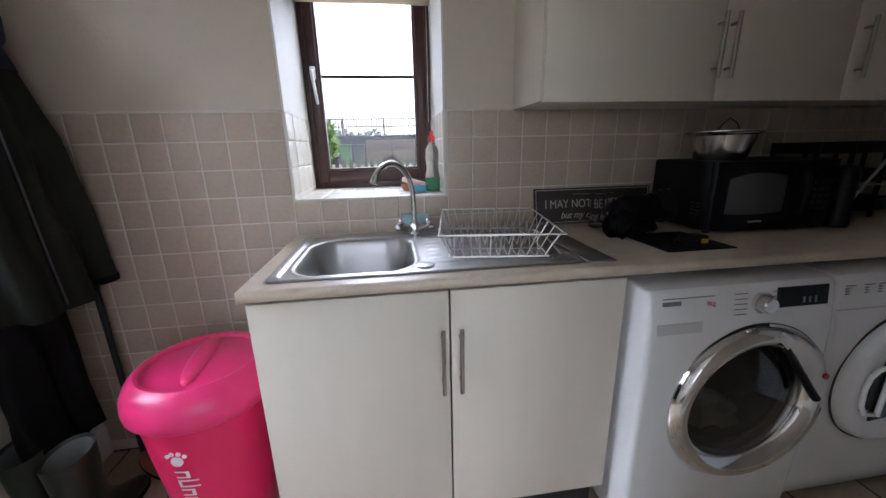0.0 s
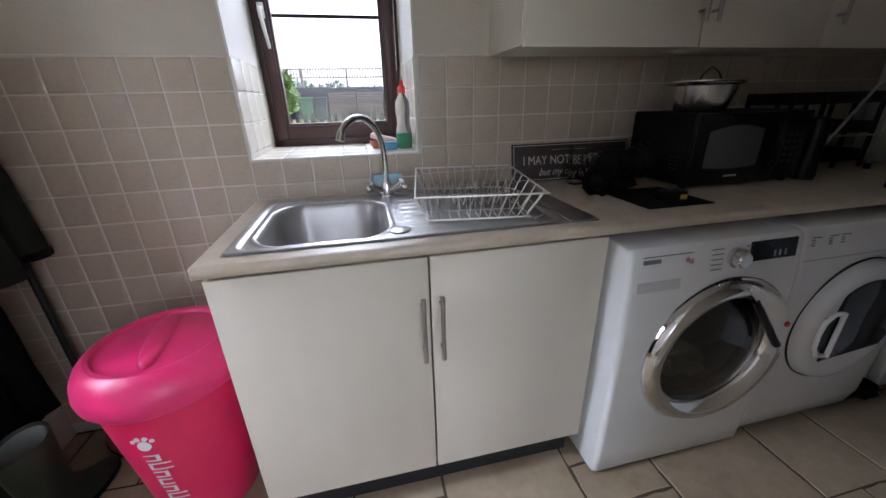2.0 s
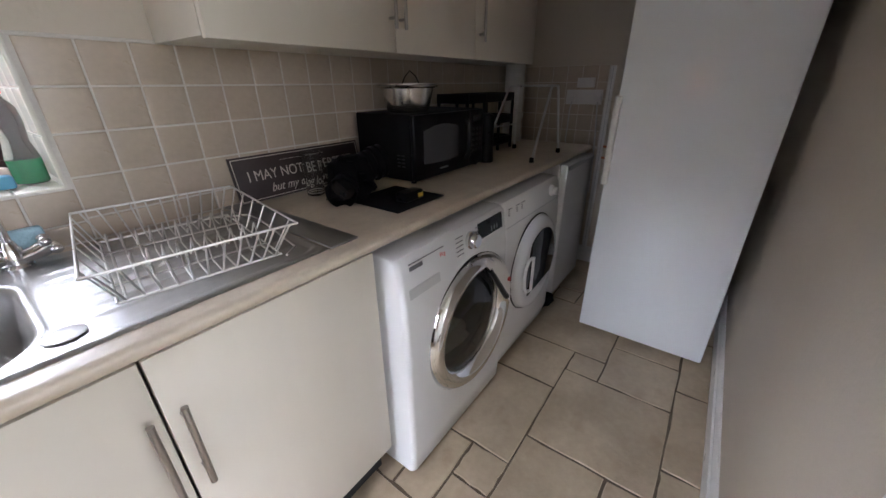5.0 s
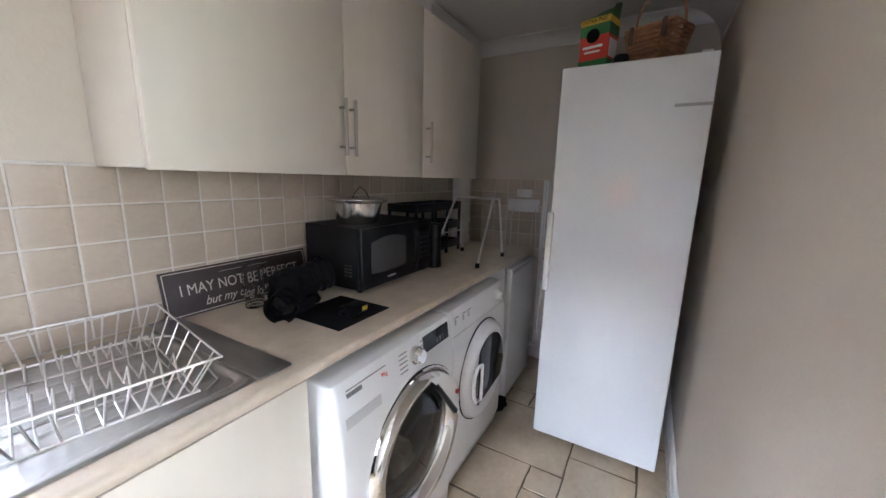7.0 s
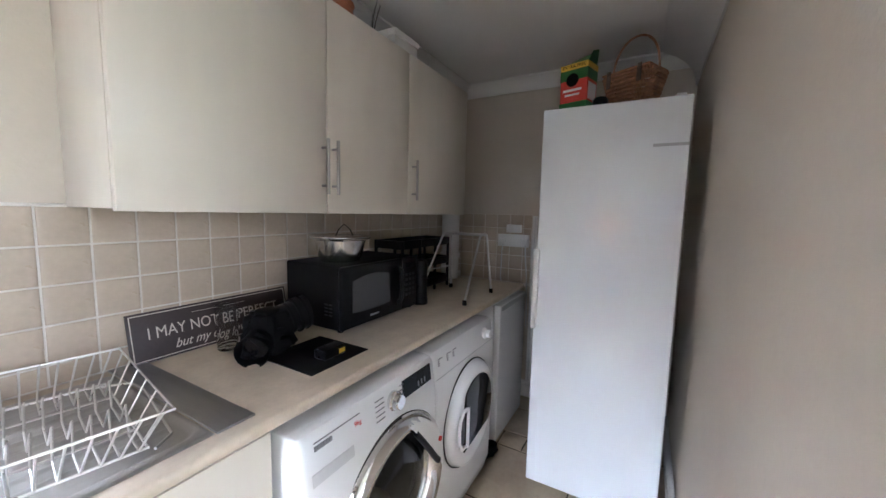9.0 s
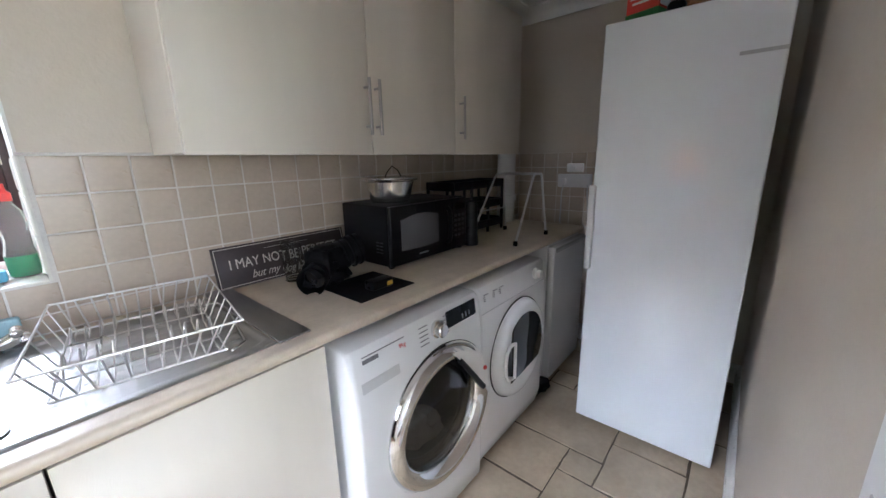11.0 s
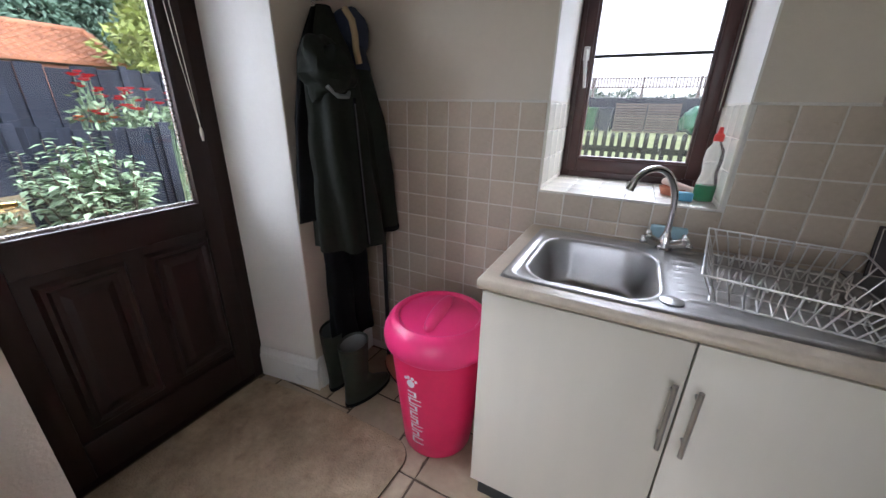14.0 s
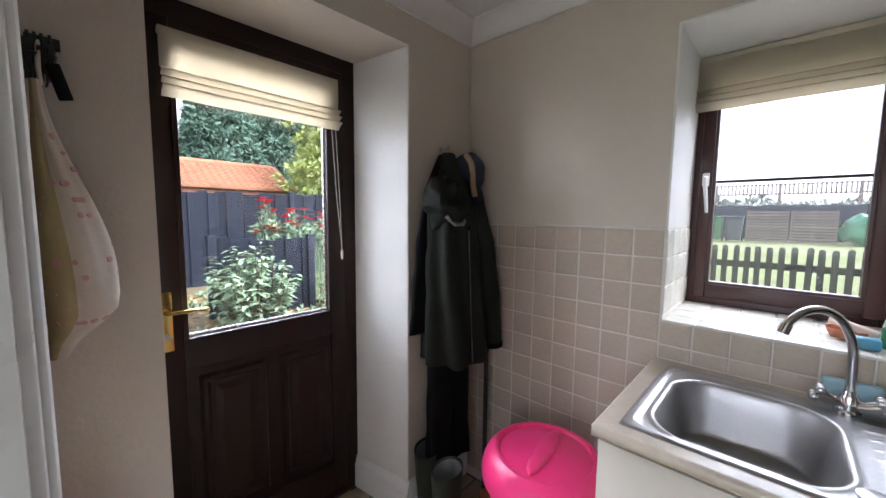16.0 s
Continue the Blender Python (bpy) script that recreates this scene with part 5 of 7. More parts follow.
bm.transform(Matrix.Translation((0.305, 1.775, bz + 0.026)) @ pose(0, 0, 0, 0, 14, -18))
part("brush", bm, M["soap"], dish)
sg = thing("sponge", (0.335, 1.70, WZ0), "blue scouring sponge block on the sill", "sponge")
bm = boxes((0.295, 1.665, bz, 0.352, 1.702, bz + 0.030), bevel=0.006, seg=3)
part("pad", bm, M["blue_plastic"], sg)
sg2 = thing("sponge_cloth", (0.296, 1.59, WT), "pale blue cleaning sponge standing behind the tap", "sponge")
bm = boxes((0.240, 1.574, WT + 0.0065, 0.352, 1.600, WT + 0.072), bevel=0.007, seg=3)
part("pad", bm, M["sponge"], sg2)

# ---- roman blinds ----
def blind(width, drop, name_label, m):
    b = thing("roman_blind", m.translation, name_label, "blind")
    def put(nm, bm, material, label=""):
        bm.transform(m)
        return part(nm, bm, material, b, label)
    bm = bmesh.new()
    nu, nv = 24, 40
    w = width / 2
    back = []
    prof = []
    # flat upper cloth, then stacked folds at the foot
    for k in range(9):
        t = k / 8
        prof.append((0.004 + 0.004 * math.sin(t * 3.1), -t * drop * 0.58))
    for f in range(3):
        z0 = -drop * (0.58 + 0.115 * f)
        for k in range(1, 7):
            a = k / 6 * math.pi
            prof.append((0.010 + 0.010 * f * 0.5 + 0.024 * math.sin(a), z0 - drop * 0.125 * (k / 6) - 0.004 * math.sin(2 * a)))
    prof.append((0.004, -drop))
    rings = []
    for i in range(nu + 1):
        x = -w + width * i / nu
        rings.append([(x, -(d + 0.004 * noise.noise(Vector((x * 9, z * 14, width))) * (1 if z < -0.02 else 0)), z + 0.006 * noise.noise(Vector((x * 4, 1.7, width))) * (-z / drop)) for d, z in prof])
    grid = [[bm.verts.new(p) for p in r] for r in rings]
    for a, c in zip(grid, grid[1:]):
        for j in range(len(prof) - 1):
            bm.faces.new((a[j], c[j], c[j + 1], a[j + 1]))
    bmesh.ops.solidify(bm, geom=bm.faces[:], thickness=0.003)
    put("cloth", bm, M["fabric"])
    put("headrail", boxes((-w, -0.006, -0.022, w, 0.022, 0.0), bevel=0.002), M["fabric"])
    return b


wb = blind(0.592, 0.215, "cream roman blind gathered up at the window top", Matrix.Translation((0.1275, 1.985, 2.070)))
bm = bmesh.new()
tube(bm, [(0.405, 1.975, 2.04), (0.404, 1.972, 1.70), (0.400, 1.968, 1.36)], 0.0015, 5)
part("cord", bm, M["cord"], wb)
db = blind(0.650, 0.225, "cream roman blind gathered up over the back door glass", Matrix.Translation((DX + 0.030, 0.716, 2.028)) @ pose(0, 0, 0, 0, 0, 90))
bm = bmesh.new()
tube(bm, [(DX + 0.045, 1.02, 1.82), (DX + 0.046, 1.035, 1.50), (DX + 0.045, 1.045, 1.26)], 0.0014, 5)
tube(bm, [(DX + 0.045, 1.00, 1.82), (DX + 0.046, 1.02, 1.50), (DX + 0.045, 1.045, 1.26)], 0.0014, 5)
part("cord", bm, M["cord"], db)
bm = bmesh.new()
lathe(bm, [(0, 0), (0.004, 0.0), (0.007, -0.018), (0.004, -0.05), (0, -0.05)], (DX + 0.045, 1.045, 1.262), 12)
part("cord_pull", bm, M["cord"], db)

# ---- by the back door ----
bn = thing("feed_bin", (-0.405, 1.26, 0), "bright pink plastic bin with a domed lid beside the cabinet", "bin")
BCX, BCY = -0.418, 1.248
bm = bmesh.new()
lathe(bm, [(0, 0.0), (0.138, 0.0), (0.146, 0.008), (0.160, 0.15), (0.180, 0.36), (0.193, 0.50), (0.193, 0.51), (0.187, 0.51), (0.174, 0.36), (0.14, 0.012), (0, 0.010)], (BCX, BCY, 0.0), 56)
part("body", bm, M["pink"], bn, "deep pink tapered body")
bm = bmesh.new()
prof = [(0.180, 0.492), (0.196, 0.490), (0.205, 0.502), (0.2075, 0.525), (0.203, 0.552), (0.190, 0.580), (0.176, 0.596), (0.163, 0.604), (0.152, 0.602), (0.146, 0.594), (0.138, 0.594), (0.10, 0.603), (0.05, 0.609), (0.001, 0.611)]
rings = []
for r, h in [(q * 1.055, hh + 0.010) for q, hh in prof]:
    rings.append([(BCX + r * math.cos(2 * math.pi * k / 56), BCY + r * math.sin(2 * math.pi * k / 56), h) for k in range(56)])
sweep(bm, True, rings)
lid = part("lid", bm, M["pink_lid"], bn, "glossy pink domed lid")
bm = bmesh.new()
dirv = Vector((-0.13, 1.0, 0)).normalized()
sidev = Vector((dirv.y, -dirv.x, 0))
rings = []
for k in range(15):
    t = k / 14 * 2 - 1
    wv = 0.030 * math.sqrt(max(0.0, 1 - t * t)) + 0.003
    hv = 0.026 * math.sqrt(max(0.0, 1 - t * t)) + 0.002
    c = Vector((BCX, BCY, 0.608)) + dirv * t * 0.142
    ring = []
    for j in range(11):
        a = math.pi * j / 10
        ring.append(c + sidev * math.cos(a) * wv + Vector((0, 0, math.sin(a) ** 0.7 * hv)))
    rings.append(ring)
sweep(bm, True, rings)
part("grip", bm, M["pink_lid"], lid, "moulded ridge across the lid", smooth=60)
# plain white marks up the side where the lettering stands
def on_bin(az, z, out=0.0012):
    r = 0.146 + (0.193 - 0.146) * (z / 0.50) + out
    return Vector((BCX + r * math.cos(radians(az)), BCY + r * math.sin(radians(az)), z))
def bin_patch(bm, az0, az1, z0, z1):
    n = 3
    g = [[bm.verts.new(on_bin(az0 + (az1 - az0) * i / n, z, 0.0018)) for i in range(n + 1)] for z in (z0, z1)]
    for i in range(n):
        bm.faces.new((g[0][i], g[0][i + 1], g[1][i + 1], g[1][i]))
AZ = -98
z = 0.075
for k, (h, w) in enumerate(((0.040, 19), (0.032, 13), (0.032, 19), (0.032, 13), (0.032, 13), (0.032, 13), (0.034, 19), (0.032, 13))):
    bm = bmesh.new()
    bin_patch(bm, AZ - 5, AZ - 5 + w, z, z + 0.006)
    bin_patch(bm, AZ - 5, AZ - 5 + w, z + h - 0.011, z + h - 0.005)
    if k % 2 == 0:
        bin_patch(bm, AZ - 5, AZ - 1.8, z + 0.006, z + h - 0.011)
    else:
        bin_patch(bm, AZ + 4.6, AZ + 8, z + 0.006, z + h - 0.011)
    part("print_mark", bm, M["white_ink"], bn, smooth=0)
    z += h + 0.003
for da, dz, r in ((1, 0.0, 0.017), (-6.5, 0.018, 0.0065), (-2, 0.027, 0.007), (4, 0.027, 0.007), (8.5, 0.018, 0.0065)):
    bm = bmesh.new()
    c = on_bin(AZ + da, 0.395 + dz, 0.0)
    nrm = Vector((math.cos(radians(AZ + da)), math.sin(radians(AZ + da)), 0))
    tube(bm, [c - nrm * 0.004, c + nrm * 0.002], r, 14)
    part("print_dot", bm, M["white_ink"], bn)

# door mat with a rounded corner
dm = thing("door_mat", (-0.9, 0.7, 0), "large beige short-pile door mat inside the back door", "mat")
bm = bmesh.new()
outline = [(DX + 0.015, 0.33), (-0.50, 0.30)] + [(-0.56 + 0.10 * math.cos(radians(a)), 1.02 + 0.10 * math.sin(radians(a))) for a in range(-10, 91, 10)] + [(-1.065, 1.122), (DX + 0.02, 1.085)]
prism(bm, outline, 0.0012, 0.009)
part("carpet", bm, M["mat_pile"], dm, smooth=0)
bm = bmesh.new()
tube(bm, [(x, y, 0.004) for x, y in outline[1:14]], 0.0035, 6)
part("binding", bm, M["floor_grout"], dm, "dark worn edge binding")

# coats on the hook
hk = thing("coat_hook", (XL + 0.01, 1.40, 1.70), "small metal coat hook on the wall", "hook")
bm = bmesh.new()
box(bm, XL, 1.388, 1.69, XL + 0.006, 1.412, 1.745, 0.002)
tube(bm, [(XL + 0.004, 1.40, 1.735), (XL + 0.045, 1.40, 1.73), (XL + 0.055, 1.40, 1.755)], 0.004, 8)
part("hook", bm, M["steel"], hk)


def drape(bm, secs, folds=7, amp=0.12, seed=0.0, seg=48):
    """Hanging cloth: sections (x, y, z, half-depth, half-width), with folds that deepen downwards."""
    rings = []
    top, low = secs[0][2], secs[-1][2]
    n = 22
    for i in range(n + 1):
        t = i / n * (len(secs) - 1)
        k = min(int(t), len(secs) - 2)
        f = t - k
        f = f * f * (3 - 2 * f)
        s = [a + (c - a) * f for a, c in zip(secs[k], secs[k + 1])]
        dep = i / n
        ring = []
        for j in range(seg):
            a = 2 * math.pi * j / seg
            w = 1 + amp * dep * math.sin(folds * a + seed + 1.3 * math.sin(dep * 3 + seed)) + 0.10 * noise.noise(Vector((math.cos(a) * 1.5 + seed, math.sin(a) * 1.5, s[2] * 7)))
            x = max(XL + 0.004, s[0] + s[3] * w * math.cos(a))
            y = min(YW - 0.004, s[1] + s[4] * w * math.sin(a))
            ring.append((x, y, s[2] + 0.006 * math.sin(3 * a + seed) * dep))
        rings.append(ring)
    return sweep(bm, True, rings)


ct = thing("waxed_coat", (-0.98, 1.39, 0.76), "dark olive waxed coat with a hood hanging on the hook", "coat")
bm = drape(bmesh.new(), [(-1.03, 1.40, 1.71, 0.025, 0.03), (-1.01, 1.395, 1.60, 0.06, 0.075), (-0.985, 1.385, 1.46, 0.095, 0.125), (-0.965, 1.375, 1.25, 0.110, 0.145), (-0.95, 1.375, 1.0, 0.122, 0.155), (-0.94, 1.375, 0.77, 0.130, 0.165)], 7, 0.15, 0.4)
part("body", bm, M["coat"], ct, smooth=60)
bm = drape(bmesh.new(), [(-0.94, 1.485, 1.50, 0.04, 0.05), (-0.91, 1.52, 1.30, 0.052, 0.058), (-0.885, 1.545, 1.05, 0.050, 0.055), (-0.870, 1.550, 0.80, 0.050, 0.050)], 4, 0.10, 2.0, 28)
part("sleeve", bm, M["coat"], ct, smooth=60)
bm = bmesh.new()
blob(bm, (-0.945, 1.300, 1.48), 0.105, 0.095, 0.105, 28, 0.5, 1.4)
part("hood", bm, M["coat"], ct, "hood folded forward over the coat")
bm = bmesh.new()
tube(bm, [(-0.90, 1.25, 1.42), (-0.885, 1.29, 1.385), (-0.885, 1.34, 1.385), (-0.90, 1.385, 1.43)], 0.009, 8)
part("hood_edge", bm, M["rubber_in"], ct, "grey piped hood edge")
bm = bmesh.new()
tube(bm, [(-0.845, 1.33, 1.38), (-0.830, 1.325, 1.15), (-0.815, 1.32, 0.95), (-0.805, 1.32, 0.80)], 0.006, 6)
part("zip_placket", bm, M["coat_dark"], ct)
bm = bmesh.new()
tube(bm, [(-0.838, 1.325, 1.36), (-0.822, 1.320, 1.15), (-0.807, 1.315, 0.95), (-0.797, 1.315, 0.80)], 0.0028, 6)
part("zip", bm, M["button_grey"], ct, "dull metal zip down the front")
bm = bmesh.new()
lathe(bm, [(0.050, 0.792), (0.055, 0.795), (0.055, 0.815), (0.050, 0.818)], (-0.870, 1.550, 0.0), 20, hollow=True)
part("cuff", bm, M["coat_dark"], ct, "dark ribbed sleeve cuff")
jk = thing("black_jacket", (-1.02, 1.30, 0.9), "black cloth jacket hanging behind the waxed coat", "jacket")
bm = drape(bmesh.new(), [(-1.045, 1.385, 1.70, 0.02, 0.03), (-1.035, 1.34, 1.55, 0.035, 0.075), (-1.03, 1.29, 1.30, 0.04, 0.085), (-1.03, 1.265, 1.05, 0.04, 0.085), (-1.03, 1.25, 0.90, 0.04, 0.080)], 5, 0.12, 3.0, 36)
part("body", bm, M["coat_dark"], jk, smooth=60)
bm = bmesh.new()
blob(bm, (-0.945, 1.285, 1.535), 0.030, 0.045, 0.022, 14, 0.6, 5.0)
blob(bm, (-0.935, 1.30, 1.495), 0.032, 0.040, 0.022, 14, 0.6, 9.0)
part("scarf", bm, M["purple"], jk, "dusky purple knitted scarf bundle")
tr = thing("waterproof_trousers", (-1.0, 1.36, 0.22), "black waterproof trousers hanging under the coat", "trousers")
for y, s in ((1.315, 0.0), (1.435, 1.7)):
    bm = drape(bmesh.new(), [(-0.99, y, 0.86, 0.05, 0.06), (-0.99, y, 0.62, 0.055, 0.065), (-0.985, y, 0.42, 0.055, 0.062), (-0.98, y, 0.27, 0.06, 0.064)], 5, 0.14, s, 30)
    part("trouser_leg", bm, M["coat_dark"], tr, smooth=60)
bm = drape(bmesh.new(), [(-1.0, 1.375, 0.98, 0.045, 0.10), (-1.0, 1.375, 0.90, 0.05, 0.115), (-0.995, 1.375, 0.80, 0.055, 0.12)], 5, 0.1, 0.5, 36)
part("waist", bm, M["coat_dark"], tr, smooth=60)
cap = thing("peaked_cap", (-1.0, 1.46, 1.6), "navy peaked cap with a tan stripe hung over the coat", "cap")
bm = bmesh.new()
blob(bm, (-0.975, 1.485, 1.625), 0.072, 0.078, 0.098, 24, 0.12, 2.0)
part("crown", bm, M["navy"], cap)
bm = bmesh.new()
rings = []
for k in range(9):
    a = radians(-70 + 140 * k / 8)
    rings.append([(-0.952 + 0.028 * math.cos(a), 1.47 + 0.055 * math.sin(a), 1.60), (-0.935 + 0.040 * math.cos(a), 1.485 + 0.055 * math.sin(a), 1.49)])
sweep(bm, False, rings, closed_section=False)
bmesh.ops.solidify(bm, geom=bm.faces[:], thickness=0.005)
part("peak", bm, M["navy"], cap)
bm = bmesh.new()
tube(bm, [(-0.945, 1.425, 1.70), (-0.918, 1.432, 1.66), (-0.905, 1.43, 1.61), (-0.900, 1.425, 1.56), (-0.900, 1.44, 1.51)], 0.013, 8)
part("stripe", bm, M["tan"], cap, "tan cloth stripe")

um = thing("walking_pole", (-0.90, 1.575, 0), "slim dark pole leaning in the corner", "pole")
bm = bmesh.new()
tube(bm, [(-0.90, 1.555, 0.004), (-0.915, 1.575, 0.90)], 0.011, 10)
part("shaft", bm, M["iron"], um)


def boot(m, label):
    b = thing("wellington_boot", m.translation, label, "boot", "wellington boots")
    secs = []
    # shaft from top to ankle, then the foot runs forward along +y
    def ring(cx, cy, z, rx, ry, tilt=0.0):
        return [(cx + rx * math.cos(2 * math.pi * k / 28), cy + ry * math.sin(2 * math.pi * k / 28), z + tilt * math.sin(2 * math.pi * k / 28)) for k in range(28)]
    bm = bmesh.new()
    rings = [ring(0, 0, 0.14, 0.045, 0.052), ring(0, 0, 0.328, 0.058, 0.066, 0.012), ring(0, 0.0, 0.338, 0.064, 0.072, 0.012), ring(0, 0, 0.33, 0.064, 0.072, 0.012), ring(0, 0.0, 0.22, 0.058, 0.066), ring(0, 0.004, 0.13, 0.050, 0.062),
             ring(0, 0.03, 0.085, 0.046, 0.092, -0.012), ring(0, 0.065, 0.055, 0.046, 0.130, -0.014), ring(0, 0.070, 0.028, 0.047, 0.137, -0.004), ring(0, 0.070, 0.016, 0.045, 0.135)]
    sweep(bm, True, rings)
    bm.transform(m)
    part("upper", bm, M["rubber"], b, smooth=70)
    bm = bmesh.new()
    sweep(bm, True, [ring(0, 0.070, 0.018, 0.049, 0.140), ring(0, 0.070, 0.0, 0.048, 0.138)])
    bm.transform(m)
    part("sole", bm, M["black_matt"], b)
    bm = bmesh.new()
    sweep(bm, False, [ring(0, 0, 0.329, 0.0555, 0.0635, 0.012), ring(0, 0, 0.15, 0.044, 0.051)])
    bm.transform(m)
    part("lining", bm, M["rubber_in"], b)
    return b


boot(pose(-1.012, 1.265, 0.0012, 0, 0, 10), "dark green rubber wellington boot standing against the wall")
boot(pose(-0.852, 1.222, 0.0012, 0, 0, -12), "dark green rubber wellington boot standing near the bin")
for x, y, rz in ((-0.78, 1.47, 60), (-0.70, 1.50, 75)):
    sh = thing("shoe", (x, y, 0), "dark scuffed leather shoe in the shadowed corner", "shoe", "shoes under the coats")
    m = pose(x, y, 0.001, 0, 0, rz)
    bm = bmesh.new()
    def sring(cy, z, rx, ry):
        return [(rx * math.cos(2 * math.pi * k / 24), cy + ry * math.sin(2 * math.pi * k / 24), z) for k in range(24)]
    sweep(bm, True, [sring(-0.06, 0.085, 0.030, 0.045), sring(-0.05, 0.07, 0.036, 0.062), sring(0.0, 0.045, 0.040, 0.125), sring(0.0, 0.015, 0.042, 0.132)])
    bm.transform(m)
    part("upper", bm, M["terracotta"] if x < -0.75 else M["black_matt"], sh, smooth=70)
    bm = bmesh.new()
    sweep(bm, True, [sring(0.0, 0.015, 0.044, 0.136), sring(0, 0.0, 0.043, 0.134)])
    bm.transform(m)
    part("sole", bm, M["black_matt"], sh)

# radiator on the near wall
rd = thing("radiator", (-0.75, 0.15, 0.12), "cream steel panel radiator on the wall beside the doorway", "radiator")
RX0, RX1, RT = -1.01, -0.47, 0.695
bm = bmesh.new()
nfl = 16
rings = []
for k in range(nfl * 4 + 1):
    x = RX0 + (RX1 - RX0) * k / (nfl * 4)
    d = 0.006 if k % 4 in (1, 2) else 0.0
    rings.append([(x, 0.183 + d, RT - 0.03), (x, 0.183 + d, 0.15), (x, 0.171, 0.15), (x, 0.171, RT - 0.03)])
sweep(bm, True, rings)
box(bm, RX0, 0.171, RT - 0.03, RX1, 0.189, RT - 0.004, 0.004)
box(bm, RX0, 0.171, 0.125, RX1, 0.189, 0.152, 0.004)
part("front_panel", bm, M["trim"], rd, "white fluted front panel", smooth=0)
part("back_panel", boxes((RX0, 0.118, 0.125, RX1, 0.126, RT - 0.006), bevel=0.002), M["radiator"], rd)
for k in range(18):
    x = RX0 + 0.02 + (RX1 - RX0 - 0.04) * k / 17
    bm = bmesh.new()
    tube(bm, [(x, 0.127, RT - 0.014), (x, 0.150, RT - 0.006), (x, 0.172, RT - 0.014)], 0.0105, 10)
    part("convector_fin", bm, M["radiator"], rd)
for x in (RX0 - 0.005,):
    bm = bmesh.new()
    lathe(bm, [(0, -0.03), (0.016, -0.03), (0.020, -0.01), (0.019, 0.012), (0.010, 0.022), (0, 0.024)], (x - 0.012, 0.150, RT + 0.002), 18)
    part("valve_cap", bm, M["white_plastic"], rd, "round white valve cap")
for x in (RX0 + 0.1, RX1 - 0.1):
    part("bracket", boxes((x, YN, 0.2, x + 0.03, 0.119, 0.6)), M["trim"], rd)

# key hooks and the hanging bag
kr = thing("key_rack", (XL + 0.01, 0.17, 1.75), "small dark key rack with bunches of keys", "key rack")
part("rail", boxes((XL, 0.108, 1.775, XL + 0.012, 0.162, 1.80), bevel=0.002), M["iron"], kr)
for k, y in enumerate((0.114, 0.124, 0.134, 0.146)):
    bm = bmesh.new()
    tube(bm, [(XL + 0.01, y, 1.785), (XL + 0.035, y, 1.78), (XL + 0.042, y, 1.795)], 0.003, 6)
    part("hook", bm, M["iron"], kr)
    for j in range(3):
        bm = boxes((-0.0015, -0.006, -0.058, 0.0015, 0.006, -0.01), (-0.0015, -0.013, -0.012, 0.0015, 0.013, 0.012), bevel=0.001)
        bm.transform(Matrix.Translation((XL + 0.035 + 0.004 * j, y + 0.004 * (j - 1), 1.77 - 0.014 * j)) @ pose(0, 0, 0, 12 * (j - 1), 8 * j, 20 * j + 15 * k))
        part("key", bm, M["iron"], kr)
bm = boxes((-0.004, -0.012, -0.075, 0.004, 0.012, 0.0), bevel=0.003)
bm.transform(Matrix.Translation((XL + 0.05, 0.146, 1.735)) @ pose(0, 0, 0, 14, 0, 0))
part("key_fob", bm, M["black_matt"], kr, "black plastic fob")
bag = thing("cotton_bag", (-1.0, 0.17, 1.08), "cream spotted cotton drawstring bag hanging on the wall", "bag")
bm = bmesh.new()
rings = []
for i in range(19):
    t = i / 18
    z = 1.69 - 0.585 * t
    w = 0.008 + 0.052 * smooth01(t * 1.5) * (1 - 0.85 * smooth01((t - 0.80) / 0.2))
    d = 0.008 + 0.062 * smooth01(t * 1.5) * (1 - 0.85 * smooth01((t - 0.80) / 0.2))
    cx, cy = XL + 0.075 + 0.01 * t, 0.120 + 0.044 * smooth01(t * 1.3) - 0.045 * smooth01((t - 0.82) / 0.18)
    rings.append([(max(XL + 0.002, cx + d * (1 + 0.16 * (1 - t) * math.sin(6 * a) + 0.06 * noise.noise(Vector((a, z * 9, 2)))) * math.cos(a)), max(YN + 0.004, cy + w * (1 + 0.16 * (1 - t) * math.cos(5 * a)) * math.sin(a)), z) for a in [2 * math.pi * k / 36 for k in range(36)]])
sweep(bm, True, rings)
sack = part("sack", bm, M["cotton_bag"], bag, smooth=70)
sack_me = sack.data
sack_me.materials.append(M["bag_inside"])
for p in sack_me.polygons:
    if p.index < 36 * 18 and p.index % 36 in range(18, 35):
        p.material_index = 1
rb = random.Random(4)
for k in range(80):
    p = sack_me.polygons[rb.randrange(36 * 3, 36 * 16)]
    c, nrm = p.center, p.normal
    if nrm.x < -0.2:
        continue
    bm = bmesh.new()
    tube(bm, [c - nrm * 0.003, c + nrm * 0.0012], rb.uniform(0.004, 0.0075), 10)
    part("printed_dot", bm, M["dot"], sack, smooth=0)
bm = bmesh.new()
tube(bm, [(XL + 0.035, 0.128, 1.78), (XL + 0.06, 0.126, 1.72), (XL + 0.075, 0.128, 1.68)], 0.004, 6)
part("drawstring", bm, M["cord"], bag)


# ---- outdoors ----
def ground_z(x, y):
    return -0.02 + max(0.0, y - 3.0) * 0.030 if y > 3.0 else -0.02


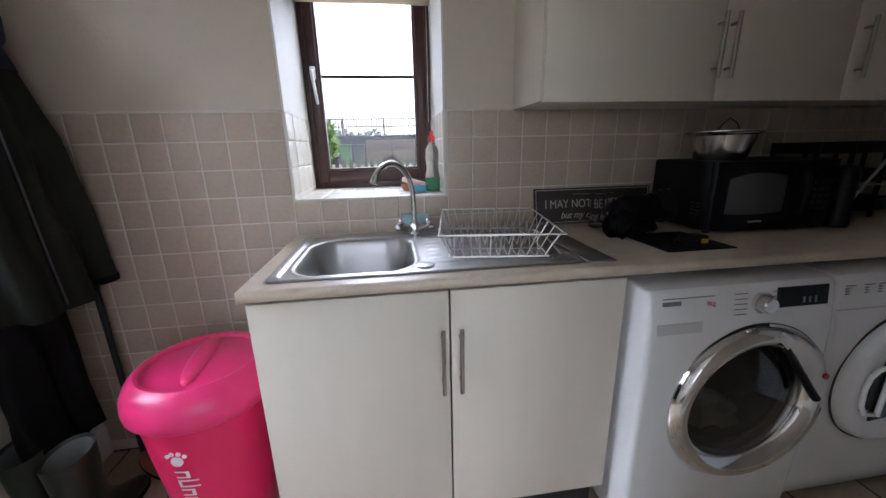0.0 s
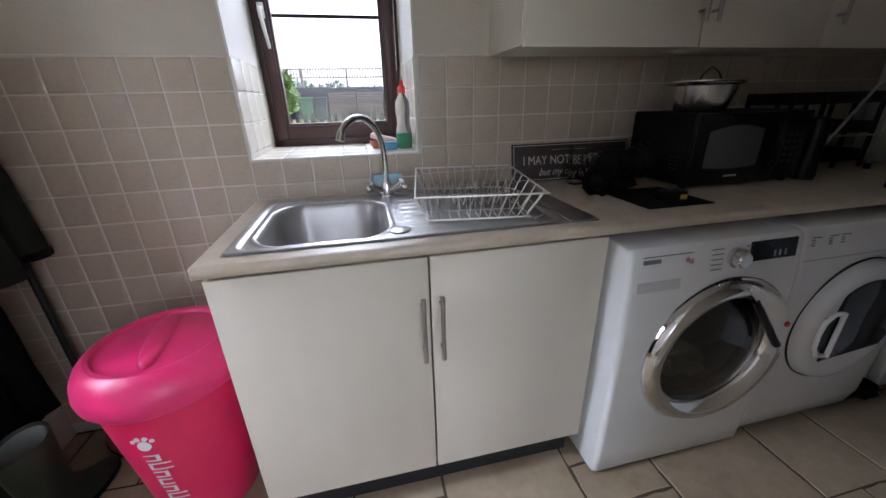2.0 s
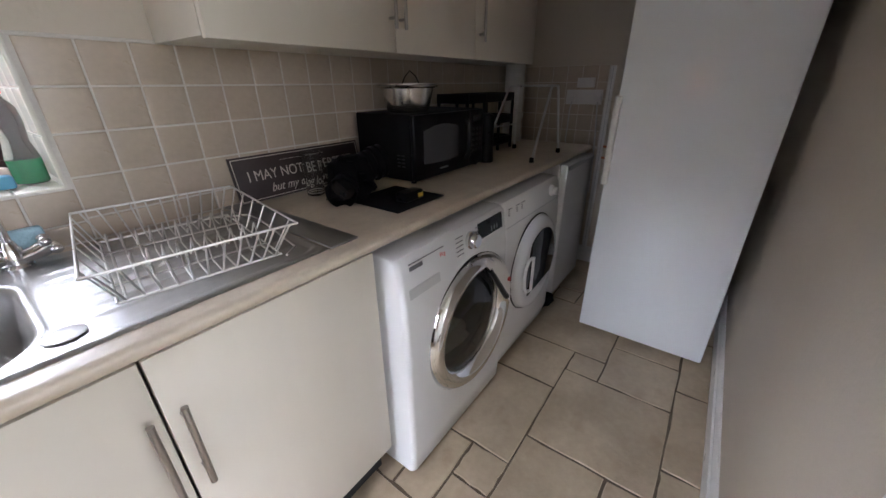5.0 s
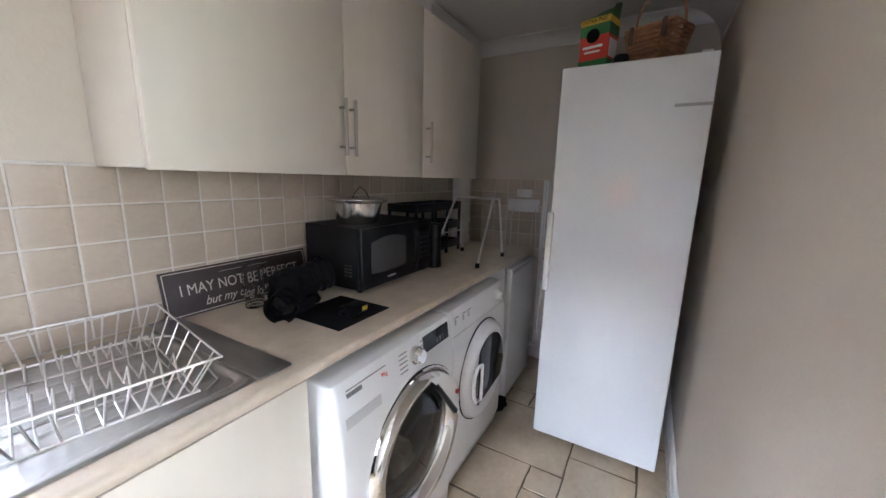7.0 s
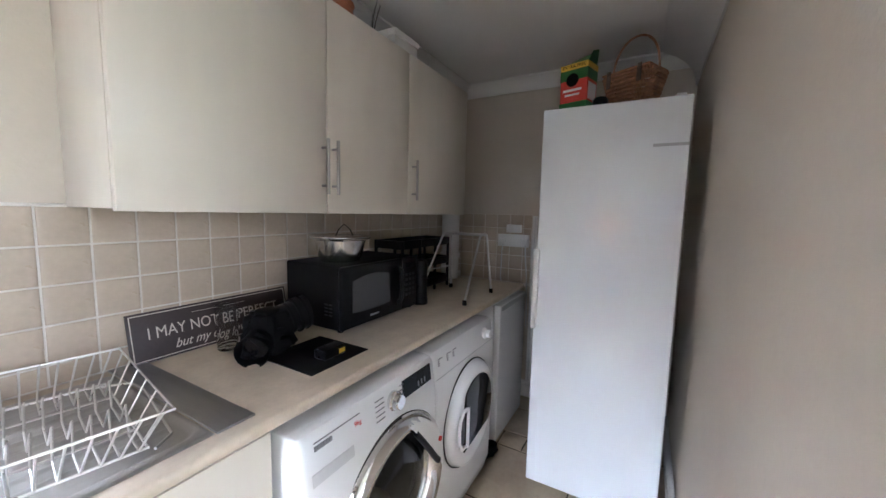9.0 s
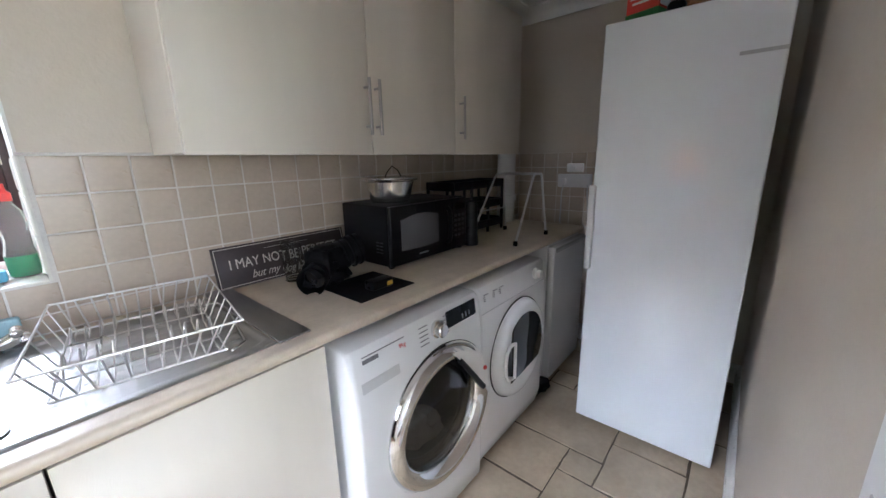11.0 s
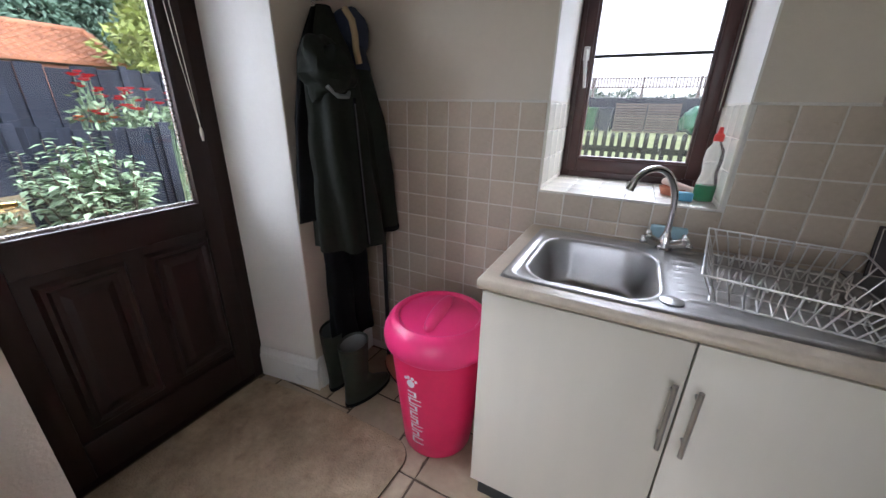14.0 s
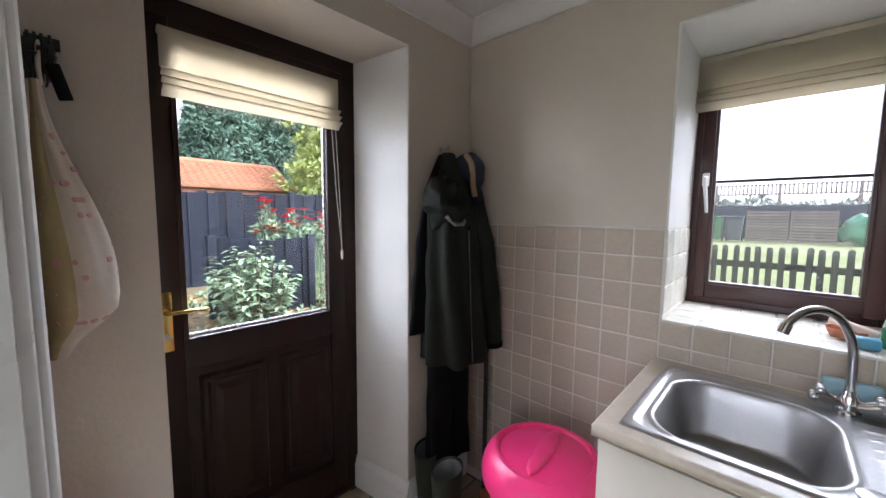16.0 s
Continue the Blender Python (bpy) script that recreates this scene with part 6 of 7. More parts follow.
bm = bmesh.new()
gxs = [-400, -120, -40, -20] + [-14 + 0.8 * k for k in range(40)] + [24, 60, 150, 400]
gys = [-400, -120, -40, -10, -5, 0, 2, 3] + [4 + k for k in range(20)] + [30, 60, 150, 400]
g = [[bm.verts.new((x, y, -0.16 if (-1.7 < x < 3.3 and y < 2.2 and y > -2.5) else min(1.2, ground_z(x, y)) + (0.03 * noise.noise(Vector((x * 0.7, y * 0.7, 0))) if abs(x) < 24 and y < 24 and y > 2.5 else 0))) for x in gxs] for y in gys]
for j in range(len(gys) - 1):
    for i in range(len(gxs) - 1):
        bm.faces.new((g[j][i], g[j][i + 1], g[j + 1][i + 1], g[j + 1][i]))
tagged(part("ground", bm, M["grass"], smooth=60), "mown garden lawn rising gently from the house", "lawn", kind="structure")
bm = bmesh.new()
pts = []
for k in range(40):
    a = 2 * math.pi * k / 40
    r = 1 + 0.10 * noise.noise(Vector((math.cos(a) * 2, math.sin(a) * 2, 5)))
    pts.append((-5.0 + 3.3 * r * math.cos(a), 1.6 + 2.6 * r * math.sin(a)))
prism(bm, pts, -0.05, 0.015)
tagged(part("flower_bed", bm, M["litter"], smooth=0), "flower bed strewn with yellow-brown fallen leaves", "flower bed", kind="structure")
setting("outer_wall", boxes((-1.70, -2.6, -0.2, -1.57, 0.30, 2.6), (-1.70, 1.155, -0.2, -1.57, 2.27, 2.6), (-1.57, 2.14, -0.2, WX0 - 0.01, 2.27, 2.6), (WX1 + 0.01, 2.14, -0.2, 3.3, 2.27, 2.6), (WX0 - 0.01, 2.14, -0.2, WX1 + 0.01, 2.27, WZ0 - 0.02)),
        M["render_out"], "brick outer skin of the house", "wall")

# fallen leaves on the bed
rl = random.Random(21)
bm = bmesh.new()
for k in range(2400):
    x, y = rl.uniform(-7.2, -2.2), rl.uniform(-0.3, 3.6)
    s = rl.uniform(0.025, 0.055)
    m = Matrix.Translation((x, y, 0.022)) @ pose(0, 0, 0, rl.uniform(-30, 30), rl.uniform(-30, 30), rl.uniform(0, 360))
    vs = [bm.verts.new(m @ Vector(p)) for p in ((-s, 0, 0), (0, -s * 0.45, 0.004), (s, 0, 0), (0, s * 0.45, 0.004))]
    bm.faces.new(vs)
tagged(part("fallen_leaves", bm, mat("fallen_leaf", (0.34, 0.225, 0.075), 0.9, vary=0.2, island=0.5, fine=0), smooth=0), "scatter of yellow and brown fallen leaves", "leaves", kind="stuff")

rl = random.Random(29)
bm = bmesh.new()
for k in range(1500):
    x, y = rl.uniform(-7.4, -2.4), rl.uniform(-0.3, 3.8)
    if noise.noise(Vector((x * 1.1, y * 1.1, 4))) < -0.05:
        continue
    for j in range(5):
        a, L = rl.uniform(0, 6.283), rl.uniform(0.04, 0.09)
        p = Vector((x, y, 0.01))
        o = Vector((math.cos(a) * L, math.sin(a) * L, rl.uniform(0.03, 0.09)))
        s = Vector((-math.sin(a), math.cos(a), 0)) * L * 0.22
        bm.faces.new([bm.verts.new(q) for q in (p, p + o * 0.6 + s, p + o, p + o * 0.6 - s)])
tagged(part("low_plants", bm, M["leaf_shrub"], smooth=0), "low green plants covering the flower bed", "plants", kind="stuff")

# black close-board fence across the bed
def board_fence(name, p, q, h, label, material, n, t=0.02, posts=(), rails=True):
    f = thing(name, (*p, ground_z(*p)), label, "fence")
    p, q = Vector(p), Vector(q)
    d = q - p
    ang = math.degrees(math.atan2(d.y, d.x))
    w = d.length / n
    me = None
    rf = random.Random(int(h * 100) + n)
    for k in range(n):
        c = p + d * ((k + 0.5) / n)
        gz = ground_z(c.x, c.y)
        if me is None:
            me = mesh_of("board", boxes((-w / 2 - 0.006, -t / 2, 0, w / 2 + 0.006, t / 2, 1.0), bevel=0.003, seg=1), material, 0)
        ob = new("board", me)
        ob.parent = f
        ob.matrix_parent_inverse = f.matrix_basis.inverted()
        ob.matrix_basis = pose(c.x, c.y, gz, 0, rf.uniform(-0.3, 0.3), ang + rf.uniform(-1, 1)) @ Matrix.Translation((0, (t / 2 + 0.002) * (1 if k % 2 else -1), 0)) @ Matrix.Diagonal((1, 1, h + rf.uniform(-0.03, 0.03), 1))
    for s in posts:
        c = p + d * s
        gz = ground_z(c.x, c.y)
        bm = boxes((c.x - 0.05, c.y - 0.05, gz, c.x + 0.05, c.y + 0.05, gz + h + 0.06), bevel=0.006)
        part("post", bm, material, f)
    return f


board_fence("garden_fence", (-8.0, -2.0), (-8.0, 8.5), 1.86, "tall black-stained close-board garden fence", M["fence_black"], 66, posts=(0.34, 0.55, 0.78))
board_fence("side_fence", (-5.35, 1.50), (-5.05, 2.72), 1.09, "low black-stained board fence behind the shrub", M["fence_black"], 11, posts=(0.0, 1.0))

# outbuilding with a clay pantile roof
ob_ = thing("outbuilding", (-13, 3.5, 0), "low brick outbuilding with an orange clay pantile roof behind the fence", "building")
part("wall", boxes((-14.6, -6.0, -0.05, -11.9, 5.3, 2.2)), M["brick_wall"], ob_, smooth=0)
roof_part = part("roof", boxes((-14.9, -6.2, 2.12, -11.8, 5.55, 2.16)), M["bark"], ob_, smooth=0)
rl = random.Random(5)
bm = bmesh.new()
sl = Vector((-1.55, 0, 0.85))
for r in range(9):
    for c in range(56):
        y = -6.1 + 0.21 * c
        o = Vector((-11.75, y, 2.16)) + sl * (r / 9)
        e = o + sl * (1.15 / 9)
        lift = 0.03
        vs = []
        for base, up in ((o, 0.035), (e, 0.0)):
            vs.append([bm.verts.new((base.x, y + dy, base.z + up + hh)) for dy, hh in ((0, 0.02), (0.05, 0.055), (0.10, 0.055), (0.15, 0.01), (0.205, 0.012))])
        for i in range(4):
            bm.faces.new((vs[0][i], vs[0][i + 1], vs[1][i + 1], vs[1][i]))
        a = [bm.verts.new((o.x, y + dy, o.z + hh)) for dy, hh in ((0, -0.01), (0.205, -0.01))]
        bm.faces.new((a[0], a[1], vs[0][4], vs[0][3], vs[0][2], vs[0][1], vs[0][0]))
pt = part("pantile", bm, M["roof_tile"], roof_part, "weathered orange pantiles", smooth=0)
pt["kind"] = "stuff"
bm = bmesh.new()
tube(bm, [(-13.32, -6.2, 3.02), (-13.32, 5.5, 3.02)], 0.11, 10)
tube(bm, [(-11.75, 5.50, 2.20), (-13.32, 5.50, 3.05)], 0.07, 8)
part("ridge", bm, M["roof_tile"], ob_)
bm = bmesh.new()
vs = [bm.verts.new(p) for p in ((-11.9, 5.3, 2.1), (-14.7, 5.3, 2.1), (-13.3, 5.3, 2.98))]
bm.faces.new(vs)
bmesh.ops.solidify(bm, geom=bm.faces[:], thickness=0.1)
part("gable", bm, M["brick_wall"], ob_, smooth=0)


def crown_mesh(bm, rl, clumps, leaf, per, spread, droop=0.0, narrow=0.45):
    """Small leaves in clumps: clumps are (centre, radius)."""
    for c, r in clumps:
        for k in range(per):
            d = Vector((rl.gauss(0, 1), rl.gauss(0, 1), rl.gauss(0, 1)))
            if d.length < 1e-3:
                continue
            d.normalize()
            p = Vector(c) + d * r * (rl.uniform(0.45, 1.0) ** 0.6) * spread
            s = leaf * rl.uniform(0.6, 1.3)
            q = (d + Vector((rl.uniform(-0.7, 0.7), rl.uniform(-0.7, 0.7), rl.uniform(-0.7, 0.7) - droop))).normalized()
            side = q.orthogonal().normalized()
            side = (side * math.cos(k) + q.cross(side) * math.sin(k)) * s * narrow
            vs = [bm.verts.new(p - q * s * 0.5), bm.verts.new(p + side * 0.8), bm.verts.new(p + q * s), bm.verts.new(p - side * 0.8)]
            bm.faces.new(vs)
    return bm


def tree(name, at, h, r, label, material, seed, shape="cone", leaf=0.16, n=70, per=60, trunk=0.16, category="tree", bare=0.12):
    rl = random.Random(seed)
    t = thing(name, at, label, category)
    x, y, z = at
    bm = bmesh.new()
    tube(bm, [(x, y, z - 0.05), (x + 0.03 * r, y, z + h * 0.35), (x - 0.02 * r, y + 0.02 * r, z + h * 0.92)], trunk, 10, trunk * 0.15)
    clumps = []
    for k in range(n):
        f = rl.uniform(bare, 1.0)
        if shape == "cone":
            rad = r * (1 - f) ** 0.75 * 1.05 + 0.12 * r
        else:
            rad = r * math.sqrt(max(0.02, 1 - ((f - 0.55) / 0.5) ** 2))
        a = rl.uniform(0, 2 * math.pi)
        q = rad * rl.uniform(0.35, 1.0)
        c = (x + q * math.cos(a), y + q * math.sin(a), z + h * f)
        clumps.append((c, r * rl.uniform(0.16, 0.32)))
        if k % 3 == 0:
            tube(bm, [(x, y, z + h * f * 0.85), ((x + c[0]) / 2, (y + c[1]) / 2, z + h * f * 0.95), c], trunk * 0.25, 5, trunk * 0.06)
    part("trunk", bm, M["bark"], t, smooth=60)
    bm = crown_mesh(bmesh.new(), rl, clumps, leaf, per, 1.0, 0.3 if shape == "cone" else 0.0)
    part("crown", bm, material, t, smooth=0)
    return t


for k, (x, y, h, r) in enumerate(((-24, 2.6, 6.0, 2.5), (-23, 6.5, 9.0, 2.7), (-25, 8.2, 10.0, 3.0), (-24, 10.6, 9.4, 2.9), (-27, 0.2, 6.0, 2.5), (-25, 13.2, 9.6, 3.0))):
    tree("conifer", (x, y, 0), h, r, "tall dark green conifer behind the outbuilding", M["leaf_dark"], 40 + k, "cone", 0.19, 300, 290, 0.22)
tree("garden_tree", (-11.0, 6.8, 0), 5.5, 1.6, "light yellow-green leafy tree beyond the fence", M["leaf_lime"], 60, "round", 0.15, 80, 70, 0.10, bare=0.35)
tree("garden_conifer", (-1.76, 8.0, 0.12), 2.35, 0.78, "bright green bushy conifer on the lawn", M["leaf_bright"], 61, "round", 0.085, 230, 130, 0.06, "shrub", bare=0.05)


def shrub(at, h, r, label, seed, leaf=0.13, stems=26):
    """Upright stems that carry broad pointed leaves."""
    rl = random.Random(seed)
    s = thing("shrub", at, label, "shrub")
    x, y, z = at
    bm, bl = bmesh.new(), bmesh.new()
    for k in range(stems):
        a, q = rl.uniform(0, 6.283), r * math.sqrt(rl.random())
        hh = h * (1 - 0.45 * (q / r) ** 2) * rl.uniform(0.75, 1.05)
        tip = Vector((x + q * math.cos(a), y + q * math.sin(a), z + hh))
        base = Vector((x + 0.25 * q * math.cos(a), y + 0.25 * q * math.sin(a), z - 0.03))
        mid = (tip + base) / 2 + Vector((0.06 * math.cos(a), 0.06 * math.sin(a), 0))
        tube(bm, [base, mid, tip], 0.008, 5, 0.004)
        for j in range(26):
            f = 0.15 + 0.85 * j / 25
            p = base.lerp(mid, f * 2) if f < 0.5 else mid.lerp(tip, f * 2 - 1)
            b = rl.uniform(0, 6.283)
            out = Vector((math.cos(b), math.sin(b), rl.uniform(-0.25, 0.55))).normalized()
            L = leaf * rl.uniform(0.6, 1.1)
            sd = out.cross(Vector((0, 0, 1))).normalized() * L * 0.24
            up = sd.cross(out).normalized() * L * 0.10
            v = [bl.verts.new(p), bl.verts.new(p + out * L * 0.45 + sd - up * 0), bl.verts.new(p + out * L - Vector((0, 0, L * 0.22))), bl.verts.new(p + out * L * 0.45 - sd), bl.verts.new(p + out * L * 0.5 - up)]
            bl.faces.new((v[0], v[1], v[4]))
            bl.faces.new((v[1], v[2], v[4]))
            bl.faces.new((v[2], v[3], v[4]))
            bl.faces.new((v[3], v[0], v[4]))
    part("stem", bm, M["bark"], s)
    part("leaves", bl, M["leaf_shrub"], s, "broad pale-edged green leaves", smooth=0)
    return s


shrub((-4.55, 1.74, 0.0), 1.10, 0.50, "leafy green shrub growing in the flower bed", 71, 0.15, 52)
shrub((-5.05, 1.55, 0.0), 1.30, 0.16, "thin upright leafy shrub by the fence post", 72, 0.12, 5)
shrub((-4.9, 3.0, 0.0), 0.95, 0.30, "leafy green plants at the fence end", 73, 0.09, 16)
shrub((-7.6, 1.35, 0.0), 1.35, 0.20, "spindly leafy plant against the black fence", 74, 0.09, 7)


def flowers(at, n, sx, sy, z0, z1, material, label, seed, size=0.045):
    rl = random.Random(seed)
    f = thing("flowering_plant", at, label, "flower")
    bm = bmesh.new()
    heads = []
    for k in range(n):
        tip = Vector((at[0] + rl.uniform(-sx, sx), at[1] + rl.uniform(-sy, sy), rl.uniform(z0, z1)))
        heads.append(tip)
        tube(bm, [(at[0] + (tip.x - at[0]) * 0.5, at[1] + (tip.y - at[1]) * 0.7, -0.02), ((tip.x + at[0]) / 2, (tip.y * 0.8 + at[1] * 0.2), tip.z * 0.6), tip], 0.005, 5, 0.003)
    part("stem", bm, M["leaf_shrub"], f)
    for tip in heads:
        bm = bmesh.new()
        s = size * rl.uniform(0.7, 1.3)
        for ring_n, rr, zz in ((9, 1.0, 0.0), (7, 0.7, 0.3), (5, 0.4, 0.5)):
            for j in range(ring_n):
                a = 2 * math.pi * j / ring_n + rr
                o = Vector((math.cos(a), math.sin(a), 0.35 + zz)) * s * rr
                sd = Vector((-math.sin(a), math.cos(a), 0)) * s * 0.34
                vs = [bm.verts.new(tip), bm.verts.new(tip + o * 0.6 + sd), bm.verts.new(tip + o), bm.verts.new(tip + o * 0.6 - sd)]
                bm.faces.new(vs)
        part("bloom", bm, material, f, smooth=0)
    bm = crown_mesh(bmesh.new(), rl, [((h.x + rl.uniform(-0.1, 0.1), h.y + rl.uniform(-0.1, 0.1), h.z - rl.uniform(0.12, 0.4)), 0.12) for h in heads], 0.06, 14, 1.0)
    part("leaves", bm, M["leaf_shrub"], f, smooth=0)
    return f


flowers((-5.5, 2.80, 0), 46, 0.2, 0.60, 1.18, 1.50, M["petal_red"], "clump of tall red dahlias in bloom", 81, 0.068)
flowers((-5.6, 2.35, 0), 8, 0.1, 0.12, 1.45, 1.70, M["petal_red"], "tall stem of red dahlias in bloom", 83, 0.065)
flowers((-5.6, 2.30, 0), 7, 0.15, 0.22, 1.10, 1.18, M["petal_orange"], "orange dahlias in bloom above the low fence", 82, 0.07)

# picket fence across the lawn
pf = thing("picket_fence", (0, 5.6, 0), "low dark grey picket fence across the lawn", "fence")
PY = 5.6
pz = ground_z(0, PY)
bm = bmesh.new()
w = 0.027
pts = [(-w, 0)] + [(-w * math.cos(math.pi * k / 8), 1.03 + w * math.sin(math.pi * k / 8)) for k in range(9)] + [(w, 0)]
sweep(bm, True, [[(x, -0.009, z) for x, z in pts], [(x, 0.009, z) for x, z in pts]])
pick = mesh_of("picket", bm, M["picket"], 0)
rp = random.Random(9)
for k in range(106):
    x = -5.0 + 0.101 * k
    o = new("picket", pick)
    o.parent = pf
    o.matrix_parent_inverse = pf.matrix_basis.inverted()
    o.matrix_basis = pose(x, PY + rp.uniform(-0.003, 0.003), pz + rp.uniform(-0.01, 0.01), 0, rp.uniform(-0.6, 0.6), rp.uniform(-3, 3))
for z in (0.30, 0.80):
    part("rail", boxes((-5.1, PY + 0.012, pz + z, 5.8, PY + 0.045, pz + z + 0.075), bevel=0.003), M["picket"], pf)
for x in (-4.6, -2.8, -1.0, 0.8, 2.6, 4.4):
    part("post", boxes((x - 0.04, PY + 0.046, pz - 0.1, x + 0.04, PY + 0.12, pz + 1.0), bevel=0.005), M["picket"], pf)

# far end of the garden
YF = 20.0
fz0 = ground_z(0, YF)
wf = board_fence("boundary_fence", (-9.0, 21.5), (12.0, 21.5), 1.50, "dark board fence at the end of the garden", M["fence_black"], 120)
for k, x0 in enumerate((-1.03, 0.31)):
    p = thing("slatted_panel", (x0 + 0.66, YF, fz0), "weathered brown slatted timber panel standing on the lawn", "panel", "slatted panels")
    rs = random.Random(k)
    for j in range(11):
        z = fz0 + 0.02 + 0.115 * j
        part("slat", boxes((x0 + 0.02, YF - 0.02 + rs.uniform(-0.006, 0.006), z, x0 + 1.30, YF, z + 0.088)), M["fence_grey"], p, smooth=0)
    for x in (x0 + 0.02, x0 + 0.64, x0 + 1.26):
        part("batten", boxes((x, YF - 0.045, fz0 - 0.02, x + 0.045, YF - 0.022, fz0 + 1.29)), M["fence_grey"], p, smooth=0)


def wheelie(x, y, material, label):
    z = ground_z(x, y)
    b = thing("wheelie_bin", (x, y, z), label, "bin", "wheelie bins")
    bm = bmesh.new()
    sweep(bm, True, [[(x + sx * 0.24 * s, y + sy * 0.26 * s, z + h) for sx, sy in ((-1, -1), (1, -1), (1, 1), (-1, 1))] for h, s in ((0.06, 0.86), (0.98, 1.12))])
    bmesh.ops.bevel(bm, geom=bm.edges[:], offset=0.02, segments=2, affect="EDGES")
    part("tub", bm, material, b)
    part("lid", boxes((x - 0.30, y - 0.33, z + 0.98, x + 0.30, y + 0.32, z + 1.07), bevel=0.025, seg=3), material, b)
    for s in (-1, 1):
        bm = bmesh.new()
        lathe(bm, [(0, -0.025), (0.1, -0.025), (0.1, 0.025), (0, 0.025)], (x + s * 0.26, y + 0.22, z + 0.10), 18, "x")
        part("wheel", bm, M["black_matt"], b)
    bm = bmesh.new()
    tube(bm, [(x - 0.22, y + 0.36, z + 1.0), (x + 0.22, y + 0.36, z + 1.0)], 0.018, 8)
    part("grab_bar", bm, material, b)
    return b


wheelie(-2.02, 19.6, M["bin_green"], "green plastic wheelie bin at the end of the lawn")
wheelie(-1.36, 19.6, M["bin_grey"], "charcoal plastic wheelie bin beside the slatted panels")
tp = thing("covered_mower", (2.25, 20.0, fz0), "green tarpaulin draped over garden equipment", "cover")
bm = bmesh.new()
blob(bm, (2.3, 20.0, fz0 + 0.55), 0.60, 0.5, 0.62, 28, 0.35, 3.0)
for v in bm.verts:
    v.co.z = max(v.co.z, fz0 + 0.0)
part("cover", bm, M["tarp"], tp)

# raised slatted railing beyond the garden
rf_ = thing("railing", (0, 24.0, 0.5), "long grey slatted railing beyond the garden fence", "railing")
RY, RZ0, RZ1 = 24.0, 2.62, 3.12
for z in (RZ0, RZ1 - 0.06):
    part("rail", boxes((-9, RY, z, 11, RY + 0.05, z + 0.06)), M["fence_grey"], rf_, smooth=0)
me = mesh_of("baluster", boxes((-0.032, -0.02, 0, 0.032, 0.0, RZ1 - RZ0 + 0.08)), M["fence_grey"], 0)
for k in range(130):
    o = new("baluster", me)
    o.parent = rf_
    o.matrix_parent_inverse = rf_.matrix_basis.inverted()
    o.matrix_basis = pose(-8.9 + 0.152 * k, RY, RZ0 - 0.04)
for x in (-7.6, -5.2, -2.6, -0.1, 2.5, 5.0, 7.6):
    part("post", boxes((x - 0.06, RY + 0.05, 0.3, x + 0.06, RY + 0.17, RZ1 + 0.04)), M["fence_grey"], rf_, smooth=0)
# far hedge line
rl = random.Random(33)
bm = crown_mesh(bmesh.new(), rl, [((-40 + 0.8 * k, 60 + rl.uniform(-3, 3), 2.0 + rl.uniform(-0.5, 0.9)), rl.uniform(1.2, 2.0)) for k in range(110)], 0.45, 130, 1.0)
tagged(part("far_trees", bm, M["leaf_far"], smooth=0), "distant line of hedges and trees", "trees", kind="stuff")


# ---- tiles, last ----
def tile_mesh(name, w, h, t, bevel, material):
    """A tile lying in the xz plane, face towards -y, soft-edged."""
    bm = bmesh.new()
    b = bevel
    if bevel > 0.0019:
        # a cushioned face that falls away to soft edges
        steps_in = [(0.0, t), (0.0, 0.0032), (0.0012, 0.0018), (0.004, 0.0009), (0.010, 0.0003), (0.018, 0.0)]
    else:
        steps_in = [(0.0, t), (0.0, b), (b, 0.0)]
    rings = [[(q, -t + d, q), (w - q, -t + d, q), (w - q, -t + d, h - q), (q, -t + d, h - q)] for q, d in steps_in if q < 0.45 * min(w, h)]
    r = [[bm.verts.new(p) for p in ring] for ring in rings]
    for a, c in zip(r, r[1:]):
        for i in range(4):
            bm.faces.new((a[i], a[(i + 1) % 4], c[(i + 1) % 4], c[i]))
    bm.faces.new(r[-1])
    return mesh_of(name, bm, material, 50)


TILE_MESHES = {}
def tile(parent, x, y, z, w, h, rot=0, material="tile", t=0.0065):
    key = (round(w, 3), round(h, 3), material, t)
    if key not in TILE_MESHES:
        TILE_MESHES[key] = tile_mesh("tile", w, h, t, 0.002, M[material])
    ob = new("tile", TILE_MESHES[key])
    ob.parent = parent
    ob.matrix_basis = pose(x, y, z, random.uniform(-0.25, 0.25), 0, rot + random.uniform(-0.25, 0.25))
    return ob


PITCH, GAP = 0.1025, 0.0048
ROW_TOP = 1.378
rows = [ROW_TOP - PITCH * k for k in range(14)]
yb = YW + 0.0065
bed = bmesh.new()
box(bed, XL, YW + 0.0035, 0, WX0, YW + 0.0072, ROW_TOP + 0.004)
box(bed, WX1, YW + 0.0035, 0.0, XR, YW + 0.0072, ROW_TOP + 0.004)
box(bed, WX0, YW + 0.0035, 0.0, WX1, YW + 0.0072, WZ0)
wall_tiles = setting("wall_tiling", bed, M["grout"], "square beige ceramic wall tiles with pale grout", "tiles")
# window wall, beside the door
for k, zt in enumerate(rows[:-1]):
    for i in range(9):
        x1 = WX0 - 0.004 - PITCH * i
        x0 = max(XL + 0.002, x1 - PITCH + GAP)
        if x1 - x0 > 0.02:
            z0 = zt - PITCH + GAP
            if not (i == 0 and z0 < 0.7):
                tile(wall_tiles, x0, yb, z0, x1 - x0, PITCH - GAP)
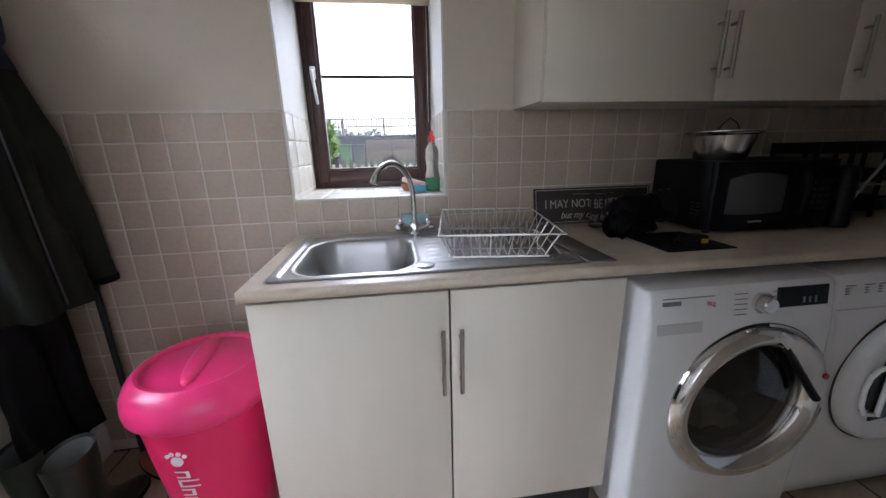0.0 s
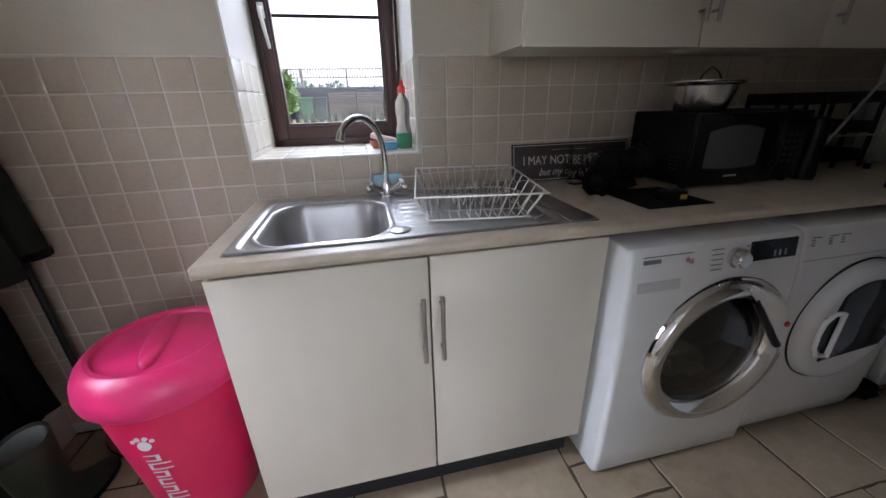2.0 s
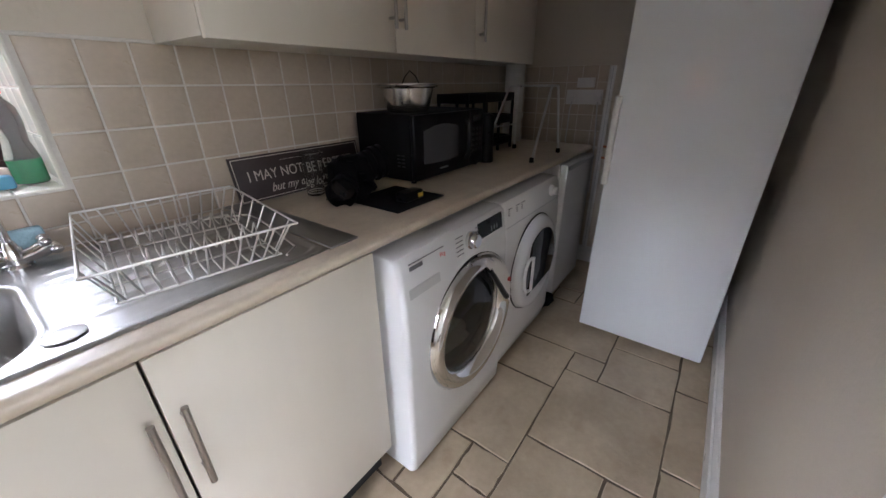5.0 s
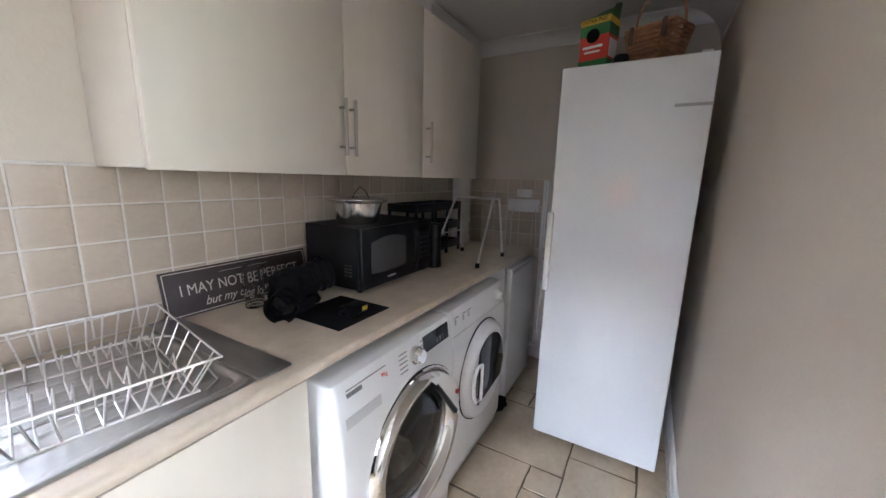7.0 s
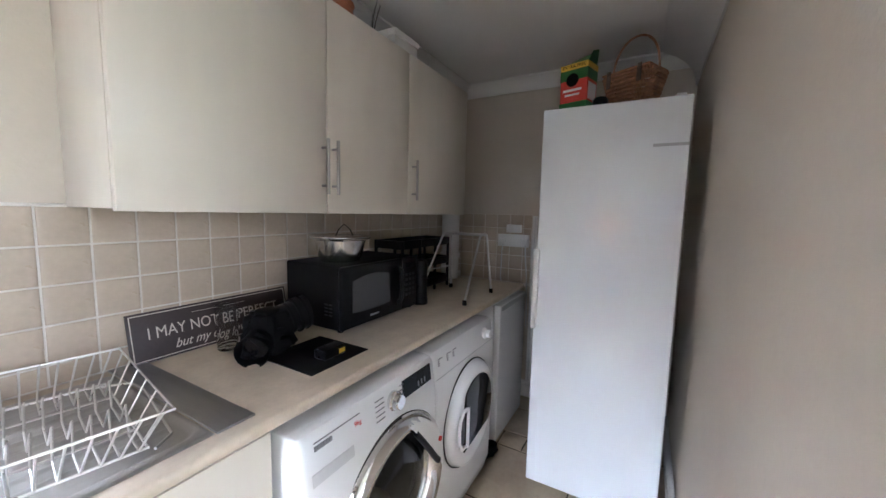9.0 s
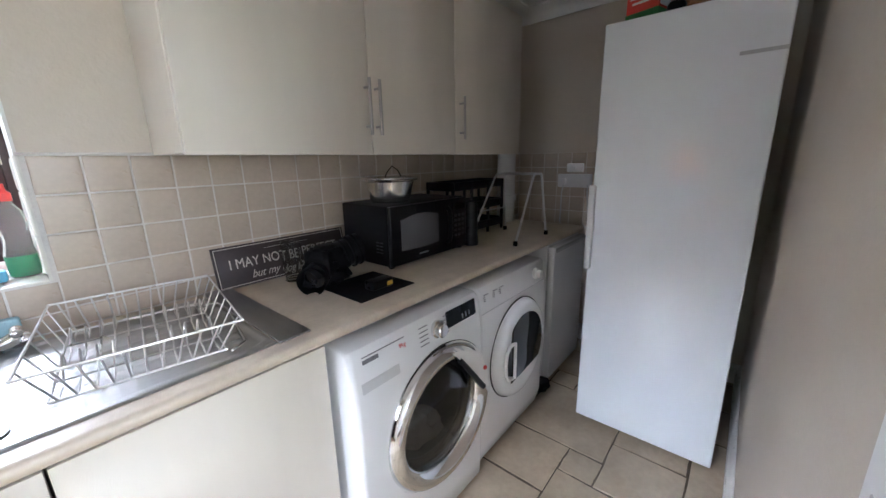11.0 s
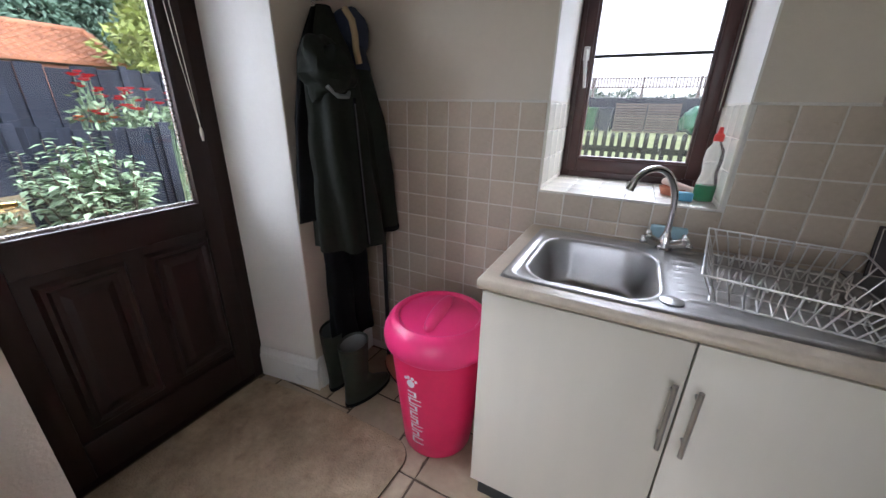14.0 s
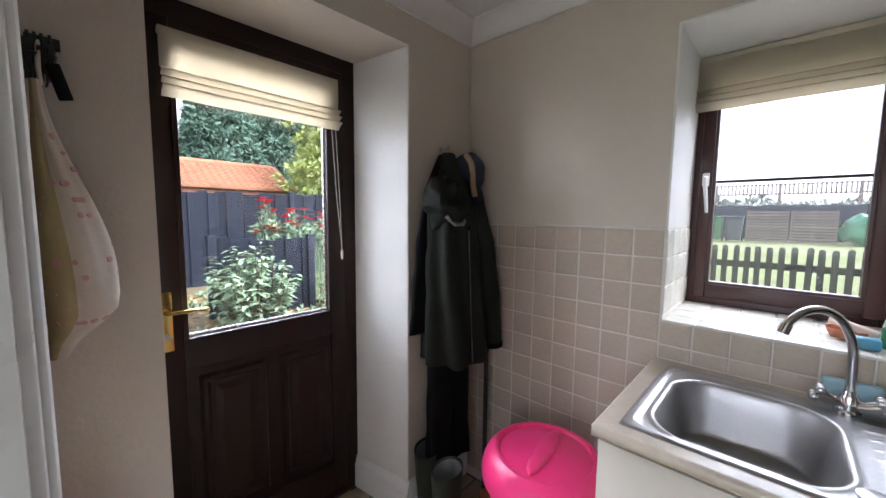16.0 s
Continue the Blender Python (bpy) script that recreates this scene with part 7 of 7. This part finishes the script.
# window wall, over the worktop
for k, zt in enumerate(rows[:5]):
    z0 = max(WT + 0.003, zt - PITCH + GAP)
    for i in range(25):
        x0 = WX1 + 0.012 + PITCH * i
        x1 = min(XR - 0.002, x0 + PITCH - GAP)
        if x1 - x0 > 0.02 and zt - z0 > 0.012:
            tile(wall_tiles, x0, yb, z0, x1 - x0, zt - z0)
# under the sill
for z0, z1 in ((0.966, WZ0 - 0.006), (WT + 0.003, 0.962)):
    for i in range(6):
        x0 = WX0 + PITCH * i
        x1 = min(WX1 + 0.008, x0 + PITCH - GAP)
        tile(wall_tiles, x0, yb, z0, x1 - x0, z1 - z0)
# end wall
bed = bmesh.new()
box(bed, XR - 0.004, 1.03, 0.85, XR + 0.0005, YW + 0.003, ROW_TOP + 0.002)
far_tiles = setting("end_wall_tiling", bed, M["grout"], "square beige ceramic tiles on the end wall", "tiles")
for k, zt in enumerate(rows[:5]):
    for i in range(6):
        y1 = YW - 0.002 - PITCH * i
        tile(far_tiles, XR - 0.001, y1, zt - PITCH + GAP, PITCH - GAP if i < 5 else 0.06, PITCH - GAP, -90)
# tiled sill and lower sides of the window recess
sill = setting("window_sill", boxes((WX0, YW + 0.004, WZ0 - 0.004, WX1, WY, WZ0 + 0.001)), M["sill_grout"], "cream tiled window sill", "sill")
for i in range(6):
    for j in range(4):
        x0, x1 = WX0 + 0.006 + 0.101 * i, min(WX1 - 0.006, WX0 + 0.103 + 0.101 * i)
        y0, y1 = YW - 0.001 + 0.106 * j, min(WY - 0.001, YW + 0.101 + 0.106 * j)
        if x1 - x0 > 0.02:
            key = (round(x1 - x0, 3), round(y1 - y0, 3), "sill_tile", 0.006)
            if key not in TILE_MESHES:
                TILE_MESHES[key] = tile_mesh("tile", key[0], key[1], 0.006, 0.002, M["sill_tile"])
            ob = new("tile", TILE_MESHES[key])
            ob.parent = sill
            ob.matrix_basis = Matrix(((1, 0, 0, x0), (0, 0, 1, y0), (0, -1, 0, WZ0 - 0.0005), (0, 0, 0, 1)))
side_bed = setting("window_side_tiling", boxes((WX0 - 0.001, YW + 0.003, WZ0, WX0 + 0.006, WY, 1.386), (WX1 - 0.006, YW + 0.003, WZ0, WX1 + 0.001, WY, 1.386)), M["sill_grout"], "cream tiles lining the lower window recess", "tiles")
for j in range(4):
    y0, y1 = YW - 0.001 + 0.106 * j, min(WY - 0.001, YW + 0.101 + 0.106 * j)
    for zt in rows[:4]:
        z0 = max(WZ0 + 0.008, zt - PITCH + GAP)
        if zt - z0 > 0.01:
            tile(side_bed, WX0 + 0.003, y0, z0, y1 - y0, zt - z0, 90, "sill_tile", 0.008)
            tile(side_bed, WX1 - 0.003, y1, z0, y1 - y0, zt - z0, -90, "sill_tile", 0.008)
# bead along the top of the tiling
bm = bmesh.new()
for x0, x1 in ((XL, WX0 + 0.004), (WX1 - 0.004, XR)):
    tube(bm, [(x0, YW + 0.004, ROW_TOP + 0.003), (x1, YW + 0.004, ROW_TOP + 0.003)], 0.005, 8)
setting("tile_trim", bm, M["grout"], "thin pale trim along the tile top", "trim")

# stone floor in mixed sizes on one module
U = 0.1512
IX, IY = range(-18, 12), range(-5, 10)
taken = set()
placed = []
def lay(i, j, w, h):
    placed.append((i, j, w, h))
    for a in range(w):
        for c in range(h):
            taken.add((i + a, j + c))
for s in ((0, 0, 3, 3), (3, 2, 1, 1), (-1, 3, 3, 2), (2, 3, 2, 2), (-2, 3, 1, 1), (3, 0, 2, 2), (-3, 1, 3, 2), (4, 2, 3, 3), (1, -1, 3, 1), (-6, 4, 3, 3), (-3, 4, 2, 1), (-8, 5, 2, 1), (-12, 5, 1, 1), (-11, 5, 3, 2)):
    lay(*s)
rnd = random.Random(11)
for j in IY:
    for i in IX:
        if (i, j) in taken:
            continue
        opts = [(3, 3), (3, 2), (2, 3), (2, 2), (3, 2), (2, 2), (1, 1)]
        rnd.shuffle(opts)
        for w, h in opts + [(1, 1)]:
            if all((i + a, j + c) not in taken and i + a in IX and j + c in IY for a in range(w) for c in range(h)):
                lay(i, j, w, h)
                break
floor_ob = bpy.data.objects["floor"]
for i, j, w, h in placed:
    x0, y0 = 1.274 + U * i + 0.0045, 0.246 + U * j + 0.0045
    x1, y1 = min(XR - 0.002, x0 + U * w - 0.009), min(YW - 0.001, y0 + U * h - 0.009)
    x0 = max(-1.40, x0)
    if x1 - x0 < 0.03 or y1 - y0 < 0.03:
        continue
    bm = bmesh.new()
    rr = random.Random(i * 31 + j)
    def edge(xa, ya, xb, yb2, n):
        return [(xa + (xb - xa) * k / n + rr.uniform(-0.003, 0.003), ya + (yb2 - ya) * k / n + rr.uniform(-0.003, 0.003)) for k in range(n)]
    ring = edge(x0, y0, x1, y0, 4) + edge(x1, y0, x1, y1, 4) + edge(x1, y1, x0, y1, 4) + edge(x0, y1, x0, y0, 4)
    cx, cy = (x0 + x1) / 2, (y0 + y1) / 2
    hgt = rr.uniform(-0.0008, 0.0008)
    def inner(p, b):
        return (p[0] + (b if p[0] < cx else -b), p[1] + (b if p[1] < cy else -b))
    low = [bm.verts.new((*p, -0.012)) for p in ring]
    mid = [bm.verts.new((*p, -0.003)) for p in ring]
    top = [bm.verts.new((*inner(p, 0.003), hgt)) for p in ring]
    for a, c in ((low, mid), (mid, top)):
        for k in range(16):
            bm.faces.new((a[k], a[(k + 1) % 16], c[(k + 1) % 16], c[k]))
    bm.faces.new(top)
    ob = new("floor_tile", mesh_of("floor_tile", bm, M["floor_tile"], 0))
    ob.parent = floor_ob
